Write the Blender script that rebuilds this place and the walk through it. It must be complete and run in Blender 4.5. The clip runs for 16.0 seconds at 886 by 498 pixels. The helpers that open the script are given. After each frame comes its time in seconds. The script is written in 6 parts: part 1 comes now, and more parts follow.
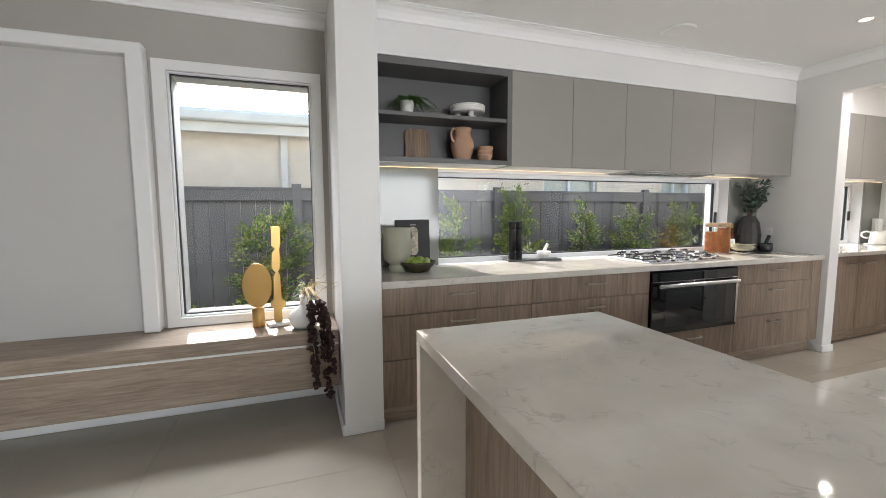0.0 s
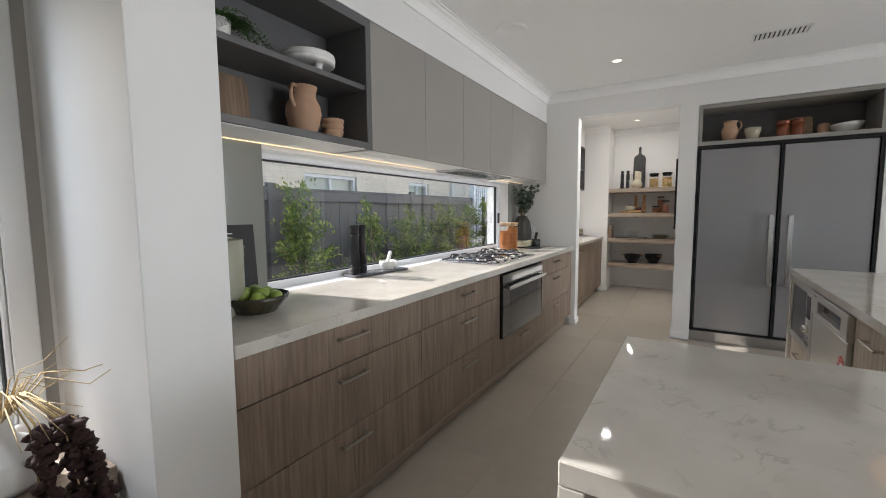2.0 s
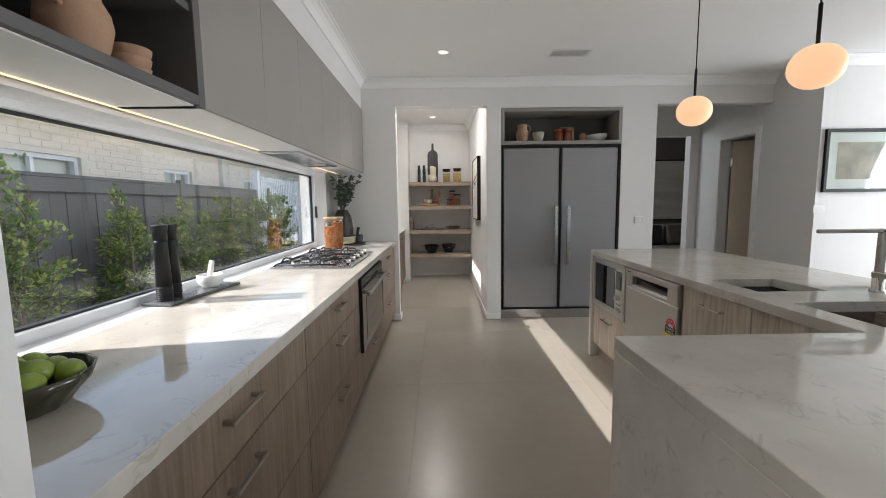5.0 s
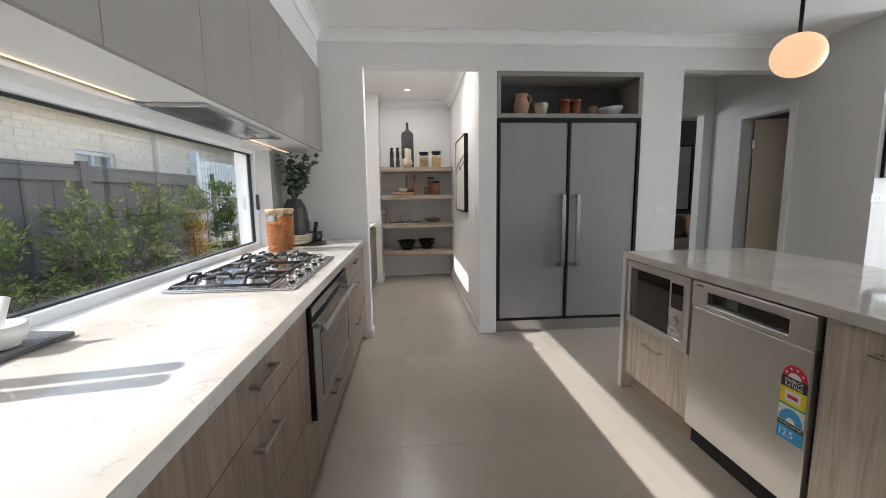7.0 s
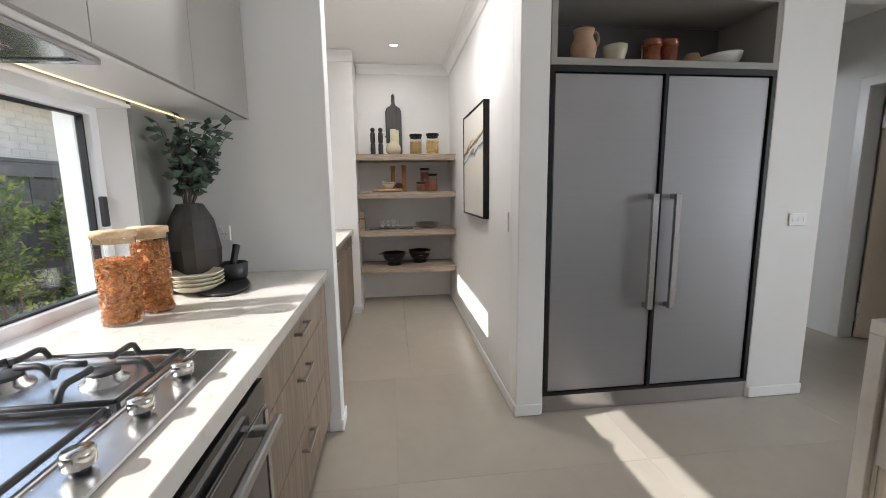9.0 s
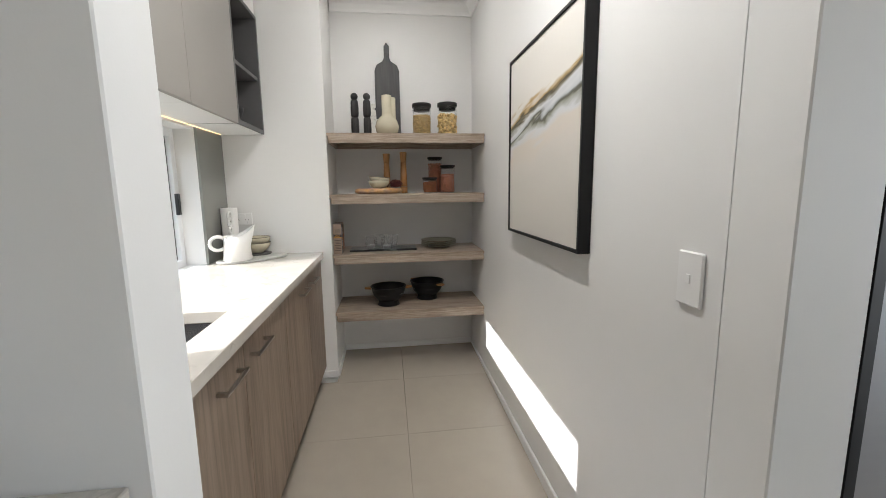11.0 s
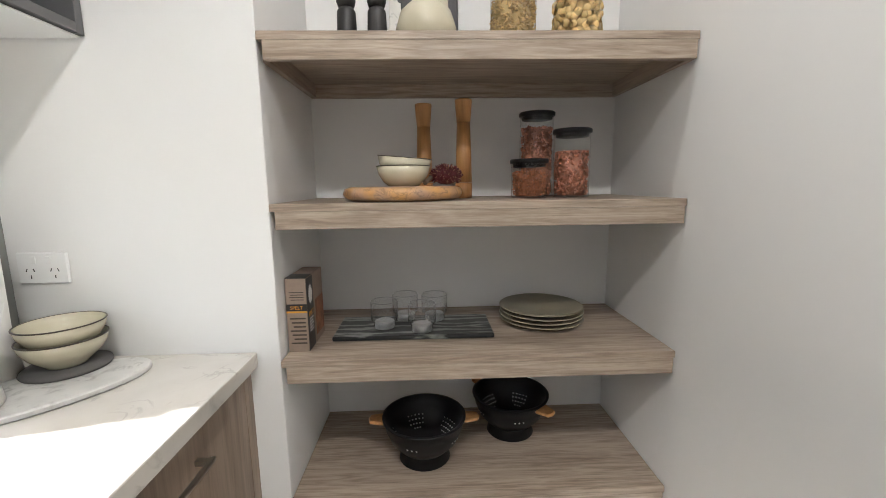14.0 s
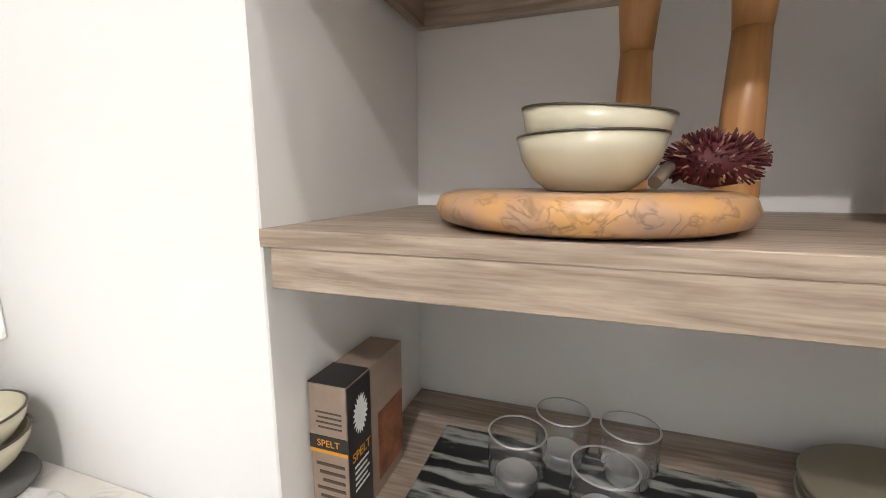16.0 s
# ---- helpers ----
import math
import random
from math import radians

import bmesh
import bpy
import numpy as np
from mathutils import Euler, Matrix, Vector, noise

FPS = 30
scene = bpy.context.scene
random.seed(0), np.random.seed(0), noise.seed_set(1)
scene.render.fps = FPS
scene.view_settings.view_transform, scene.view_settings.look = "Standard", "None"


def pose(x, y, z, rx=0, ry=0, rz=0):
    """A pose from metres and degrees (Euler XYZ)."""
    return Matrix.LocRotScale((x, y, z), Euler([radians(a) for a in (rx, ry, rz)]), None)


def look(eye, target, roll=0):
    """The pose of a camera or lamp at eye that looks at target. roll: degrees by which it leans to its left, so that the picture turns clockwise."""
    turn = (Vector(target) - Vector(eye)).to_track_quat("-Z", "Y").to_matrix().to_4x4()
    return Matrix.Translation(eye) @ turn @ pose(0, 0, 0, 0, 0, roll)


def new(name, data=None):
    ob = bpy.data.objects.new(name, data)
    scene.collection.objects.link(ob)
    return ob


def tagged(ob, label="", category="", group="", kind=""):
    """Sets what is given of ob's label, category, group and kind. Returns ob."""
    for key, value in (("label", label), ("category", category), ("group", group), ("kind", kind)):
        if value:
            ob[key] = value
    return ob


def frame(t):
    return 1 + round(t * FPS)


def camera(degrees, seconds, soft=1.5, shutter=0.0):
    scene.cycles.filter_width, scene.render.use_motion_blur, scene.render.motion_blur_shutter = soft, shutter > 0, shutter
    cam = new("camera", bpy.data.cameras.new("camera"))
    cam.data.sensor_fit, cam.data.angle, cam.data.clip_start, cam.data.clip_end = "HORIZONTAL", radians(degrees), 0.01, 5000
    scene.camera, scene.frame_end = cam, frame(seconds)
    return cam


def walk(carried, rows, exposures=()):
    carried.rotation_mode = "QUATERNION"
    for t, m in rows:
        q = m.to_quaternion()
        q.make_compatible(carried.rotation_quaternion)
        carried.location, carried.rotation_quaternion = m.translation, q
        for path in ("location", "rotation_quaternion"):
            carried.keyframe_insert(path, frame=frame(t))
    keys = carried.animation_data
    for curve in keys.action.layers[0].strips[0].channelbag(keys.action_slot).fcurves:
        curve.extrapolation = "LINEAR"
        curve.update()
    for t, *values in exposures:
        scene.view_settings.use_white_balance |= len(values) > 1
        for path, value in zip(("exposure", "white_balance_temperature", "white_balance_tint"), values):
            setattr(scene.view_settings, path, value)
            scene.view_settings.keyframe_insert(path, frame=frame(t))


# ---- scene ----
cam = camera(94.3, 16.0, soft=0.9)
METRES, EYE, TILT, LEAN, TURN = 8.36, 1.297, 0.0, 0.0, -19.2
ROWS = [
    (0.0, 0.0, 0.0, 0.0, -0.02, -5.33, 0.24),
    (0.5, -0.0263, 0.027, 0.0012, -9.41, -5.27, 0.3),
    (1.0, -0.0429, 0.0598, -0.0004, -19.47, -5.18, 0.38),
    (1.5, -0.0608, 0.0919, -0.0012, -29.5, -5.11, 0.46),
    (2.0, -0.0751, 0.1222, -0.0018, -39.35, -5.11, 0.39),
    (2.5, -0.0842, 0.1475, -0.002, -48.44, -5.12, 0.44),
    (3.0, -0.0976, 0.1688, -0.0025, -56.5, -5.19, 0.59),
    (3.5, -0.1021, 0.1777, -0.003, -62.69, -5.38, 0.66),
    (4.0, -0.101, 0.1853, -0.0029, -66.78, -5.66, 0.69),
    (6.5, -0.0041, 0.2432, -0.0022, -74.39, -7.21, 0.76),
    (7.0, 0.022, 0.2533, -0.0047, -75.48, -7.63, 0.74),
    (7.5, 0.0559, 0.2686, -0.0036, -76.36, -8.05, 0.75),
    (8.0, 0.1002, 0.2816, -0.002, -77.02, -8.23, 0.74),
    (8.5, 0.1428, 0.3017, -0.0024, -77.55, -8.4, 0.74),
    (9.0, 0.1848, 0.3174, -0.0014, -77.99, -8.46, 0.72),
    (9.5, 0.2316, 0.3308, -0.0016, -78.41, -8.48, 0.68),
    (10.0, 0.2769, 0.346, -0.0015, -78.55, -8.51, 0.72),
    (12.5, 0.4656, 0.409, -0.0017, -76.8, -8.59, 0.66),
    (13.0, 0.4945, 0.4226, -0.0017, -75.83, -8.61, 0.64),
    (13.5, 0.5240, 0.4298, -0.0011, -74.48, -8.52, 0.72),
    (14.0, 0.5515, 0.4400, -0.0010, -72.85, -8.94, 0.73),
    (14.5, 0.5755, 0.4471, -0.0031, -70.33, -9.07, 0.56),
    (15.0, 0.5948, 0.4510, -0.0043, -65.32, -8.77, 0.75),
    (15.5, 0.6083, 0.4653, -0.0032, -59.29, -9.39, 0.40),
    (16.0, 0.6219, 0.4726, -0.0002, -51.88, -9.46, 0.12),
]
EXPOSURES = [(0.0, 1.65, 6450, 12), (2.0, 1.45, 6300, 12), (4.0, 1.45, 6350, 12), (6.5, 1.45, 6200, 12), (9.0, 1.6, 6250, 12), (10.0, 1.6, 6250, 11), (12.5, 1.52, 6000, 9), (14.0, 2.0, 6100, 10), (15.0, 2.45, 6150, 11), (16.0, 2.45, 6200, 12)]
walk(cam, [(t, pose(0, 0, EYE, TILT, LEAN, TURN) @ pose(METRES * x, METRES * y, METRES * z, 90 + pitch, roll, yaw)) for t, x, y, z, yaw, pitch, roll in ROWS], EXPOSURES)

# ---- light ----
SUN = Vector((-0.28, 1.55, 1.0)).normalized()
world = bpy.data.worlds.new("world")
scene.world = world
world.use_nodes = True
wn = world.node_tree
sky = wn.nodes.new("ShaderNodeTexSky")
sky.sky_type, sky.sun_disc = "NISHITA", False
sky.dust_density, sky.ozone_density = 2.5, 0.5
sky.sun_elevation, sky.sun_rotation = math.asin(SUN.z), math.atan2(SUN.x, SUN.y)
wn.links.new(sky.outputs[0], wn.nodes["Background"].inputs[0])
wn.nodes["Background"].inputs[1].default_value = 0.15
sun = new("sun", bpy.data.lights.new("sun", "SUN"))
sun.data.energy, sun.data.angle, sun.data.color = 2.7, radians(0.5), (1.0, 0.965, 0.91)
sun.matrix_world = look(SUN * 20, (0, 0, 0))


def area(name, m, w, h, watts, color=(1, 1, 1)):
    """A rectangular lamp that stands in for the daylight in an opening, or adds fill light."""
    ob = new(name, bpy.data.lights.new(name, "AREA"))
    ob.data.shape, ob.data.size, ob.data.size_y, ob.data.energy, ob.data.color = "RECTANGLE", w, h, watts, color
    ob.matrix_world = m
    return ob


# added fill light at the unseen south wall, tilted up to brighten the ceiling
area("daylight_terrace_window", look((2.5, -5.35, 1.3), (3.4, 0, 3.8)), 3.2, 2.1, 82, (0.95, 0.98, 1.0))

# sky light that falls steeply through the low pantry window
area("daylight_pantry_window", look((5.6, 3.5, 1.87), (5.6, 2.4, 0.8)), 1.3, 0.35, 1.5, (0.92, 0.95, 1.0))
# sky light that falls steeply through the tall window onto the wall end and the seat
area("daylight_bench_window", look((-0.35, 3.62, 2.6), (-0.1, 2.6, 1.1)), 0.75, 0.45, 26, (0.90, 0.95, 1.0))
# added fill light inside the closed sitting room, which has no opening for it
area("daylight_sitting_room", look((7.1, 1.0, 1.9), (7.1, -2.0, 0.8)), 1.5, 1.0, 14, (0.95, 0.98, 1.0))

# the lit downlights
for k, (x, y, watts) in enumerate(((6.30, 1.93, 1.3), (5.1, 1.93, 6.0), (3.65, 1.797, 0.6), (1.3, 1.75, 0.25))):
    lamp = area("downlight_lamp", look((x, y, 2.562), (x, y + 0.001, 0)), 0.064, 0.064, watts, (1.0, 0.95, 0.89))
    lamp.data.shape = "DISK"

# ---- materials ----
def mat(name, color, rough=0.5, metal=0.0, var=0.08, scale=6.0, bump=0.0, bscale=60.0, coat=0.0, sub=None, stretch=(1, 1, 1), spec=0.5):
    """A surface with colour variation at two scales and a fine relief."""
    m = bpy.data.materials.new(name)
    m.use_nodes = True
    t = m.node_tree
    b = t.nodes["Principled BSDF"]
    b.inputs["Roughness"].default_value, b.inputs["Metallic"].default_value = rough, metal
    b.inputs["Coat Weight"].default_value = coat
    b.inputs["Specular IOR Level"].default_value = spec
    co = t.nodes.new("ShaderNodeTexCoord")
    mp = t.nodes.new("ShaderNodeMapping")
    mp.inputs["Scale"].default_value = stretch
    info = t.nodes.new("ShaderNodeObjectInfo")
    mul = t.nodes.new("ShaderNodeMath")
    mul.operation = "MULTIPLY"
    mul.inputs[1].default_value = 37.0
    t.links.new(info.outputs["Random"], mul.inputs[0])
    t.links.new(mul.outputs[0], mp.inputs["Location"])
    t.links.new(co.outputs["Object"], mp.inputs["Vector"])
    n1 = t.nodes.new("ShaderNodeTexNoise")
    n1.inputs["Scale"].default_value, n1.inputs["Detail"].default_value = scale, 6
    n2 = t.nodes.new("ShaderNodeTexNoise")
    n2.inputs["Scale"].default_value, n2.inputs["Detail"].default_value = scale * 9, 3
    add = t.nodes.new("ShaderNodeMath")
    add.operation = "MULTIPLY_ADD"
    add.inputs[1].default_value = 0.35
    for n in (n1, n2):
        t.links.new(mp.outputs[0], n.inputs["Vector"])
    t.links.new(n2.outputs["Fac"], add.inputs[0])
    t.links.new(n1.outputs["Fac"], add.inputs[2])
    ramp = t.nodes.new("ShaderNodeValToRGB")
    ramp.color_ramp.elements[0].position, ramp.color_ramp.elements[1].position = 0.4, 0.95
    lo = sub or tuple(c * (1 - var) for c in color)
    hi = color if sub else tuple(min(1, c * (1 + var)) for c in color)
    ramp.color_ramp.elements[0].color, ramp.color_ramp.elements[1].color = (*lo, 1), (*hi, 1)
    t.links.new(add.outputs[0], ramp.inputs[0])
    t.links.new(ramp.outputs[0], b.inputs["Base Color"])
    if bump:
        n3 = t.nodes.new("ShaderNodeTexNoise")
        n3.inputs["Scale"].default_value, n3.inputs["Detail"].default_value = bscale, 4
        t.links.new(mp.outputs[0], n3.inputs["Vector"])
        bp = t.nodes.new("ShaderNodeBump")
        bp.inputs["Strength"].default_value, bp.inputs["Distance"].default_value = bump, 0.002
        t.links.new(n3.outputs["Fac"], bp.inputs["Height"])
        t.links.new(bp.outputs[0], b.inputs["Normal"])
    return m


def wood(name, dark, light, axis, rough=0.45, bump=0.15, fine=34.0):
    """Laminate with oak grain along one axis (0, 1 or 2) of the object."""
    m = bpy.data.materials.new(name)
    m.use_nodes = True
    t = m.node_tree
    b = t.nodes["Principled BSDF"]
    b.inputs["Roughness"].default_value = rough
    co = t.nodes.new("ShaderNodeTexCoord")
    info = t.nodes.new("ShaderNodeObjectInfo")
    mul = t.nodes.new("ShaderNodeMath")
    mul.operation = "MULTIPLY"
    mul.inputs[1].default_value = 23.0
    t.links.new(info.outputs["Random"], mul.inputs[0])
    mp = t.nodes.new("ShaderNodeMapping")
    s = [fine, fine, fine]
    s[axis] = fine * 0.062
    mp.inputs["Scale"].default_value = s
    t.links.new(mul.outputs[0], mp.inputs["Location"])
    t.links.new(co.outputs["Object"], mp.inputs["Vector"])
    n1 = t.nodes.new("ShaderNodeTexNoise")
    n1.inputs["Scale"].default_value, n1.inputs["Detail"].default_value, n1.inputs["Distortion"].default_value = 1.0, 7, 0.9
    n1.inputs["Roughness"].default_value = 0.62
    n2 = t.nodes.new("ShaderNodeTexNoise")
    n2.inputs["Scale"].default_value, n2.inputs["Detail"].default_value = 0.17, 3
    n3 = t.nodes.new("ShaderNodeTexNoise")
    n3.inputs["Scale"].default_value, n3.inputs["Detail"].default_value = 6.0, 2
    for n in (n1, n2, n3):
        t.links.new(mp.outputs[0], n.inputs["Vector"])
    a1 = t.nodes.new("ShaderNodeMath")
    a1.operation = "MULTIPLY_ADD"
    a1.inputs[1].default_value = 0.55
    t.links.new(n2.outputs["Fac"], a1.inputs[0])
    t.links.new(n1.outputs["Fac"], a1.inputs[2])
    a2 = t.nodes.new("ShaderNodeMath")
    a2.operation = "MULTIPLY_ADD"
    a2.inputs[1].default_value = 0.25
    t.links.new(n3.outputs["Fac"], a2.inputs[0])
    t.links.new(a1.outputs[0], a2.inputs[2])
    # growth rings cut at an angle: contours of a long, slow noise
    n4 = t.nodes.new("ShaderNodeTexNoise")
    n4.inputs["Scale"].default_value, n4.inputs["Detail"].default_value = 0.30, 2
    t.links.new(mp.outputs[0], n4.inputs["Vector"])
    k4 = t.nodes.new("ShaderNodeMath")
    k4.operation = "MULTIPLY"
    k4.inputs[1].default_value = 9.0
    t.links.new(n4.outputs["Fac"], k4.inputs[0])
    pp = t.nodes.new("ShaderNodeMath")
    pp.operation = "PINGPONG"
    pp.inputs[1].default_value = 0.5
    t.links.new(k4.outputs[0], pp.inputs[0])
    a3 = t.nodes.new("ShaderNodeMath")
    a3.operation = "MULTIPLY_ADD"
    a3.inputs[1].default_value = 0.34
    t.links.new(pp.outputs[0], a3.inputs[0])
    t.links.new(a2.outputs[0], a3.inputs[2])
    a2 = a3
    ramp = t.nodes.new("ShaderNodeValToRGB")
    ramp.color_ramp.elements[0].position, ramp.color_ramp.elements[1].position = 0.0, 1.0
    fit = t.nodes.new("ShaderNodeMapRange")
    fit.inputs[1].default_value, fit.inputs[2].default_value = 0.79, 1.15
    t.links.new(a2.outputs[0], fit.inputs[0])
    ramp.color_ramp.elements[0].color, ramp.color_ramp.elements[1].color = (*dark, 1), (*light, 1)
    t.links.new(fit.outputs[0], ramp.inputs[0])
    t.links.new(ramp.outputs[0], b.inputs["Base Color"])
    bp = t.nodes.new("ShaderNodeBump")
    bp.inputs["Strength"].default_value, bp.inputs["Distance"].default_value = bump, 0.001
    t.links.new(a2.outputs[0], bp.inputs["Height"])
    t.links.new(bp.outputs[0], b.inputs["Normal"])
    return m


def stone_mat(name, base, cloud, vein, rough, scale=3.0, thin=0.04, cover=0.52):
    """Engineered stone: soft clouds with broken thin veins."""
    m = bpy.data.materials.new(name)
    m.use_nodes = True
    t = m.node_tree
    b = t.nodes["Principled BSDF"]
    b.inputs["Roughness"].default_value = rough
    geo = t.nodes.new("ShaderNodeNewGeometry")
    n1 = t.nodes.new("ShaderNodeTexNoise")
    n1.inputs["Scale"].default_value, n1.inputs["Detail"].default_value = scale, 7
    n2 = t.nodes.new("ShaderNodeTexNoise")
    n2.inputs["Scale"].default_value, n2.inputs["Detail"].default_value, n2.inputs["Distortion"].default_value = scale * 1.3, 9, 1.6
    n3 = t.nodes.new("ShaderNodeTexNoise")
    n3.inputs["Scale"].default_value, n3.inputs["Detail"].default_value = scale * 2.1, 2
    for n in (n1, n2, n3):
        t.links.new(geo.outputs["Position"], n.inputs["Vector"])
    r1 = t.nodes.new("ShaderNodeValToRGB")
    r1.color_ramp.elements[0].position, r1.color_ramp.elements[1].position = 0.35, 0.62
    r1.color_ramp.elements[0].color, r1.color_ramp.elements[1].color = (*cloud, 1), (*base, 1)
    t.links.new(n1.outputs["Fac"], r1.inputs[0])
    d = t.nodes.new("ShaderNodeMath")
    d.operation = "SUBTRACT"
    d.inputs[1].default_value = 0.5
    t.links.new(n2.outputs["Fac"], d.inputs[0])
    ab = t.nodes.new("ShaderNodeMath")
    ab.operation = "ABSOLUTE"
    t.links.new(d.outputs[0], ab.inputs[0])
    r2 = t.nodes.new("ShaderNodeMapRange")
    r2.inputs[1].default_value, r2.inputs[2].default_value, r2.inputs[3].default_value, r2.inputs[4].default_value = 0.0, thin, 0.5, 0.0
    t.links.new(ab.outputs[0], r2.inputs[0])
    r3 = t.nodes.new("ShaderNodeMapRange")
    r3.inputs[1].default_value, r3.inputs[2].default_value = cover, cover + 0.14
    t.links.new(n3.outputs["Fac"], r3.inputs[0])
    mu = t.nodes.new("ShaderNodeMath")
    mu.operation = "MULTIPLY"
    t.links.new(r2.outputs[0], mu.inputs[0])
    t.links.new(r3.outputs[0], mu.inputs[1])
    mx = t.nodes.new("ShaderNodeMix")
    mx.data_type = "RGBA"
    mx.inputs[7].default_value = (*vein, 1)
    t.links.new(mu.outputs[0], mx.inputs[0])
    t.links.new(r1.outputs[0], mx.inputs[6])
    t.links.new(mx.outputs[2], b.inputs["Base Color"])
    return m


def glass_mat(name, tint=(1, 1, 1), rough=0.0, thin=True, base=0.045, power=4.0):
    m = bpy.data.materials.new(name)
    m.use_nodes = True
    t = m.node_tree
    t.nodes.remove(t.nodes["Principled BSDF"])
    out = t.nodes["Material Output"]
    if thin:
        tr = t.nodes.new("ShaderNodeBsdfTransparent")
        tr.inputs[0].default_value = (*tint, 1)
        gl = t.nodes.new("ShaderNodeBsdfGlossy")
        gl.inputs["Roughness"].default_value = 0.01
        lw = t.nodes.new("ShaderNodeLayerWeight")
        lw.inputs[0].default_value = 0.5
        pw = t.nodes.new("ShaderNodeMath")
        pw.operation = "POWER"
        pw.inputs[1].default_value = power
        fr = t.nodes.new("ShaderNodeMath")
        fr.operation = "MULTIPLY_ADD"
        fr.inputs[1].default_value, fr.inputs[2].default_value = 0.9, base
        t.links.new(lw.outputs["Facing"], pw.inputs[0])
        t.links.new(pw.outputs[0], fr.inputs[0])
        mx = t.nodes.new("ShaderNodeMixShader")
        t.links.new(fr.outputs[0], mx.inputs[0])
        t.links.new(tr.outputs[0], mx.inputs[1])
        t.links.new(gl.outputs[0], mx.inputs[2])
        t.links.new(mx.outputs[0], out.inputs[0])
    else:
        g = t.nodes.new("ShaderNodeBsdfGlass")
        g.inputs[0].default_value = (*tint, 1)
        g.inputs["Roughness"].default_value = rough
        t.links.new(g.outputs[0], out.inputs[0])
    return m


def glow(name, color, strength):
    m = bpy.data.materials.new(name)
    m.use_nodes = True
    b = m.node_tree.nodes["Principled BSDF"]
    b.inputs["Base Color"].default_value = (*color, 1)
    b.inputs["Emission Color"].default_value = (*color, 1)
    b.inputs["Emission Strength"].default_value = strength
    return m


M_WALL = mat("wall_paint", (0.77, 0.765, 0.75), 0.55, var=0.015, scale=1.5, bump=0.06, bscale=220)
M_TAUPE_WALL = mat("wall_paint_warm_grey", (0.42, 0.40, 0.37), 0.6, var=0.02, scale=1.5, bump=0.06, bscale=220)
M_CEIL = mat("ceiling_paint", (0.88, 0.88, 0.87), 0.6, var=0.012, scale=1.2, bump=0.04, bscale=200)
M_TRIM = mat("gloss_white_trim", (0.80, 0.80, 0.79), 0.3, var=0.01, scale=3)
M_WOOD = wood("oak_laminate_upright", (0.18, 0.132, 0.097), (0.295, 0.222, 0.166), 2)
M_WOODX = wood("oak_laminate_along", (0.245, 0.187, 0.140), (0.39, 0.308, 0.240), 0, fine=60.0)
M_WOODY = wood("oak_laminate_across", (0.235, 0.178, 0.132), (0.44, 0.357, 0.278), 1, fine=85.0)
M_TAUPE = mat("taupe_laminate", (0.30, 0.285, 0.262), 0.5, var=0.02, scale=4, bump=0.05, bscale=300)
M_GREY = mat("grey_laminate", (0.115, 0.114, 0.114), 0.5, var=0.04, scale=5, bump=0.05, bscale=300)
M_UNDER = mat("white_melamine", (0.78, 0.78, 0.77), 0.4, var=0.01)
M_STONE = stone_mat("engineered_stone", (0.62, 0.59, 0.54), (0.55, 0.52, 0.47), (0.36, 0.335, 0.30), 0.045, 6.0, 0.032, 0.50)
M_TILE = mat("porcelain_tile", (0.42, 0.378, 0.32), 0.27, var=0.07, scale=1.3, bump=0.02, bscale=90)
M_GROUT = mat("grout", (0.34, 0.31, 0.265), 0.8, var=0.05)
M_STEEL = mat("brushed_steel", (0.52, 0.52, 0.53), 0.27, 1.0, var=0.03, scale=3, stretch=(1, 1, 60))
M_APPL = mat("appliance_steel", (0.68, 0.67, 0.65), 0.30, 0.92, var=0.03, scale=3, stretch=(1, 1, 60))
M_FRIDGE = mat("fridge_steel", (0.31, 0.31, 0.322), 0.36, 0.5, var=0.02, scale=2, stretch=(1, 1, 30))
M_COOK = mat("cooktop_steel", (0.64, 0.64, 0.65), 0.27, 1.0, var=0.03, scale=3, stretch=(60, 1, 1))
M_CHROME = mat("polished_nickel", (0.62, 0.60, 0.57), 0.18, 1.0, var=0.02)
M_BRONZE = mat("bronze_handle", (0.42, 0.385, 0.345), 0.28, 1.0, var=0.03)
M_BLACK = mat("black_matt", (0.010, 0.010, 0.011), 0.45, var=0.15, scale=12, bump=0.03, spec=0.3)
M_IRON = mat("cast_iron", (0.02, 0.02, 0.022), 0.55, var=0.2, scale=30, bump=0.25, bscale=300)
M_BGLASS = mat("black_glass", (0.008, 0.009, 0.010), 0.03, var=0.05, coat=0.4)
M_SPLASH = mat("back_painted_glass", (0.25, 0.255, 0.235), 0.08, var=0.01, scale=2)
M_PANE = glass_mat("window_glass", (0.96, 0.98, 0.97))
M_JAR = glass_mat("jar_glass", (0.97, 0.98, 0.98))
M_TUMBLER = glass_mat("tumbler_glass", (0.985, 0.99, 0.99), base=0.08, power=2.6)
M_EDGEGLASS = glass_mat("glass_edge", (1.0, 1.0, 1.0), base=0.5, power=2.0)
for m, rough in ((M_TUMBLER, 0.05), (M_EDGEGLASS, 0.55)):
    m.node_tree.nodes["Glossy BSDF"].inputs["Roughness"].default_value = rough
M_ALU = mat("white_powder_coat", (0.76, 0.77, 0.78), 0.35, var=0.01)
M_DARKALU = mat("dark_gasket", (0.02, 0.021, 0.023), 0.4, var=0.05)
M_CERAMIC = mat("white_ceramic", (0.78, 0.77, 0.74), 0.35, var=0.02, scale=10, bump=0.05, bscale=100)
M_CREAM = mat("cream_ceramic", (0.53, 0.49, 0.365), 0.22, var=0.04, scale=14)
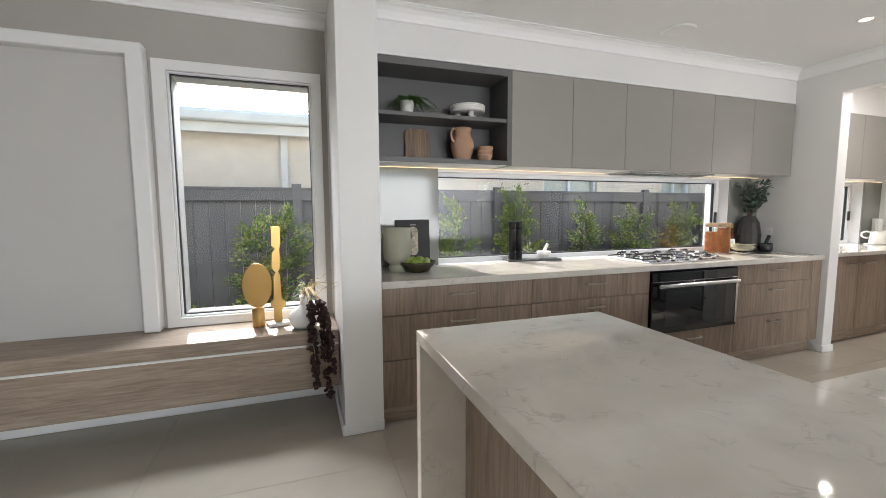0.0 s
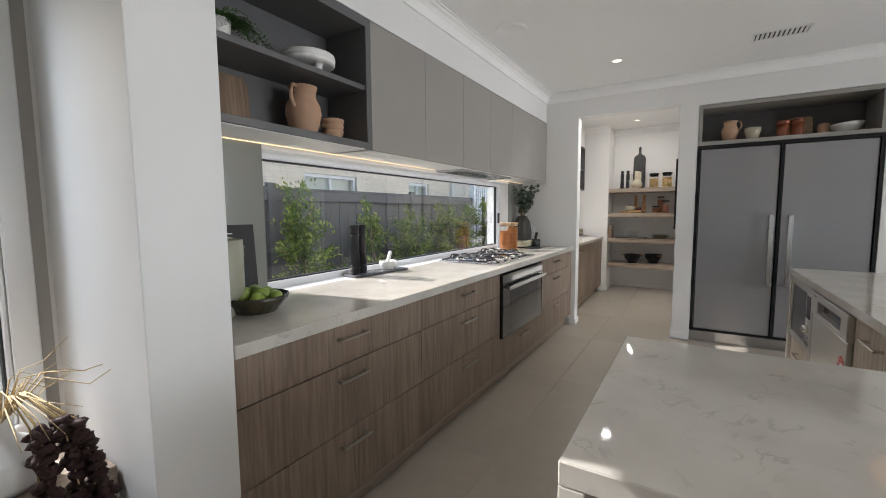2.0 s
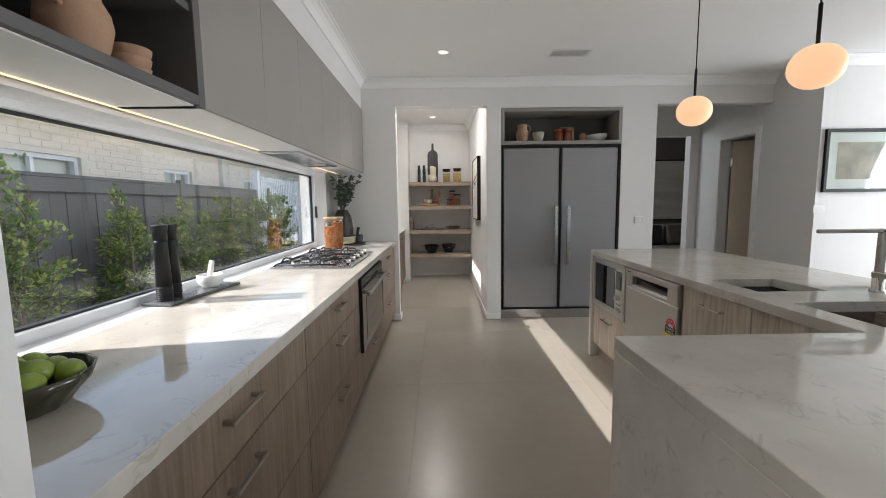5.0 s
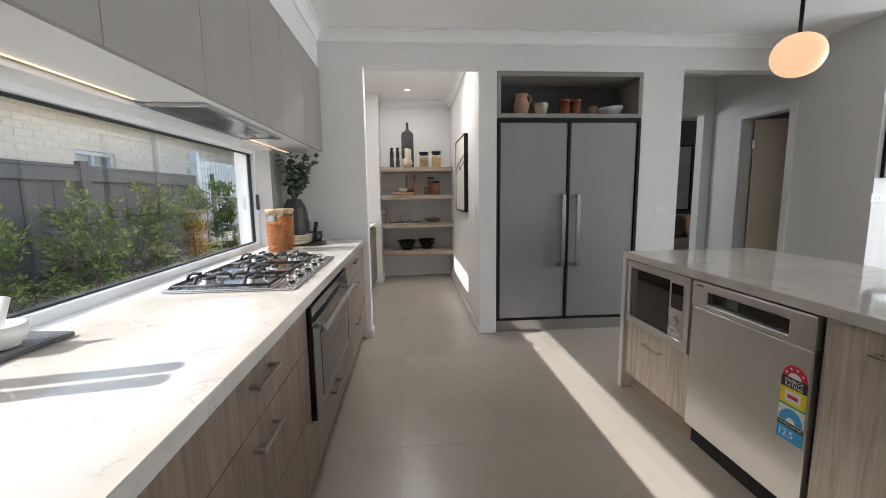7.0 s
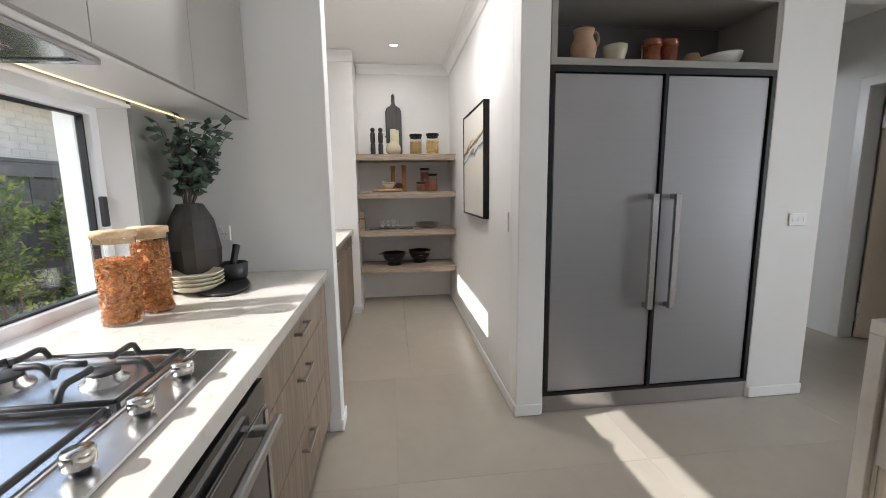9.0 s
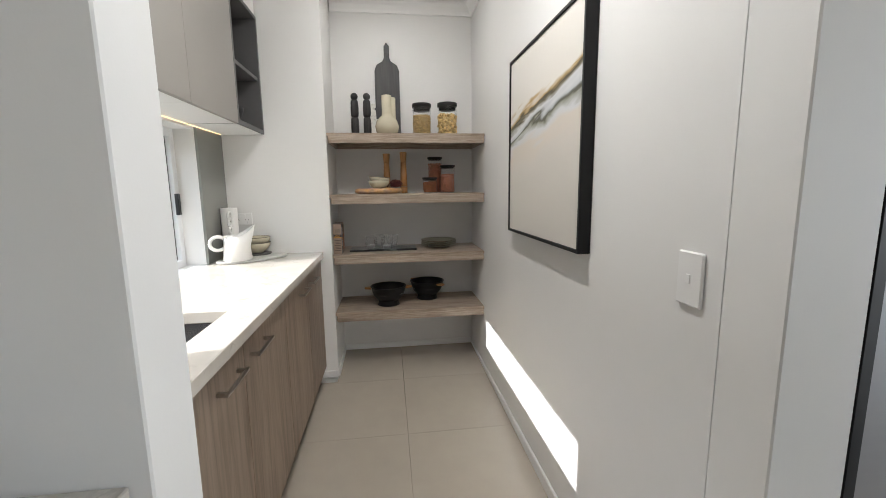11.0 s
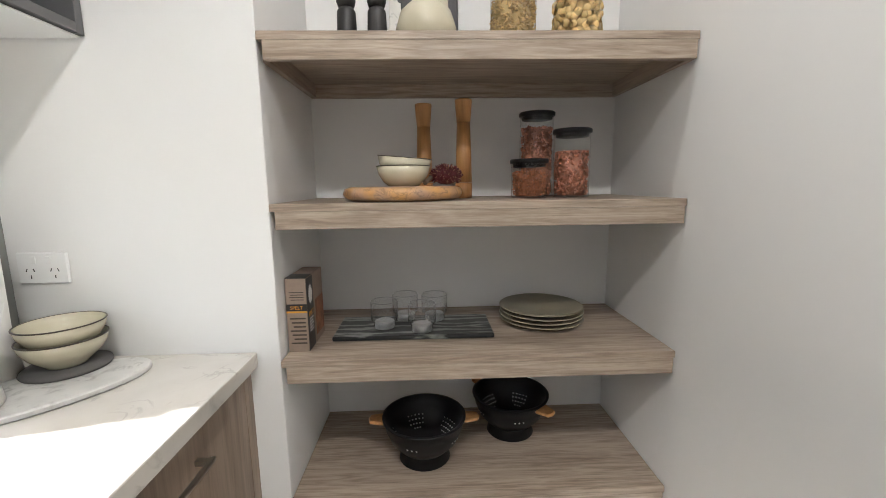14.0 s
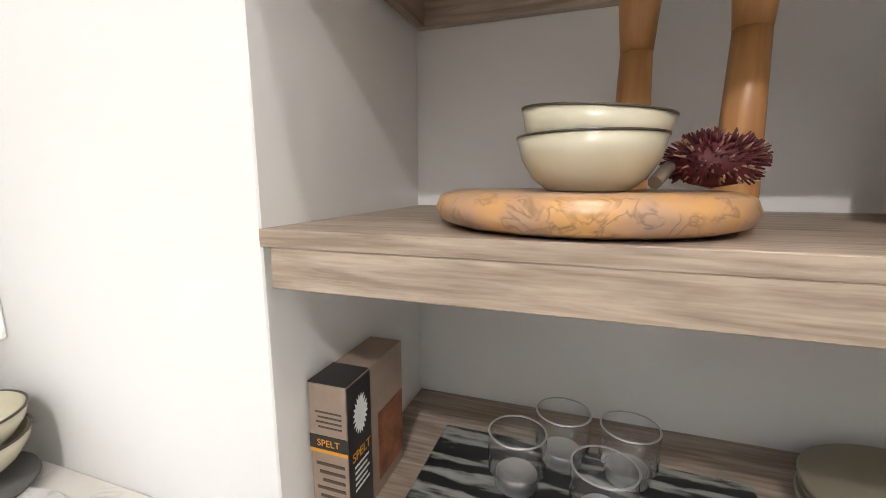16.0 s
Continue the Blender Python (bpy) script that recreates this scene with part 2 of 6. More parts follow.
M_TERRA = mat("terracotta", (0.50, 0.315, 0.205), 0.75, var=0.1, scale=14, bump=0.25, bscale=160)
M_OLIVE = mat("olive_glaze", (0.27, 0.25, 0.175), 0.3, var=0.06, scale=20)
M_BRASS = mat("brushed_brass", (0.46, 0.29, 0.105), 0.4, 1.0, var=0.05, scale=5)
M_LED = glow("led_strip", (1.0, 0.74, 0.42), 0.5)
M_LAMP = glow("opal_glass", (1.0, 0.58, 0.33), 0.30)
M_DOWN = glow("downlight", (1.0, 0.78, 0.52), 2.2)


# ---- mesh tools ----
def bx(bm, x0, x1, y0, y1, z0, z1, bev=0.0, seg=1):
    """Adds a box, its edges rounded by bev."""
    r = bmesh.ops.create_cube(bm, size=1.0, matrix=Matrix.Translation(((x0 + x1) / 2, (y0 + y1) / 2, (z0 + z1) / 2)) @ Matrix.Diagonal((x1 - x0, y1 - y0, z1 - z0, 1)))
    if bev:
        es = list({e for v in r["verts"] for e in v.link_edges})
        bmesh.ops.bevel(bm, geom=es, offset=bev, segments=seg, profile=0.5, affect="EDGES")
    return bm


def box(x0, x1, y0, y1, z0, z1, bev=0.0, seg=1):
    return bx(bmesh.new(), x0, x1, y0, y1, z0, z1, bev, seg)


def slab(us, vs, keep, w0, w1, axes="xyz", bev=0.0):
    """A plate of the cells of a grid for which keep(u, v) holds, from w0 to w1. axes names what u, v and w are."""
    bm = bmesh.new()
    idx = ["xyz".index(a) for a in axes]

    def place(u, v, w):
        p = [0, 0, 0]
        p[idx[0]], p[idx[1]], p[idx[2]] = u, v, w
        return p
    g = {}
    for i in range(len(us) - 1):
        for j in range(len(vs) - 1):
            if keep((us[i] + us[i + 1]) / 2, (vs[j] + vs[j + 1]) / 2):
                q = []
                for a, b in ((i, j), (i + 1, j), (i + 1, j + 1), (i, j + 1)):
                    if (a, b) not in g:
                        g[a, b] = bm.verts.new(place(us[a], vs[b], w0))
                    q.append(g[a, b])
                bm.faces.new(q)
    r = bmesh.ops.extrude_face_region(bm, geom=bm.faces[:])
    off = [0, 0, 0]
    off[idx[2]] = w1 - w0
    bmesh.ops.translate(bm, vec=off, verts=[v for v in r["geom"] if isinstance(v, bmesh.types.BMVert)])
    bmesh.ops.recalc_face_normals(bm, faces=bm.faces[:])
    if bev:
        es = [e for e in bm.edges if len(e.link_faces) == 2 and e.calc_face_angle() > 1.2]
        bmesh.ops.bevel(bm, geom=es, offset=bev, segments=1, profile=0.5, affect="EDGES")
    return bm


def lathe(profile, seg=32, bm=None, at=(0, 0, 0), sx=1.0, sy=1.0):
    """Turns a profile of (radius, z) round the z axis."""
    bm = bm or bmesh.new()
    rings = []
    for r, z in profile:
        if r < 1e-5:
            rings.append([bm.verts.new((at[0], at[1], at[2] + z))])
        else:
            rings.append([bm.verts.new((at[0] + sx * r * math.cos(2 * math.pi * k / seg), at[1] + sy * r * math.sin(2 * math.pi * k / seg), at[2] + z)) for k in range(seg)])
    for a, b in zip(rings, rings[1:]):
        for k in range(seg):
            n = (k + 1) % seg
            q = [a[k % len(a)], a[n % len(a)], b[n % len(b)], b[k % len(b)]]
            q = list(dict.fromkeys(q))
            if len(q) > 2:
                bm.faces.new(q)
    bmesh.ops.recalc_face_normals(bm, faces=bm.faces[:])
    for f in bm.faces:
        f.smooth = True
    return bm


def tube(pts, r, seg=8, bm=None, r1=None):
    """A round bar through the points, tapering from r to r1."""
    bm = bm or bmesh.new()
    pts = [Vector(p) for p in pts]
    rings = []
    up = Vector((0.13, 0.21, 1)).normalized()
    for i, p in enumerate(pts):
        d = (pts[min(i + 1, len(pts) - 1)] - pts[max(i - 1, 0)]).normalized()
        a = d.cross(up)
        if a.length < 0.2:
            a = d.cross(Vector((1, 0.1, 0)))
        a.normalize()
        b = d.cross(a)
        rr = r if r1 is None else r + (r1 - r) * i / (len(pts) - 1)
        rings.append([bm.verts.new(p + rr * (math.cos(2 * math.pi * k / seg) * a + math.sin(2 * math.pi * k / seg) * b)) for k in range(seg)])
    fs = []
    for a, b in zip(rings, rings[1:]):
        for k in range(seg):
            fs.append(bm.faces.new((a[k], a[(k + 1) % seg], b[(k + 1) % seg], b[k])))
    fs += [bm.faces.new(rings[0][::-1]), bm.faces.new(rings[-1])]
    for f in fs:
        f.smooth = len(f.verts) == 4
    return bm


def prism(pts, w0, w1, axes="xyz", bev=0.0, seg=1):
    """A flat outline (u, v) given depth from w0 to w1."""
    bm = bmesh.new()
    idx = ["xyz".index(a) for a in axes]
    vs = []
    for u, v in pts:
        p = [0, 0, 0]
        p[idx[0]], p[idx[1]], p[idx[2]] = u, v, w0
        vs.append(bm.verts.new(p))
    f = bm.faces.new(vs)
    r = bmesh.ops.extrude_face_region(bm, geom=[f])
    off = [0, 0, 0]
    off[idx[2]] = w1 - w0
    bmesh.ops.translate(bm, vec=off, verts=[v for v in r["geom"] if isinstance(v, bmesh.types.BMVert)])
    bmesh.ops.recalc_face_normals(bm, faces=bm.faces[:])
    if bev:
        es = [e for e in bm.edges if len(e.link_faces) == 2 and e.calc_face_angle() > 0.9]
        bmesh.ops.bevel(bm, geom=es, offset=bev, segments=seg, profile=0.5, affect="EDGES")
    return bm


def oval(rx, ry, n=32, cx=0.0, cy=0.0):
    return [(cx + rx * math.cos(2 * math.pi * k / n), cy + ry * math.sin(2 * math.pi * k / n)) for k in range(n)]


def part(name, bm, material, parent=None, label="", at=None):
    """Links a bmesh as one mesh object under a thing or a part."""
    me = bpy.data.meshes.new(name)
    bm.to_mesh(me)
    bm.free()
    me.materials.append(material)
    ob = new(name, me)
    if parent:
        ob.parent = parent
    if at:
        ob.location = at
    if label:
        ob["label"] = label
    return ob


def thing(name, x, y, z, label, category, group="", kind="", rz=0.0):
    ob = new(name)
    ob.matrix_basis = pose(x, y, z, 0, 0, rz)
    ob.empty_display_size = 0.1
    return tagged(ob, label, category, group, kind)


def solid(name, bm, material, label, category, x=0.0, y=0.0, z=0.0, rz=0.0, group="", kind=""):
    """A thing of one mesh."""
    ob = part(name, bm, material)
    ob.matrix_basis = pose(x, y, z, 0, 0, rz)
    return tagged(ob, label, category, group, kind)


def setting(name, bm, material, label="", category=""):
    return tagged(part(name, bm, material), label, category, "", "structure")


def handle(parent, x, y, z, length, material, vertical=False, out=-0.032):
    """A slim bow handle; its middle at (x, y, z) on a face that looks along -y."""
    h = length / 2
    bm = bmesh.new()
    if vertical:
        bx(bm, x - 0.005, x + 0.005, y + out, y + out + 0.01, z - h, z + h, 0.002)
        for s in (-h + 0.012, h - 0.012):
            bx(bm, x - 0.005, x + 0.005, y + out + 0.008, y, z + s - 0.006, z + s + 0.006)
    else:
        bx(bm, x - h, x + h, y + out, y + out + 0.01, z - 0.005, z + 0.005, 0.002)
        for s in (-h + 0.012, h - 0.012):
            bx(bm, x + s - 0.006, x + s + 0.006, y + out + 0.008, y, z - 0.005, z + 0.005)
    return part("handle", bm, material, parent, "slim metal bow handle")


# ---- structure ----
CEIL = 2.57
NY = 2.95       # inner face of the window wall
EX = 4.43       # wall with the fridge recess and the pantry opening
SY = 1.334      # pantry wall with the painting


def inside(v, a, b):
    return a < v < b


BWIN = (-0.725, 0.10, 0.632, 2.14)
KWIN = (0.985, 4.03, 0.882, 1.60)
PWIN = (4.75, 6.21, 0.882, 1.60)
nx = sorted([0.2, KWIN[0], KWIN[1], PWIN[0], PWIN[1], 9.4])
setting("wall_north", slab(nx, [-0.25, KWIN[2], KWIN[3], 2.75],
        lambda u, v: not any(inside(u, a, b) and inside(v, c, d) for a, b, c, d in (KWIN, PWIN)), NY, NY + 0.25, "xzy"), M_WALL, "white painted plaster wall with windows", "wall")
setting("wall_bench", slab([-4.0, BWIN[0], BWIN[1], 0.2], [-0.25, BWIN[2], BWIN[3], 2.75], lambda u, v: not (inside(u, BWIN[0], BWIN[1]) and inside(v, BWIN[2], BWIN[3])), NY, NY + 0.25, "xzy"), M_TAUPE_WALL, "warm grey painted wall behind the window seat", "wall")
setting("wall_east_kitchen", slab([-1.70, -0.474, -0.105, 1.18, SY, 2.295, NY], [0, 2.275, 2.30, 2.75],
        lambda u, v: not ((inside(u, -0.105, 1.18) and v < 2.28) or (inside(u, SY, 2.295) and v < 2.30) or (u < -0.474 and v < 2.30)), EX, EX + 0.13, "yzx", 0.003), M_WALL, "white plaster wall around fridge recess and openings", "wall")
setting("wall_pantry_south", box(EX + 0.13, 6.962, SY - 0.12, SY, 0, 2.75), M_WALL, "white plaster pantry wall", "wall")
setting("wall_pantry_pier", box(EX + 0.131, 5.16, 1.181, SY - 0.121, 0, 2.75), M_WALL, "white plaster pier beside the fridge recess", "wall")
setting("wall_fridge_back", box(5.16, 5.28, -0.24, SY - 0.121, 0, 2.75), M_WALL, "white plaster wall behind the fridges", "wall")
setting("wall_fridge_south", box(EX + 0.131, 5.159, -0.24, -0.106, 0, 2.75), M_WALL, "white plaster wall beside the fridges", "wall")
setting("wall_pantry_nib", box(6.54, 6.962, 2.33, NY - 0.001, 0, 2.75, 0.002), M_WALL, "white plaster nib beside the pantry shelves", "wall")
setting("wall_pantry_back", box(6.962, 7.08, SY - 0.12, NY - 0.001, 0, 2.75), M_WALL, "white plaster wall behind the shelves", "wall")
setting("wall_column", box(0.21, 0.435, 2.33, NY - 0.001, 0, 2.75, 0.002), M_WALL, "white plaster wall end beside the kitchen run", "wall")
# hall and the room beyond it
setting("wall_hall_south", slab([3.85, 4.63, 5.20, 5.65], [0, 2.02, 2.75], lambda u, v: not (inside(u, 4.63, 5.20) and v < 2.02), -1.82, -1.70, "xzy"), M_WALL, "white plaster hall wall with a door opening", "wall")
setting("wall_picture", box(3.85, 3.97, -5.4, -1.821, 0, 2.75), M_WALL, "white plaster wall with a framed picture", "wall")
setting("wall_hall_east", slab([-1.70, -1.58, -0.62, -0.24], [0, 2.15, 2.75], lambda u, v: not (inside(u, -1.58, -0.62) and v < 2.15), 5.65, 5.77, "yzx"), M_WALL, "white plaster wall with a wide opening", "wall")
setting("wall_hall_north", box(5.281, 5.649, -0.36, -0.24, 0, 2.75), M_WALL, "white plaster hall wall", "wall")
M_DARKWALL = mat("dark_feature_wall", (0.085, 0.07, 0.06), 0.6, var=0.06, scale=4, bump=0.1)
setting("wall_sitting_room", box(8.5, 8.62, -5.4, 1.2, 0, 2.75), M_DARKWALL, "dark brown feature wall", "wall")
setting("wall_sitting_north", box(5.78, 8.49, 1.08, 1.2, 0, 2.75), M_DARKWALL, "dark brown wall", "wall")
setting("wall_cupboard_back", box(3.98, 6.6, -3.1, -2.98, 0, 2.75), M_WALL, "white plaster wall", "wall")
setting("wall_cupboard_side", box(5.55, 5.65, -2.97, -1.83, 0, 2.75), M_WALL, "white plaster wall", "wall")
# walls that close the living space behind the camera, with gaps to let light in
setting("wall_west", slab([-5.6, -2.0, -0.6, NY], [0, 0.2, 2.4, 2.75], lambda u, v: not (inside(u, -2.0, -0.6) and inside(v, 0.2, 2.4)), -4.12, -4.0, "yzx"), M_WALL, "unseen white plaster wall with an open gap that lets daylight in", "wall")
setting("wall_south", slab([-4.0, 0.6, 3.6, 8.7], [0, 0.2, 2.4, 2.75], lambda u, v: not (inside(u, 0.6, 3.6) and inside(v, 0.2, 2.4)), -5.6, -5.45, "xzy"), M_WALL, "unseen white plaster wall with an open gap that lets daylight in", "wall")
setting("ceiling", box(-4.12, 9.4, -5.6, NY + 0.25, CEIL, CEIL + 0.12), M_CEIL, "flat white painted plaster ceiling", "ceiling")


def cove(name, path, closed=False):
    """Plaster cornice: a stepped hollow profile along a straight run (x0, y0, x1, y1, inward normal)."""
    x0, y0, x1, y1, ox, oy = path
    prof = [(0.0, 0.0), (0.0, -0.085), (0.012, -0.085), (0.016, -0.07), (0.03, -0.04), (0.05, -0.02), (0.07, -0.014), (0.075, -0.008), (0.09, -0.008), (0.09, 0.0)]
    bm = bmesh.new()
    ends = []
    for x, y in ((x0, y0), (x1, y1)):
        ends.append([bm.verts.new((x + ox * a, y + oy * a, CEIL + b - 0.001)) for a, b in prof])
    n = len(prof)
    for k in range(n):
        bm.faces.new((ends[0][k], ends[0][(k + 1) % n], ends[1][(k + 1) % n], ends[1][k]))
    bm.faces.new(ends[0][::-1])
    bm.faces.new(ends[1])
    bmesh.ops.recalc_face_normals(bm, faces=bm.faces[:])
    return setting(name, bm, M_CEIL, "white plaster cornice", "cornice")


BULK = 2.652    # face of the bulkhead over the cabinets
setting("wall_bulkhead", box(0.436, EX - 0.001, BULK, NY - 0.001, 2.292, CEIL - 0.001), M_WALL, "white plaster bulkhead above the cabinets", "bulkhead")
cove("cornice_bulkhead", (0.436, BULK, EX, BULK, 0, -1))
cove("cornice_bench", (-4.0, NY, 0.204, NY, 0, -1))
cove("cornice_east", (EX, -1.70, EX, BULK, -1, 0))
cove("cornice_pantry_back", (6.962, SY, 6.962, 2.32, -1, 0))
cove("cornice_pantry_nib", (6.54, 2.32, 6.54, NY, -1, 0))
cove("cornice_pantry_south", (EX + 0.13, SY, 6.962, SY, 0, 1))
cove("cornice_picture", (3.85, -5.4, 3.85, -1.70, -1, 0))


def skirting(name, x0, x1, y0, y1, z=0.002):
    setting(name, box(x0, x1, y0, y1, z, 0.068 + max(0.0, z - 0.02), 0.004), M_TRIM, "white painted skirting board", "skirting")


skirting("baseboard_pantry_south", EX + 0.0, 5.9, SY, SY + 0.012)
skirting("baseboard_pantry_south_end", 5.901, 6.9615, SY, SY + 0.012, 0.022)
skirting("baseboard_pantry_back", 6.950, 6.962, SY + 0.012, 2.318, 0.055)
skirting("baseboard_pantry_nib_side", 6.53, 6.950, 2.318, 2.33, 0.045)
skirting("baseboard_pantry_nib", 6.528, 6.54, 2.318, 2.46, 0.04)
skirting("baseboard_pier", EX - 0.012, EX, 1.19, SY + 0.012)
skirting("baseboard_pier_south", EX - 0.012, EX, -0.474, -0.115)
skirting("baseboard_nib", EX - 0.012, EX + 0.142, 2.283, 2.295)
skirting("baseboard_nib_front", EX - 0.012, EX, 2.295, 2.36)
skirting("baseboard_column_front", 0.193, 0.436, 2.318, 2.33)
skirting("baseboard_column_side", 0.193, 0.205, 2.33, NY)
skirting("baseboard_hall", 3.85, 4.56, -1.70, -1.688)
skirting("baseboard_picture", 3.838, 3.85, -5.4, -1.688)
skirting("baseboard_bench", -4.0, 0.193, NY - 0.012, NY)


# ---- windows ----
def window(name, x0, x1, z0, z1, y, label, frame_w=0.045, dark=0.008):
    w = thing(name, x0, y, z0, label, "window", kind="structure")
    W, H = x1 - x0, z1 - z0
    part("window_frame", slab([0, frame_w, W - frame_w, W], [0, frame_w, H - frame_w, H], lambda u, v: not (inside(u, frame_w, W - frame_w) and inside(v, frame_w, H - frame_w)), -0.035, 0.03, "xzy", 0.003), M_ALU, w, "white powder-coated frame")
    a, b = frame_w, frame_w + dark
    part("gasket", slab([a, b, W - b, W - a], [a, b, H - b, H - a], lambda u, v: not (inside(u, b, W - b) and inside(v, b, H - b)), -0.012, 0.012, "xzy"), M_DARKALU, w, "dark rubber gasket")
    p = part("pane", box(b, W - b, -0.003, 0.003, b, H - b), M_PANE, w, "clear glass pane")
    p.visible_shadow = False
    return w


window("window_1", BWIN[0], BWIN[1], BWIN[2], BWIN[3], 2.985, "tall white-framed fixed window over the bench", 0.012, 0.006)
window("window_2", KWIN[0], KWIN[1], KWIN[2], KWIN[3], 3.085, "long white-framed splashback window over the benchtop", 0.04)
window("window_3", PWIN[0], PWIN[1], PWIN[2], PWIN[3], 3.085, "white-framed splashback window in the pantry", 0.04)
part("catch", box(KWIN[1] - 0.06, KWIN[1] - 0.035, 3.03, 3.048, 1.16, 1.27, 0.003), M_DARKALU, None, "")
tagged(bpy.data.objects["catch"], "dark grey window catch on the frame", "window catch", kind="structure")
part("catch", box(PWIN[1] - 0.06, PWIN[1] - 0.035, 3.03, 3.048, 1.16, 1.27, 0.003), M_DARKALU, None, "")
tagged(bpy.data.objects["catch.001"], "dark grey window catch on the frame", "window catch", kind="structure")
# architrave of the bench window
a0, a1, b0, b1 = -0.797, 0.163, 0.574, 2.2
setting("trim_window", slab([a0, BWIN[0], BWIN[1], a1], [b0, BWIN[2], BWIN[3], b1], lambda u, v: not (inside(u, BWIN[0], BWIN[1]) and inside(v, BWIN[2], BWIN[3])), NY - 0.022, NY - 0.001, "xzy", 0.003), M_TRIM, "white painted window architrave", "architrave")
# white framed panel beside it
pn = thing("wall_panel", -1.38, NY, 0.573, "large white framed panel standing on the bench against the wall", "wall panel")
part("frame", slab([-0.9, -0.82, 0.48, 0.565], [0.001, 0.03, 1.61, 1.68], lambda u, v: not (inside(u, -0.82, 0.48) and v < 1.61), -0.10, -0.002, "xzy", 0.006), M_TRIM, pn, "thick white painted frame")
part("panel", box(-0.82, 0.48, -0.03, -0.004, 0.001, 1.61), mat("panel_paint", (0.56, 0.55, 0.53), 0.5, var=0.02, scale=1.5), pn, "plain off-white panel")
# splashbacks
setting("splashback_left", box(0.437, KWIN[0], NY - 0.014, NY - 0.001, 0.888, 1.612), M_SPLASH, "grey-green back-painted glass splashback", "splashback")
setting("splashback_right", box(KWIN[1], EX - 0.001, NY - 0.014, NY - 0.001, 0.888, 1.612), M_SPLASH, "grey-green back-painted glass splashback", "splashback")
setting("splashback_pantry", box(PWIN[1], 6.539, NY - 0.014, NY - 0.001, 0.888, 1.612), M_SPLASH, "grey-green back-painted glass splashback", "splashback")
setting("trim_sill_kitchen", box(KWIN[0], KWIN[1], NY - 0.0145, 3.05, 0.868, 0.886, 0.001), M_TRIM, "white window sill", "sill")
setting("trim_sill_pantry", box(PWIN[0], PWIN[1], NY - 0.0145, 3.05, 0.868, 0.886, 0.001), M_TRIM, "white window sill", "sill")

# ---- kitchen run ----
TOP, FRONT = 0.887, 2.345
STONE_T = 0.042


def carcass(parent, w, d, z0, z1, material):
    part("body", box(0.001, w - 0.001, 0.045, d, z0, z1), material, parent)
    part("kickboard", box(0, w, 0.055, 0.07, 0.002, z0 - 0.002), M_WOODX, parent, "recessed timber kickboard")


def drawers(parent, w, zs, hw, material=None, hm=None):
    for a, b in zip(zs, zs[1:]):
        d = part("drawer", box(0.002, w - 0.002, 0, 0.018, a + 0.002, b - 0.002, 0.001), material or M_WOOD, parent)
        handle(d, w * 0.5, 0, b - 0.06 if b - a > 0.2 else (a + b) / 2 + 0.026, hw, hm or M_BRONZE)


RZ = [0.115, 0.405, 0.678, 0.843]
for x0, x1 in ((0.437, 1.441), (1.441, 2.443), (3.353, 4.30)):
    u = thing("drawer_unit", x0, FRONT, 0, "grey-brown oak-grain base unit with three drawers", "drawer unit", "kitchen base units")
    carcass(u, x1 - x0, 0.58, 0.115, 0.843, M_WOODX)
    drawers(u, x1 - x0, RZ, 0.165)
u = thing("oven_unit", 2.443, FRONT, 0, "oak-grain base unit housing the oven, with one drawer", "oven housing")
part("body", box(0.001, 0.909, 0.56, 0.58, 0.115, 0.843), M_WOODX, u)
part("kickboard", box(0, 0.91, 0.055, 0.07, 0.002, 0.113), M_WOODX, u, "recessed timber kickboard")
drawers(u, 0.91, [0.115, 0.352], 0.165)
setting("trim_filler", box(4.301, EX - 0.001, FRONT, FRONT + 0.018, 0.115, 0.843, 0.001), M_WOOD, "oak-grain filler strip", "filler")
setting("trim_filler_kick", box(4.301, EX - 0.001, FRONT + 0.055, FRONT + 0.07, 0.002, 0.113), M_WOODX, "oak-grain kickboard", "kickboard")
ov = thing("oven", 2.443 + 0.008, FRONT - 0.004, 0.355, "wide built-in oven, black glass with a steel bar handle", "oven")
part("body", box(0.01, 0.884, 0.02, 0.55, 0.002, 0.47), M_BLACK, ov)
part("control_panel", box(0, 0.894, -0.014, 0.018, 0.405, 0.47, 0.002), M_BGLASS, ov, "black glass control panel")
dr = part("door", box(0, 0.894, -0.016, 0.018, 0.004, 0.40, 0.003), M_BGLASS, ov, "black glass oven door")
part("window", box(0.13, 0.76, -0.0175, -0.0145, 0.05, 0.34), mat("smoked_glass", (0.02, 0.022, 0.024), 0.02, var=0.05), dr, "smoked glass window")
hb = bmesh.new()
bx(hb, 0.03, 0.864, -0.062, -0.044, 0.362, 0.39, 0.004)
for s in (0.07, 0.80):
    bx(hb, s, s + 0.025, -0.046, -0.012, 0.366, 0.386, 0.002)
part("handle", hb, M_STEEL, dr, "wide flat steel handle")
part("trim_strip", box(0.0, 0.894, -0.0165, -0.013, 0.4005, 0.4045), M_STEEL, ov, "thin steel strip")
part("end_cap", box(0.872, 0.894, -0.019, -0.0165, 0.03, 0.39), M_STEEL, dr, "steel edge strip")

# benchtop with a front apron edge
CK = (2.50, 3.37, 2.40, 2.90)
part("benchtop", slab([0.437, EX - 0.001], [2.325, NY - 0.015], lambda u, v: True, TOP - STONE_T, TOP, "xyz", 0.002), M_STONE)
tagged(bpy.data.objects["benchtop"], "pale grey-veined engineered stone benchtop with a thick edge", "benchtop")

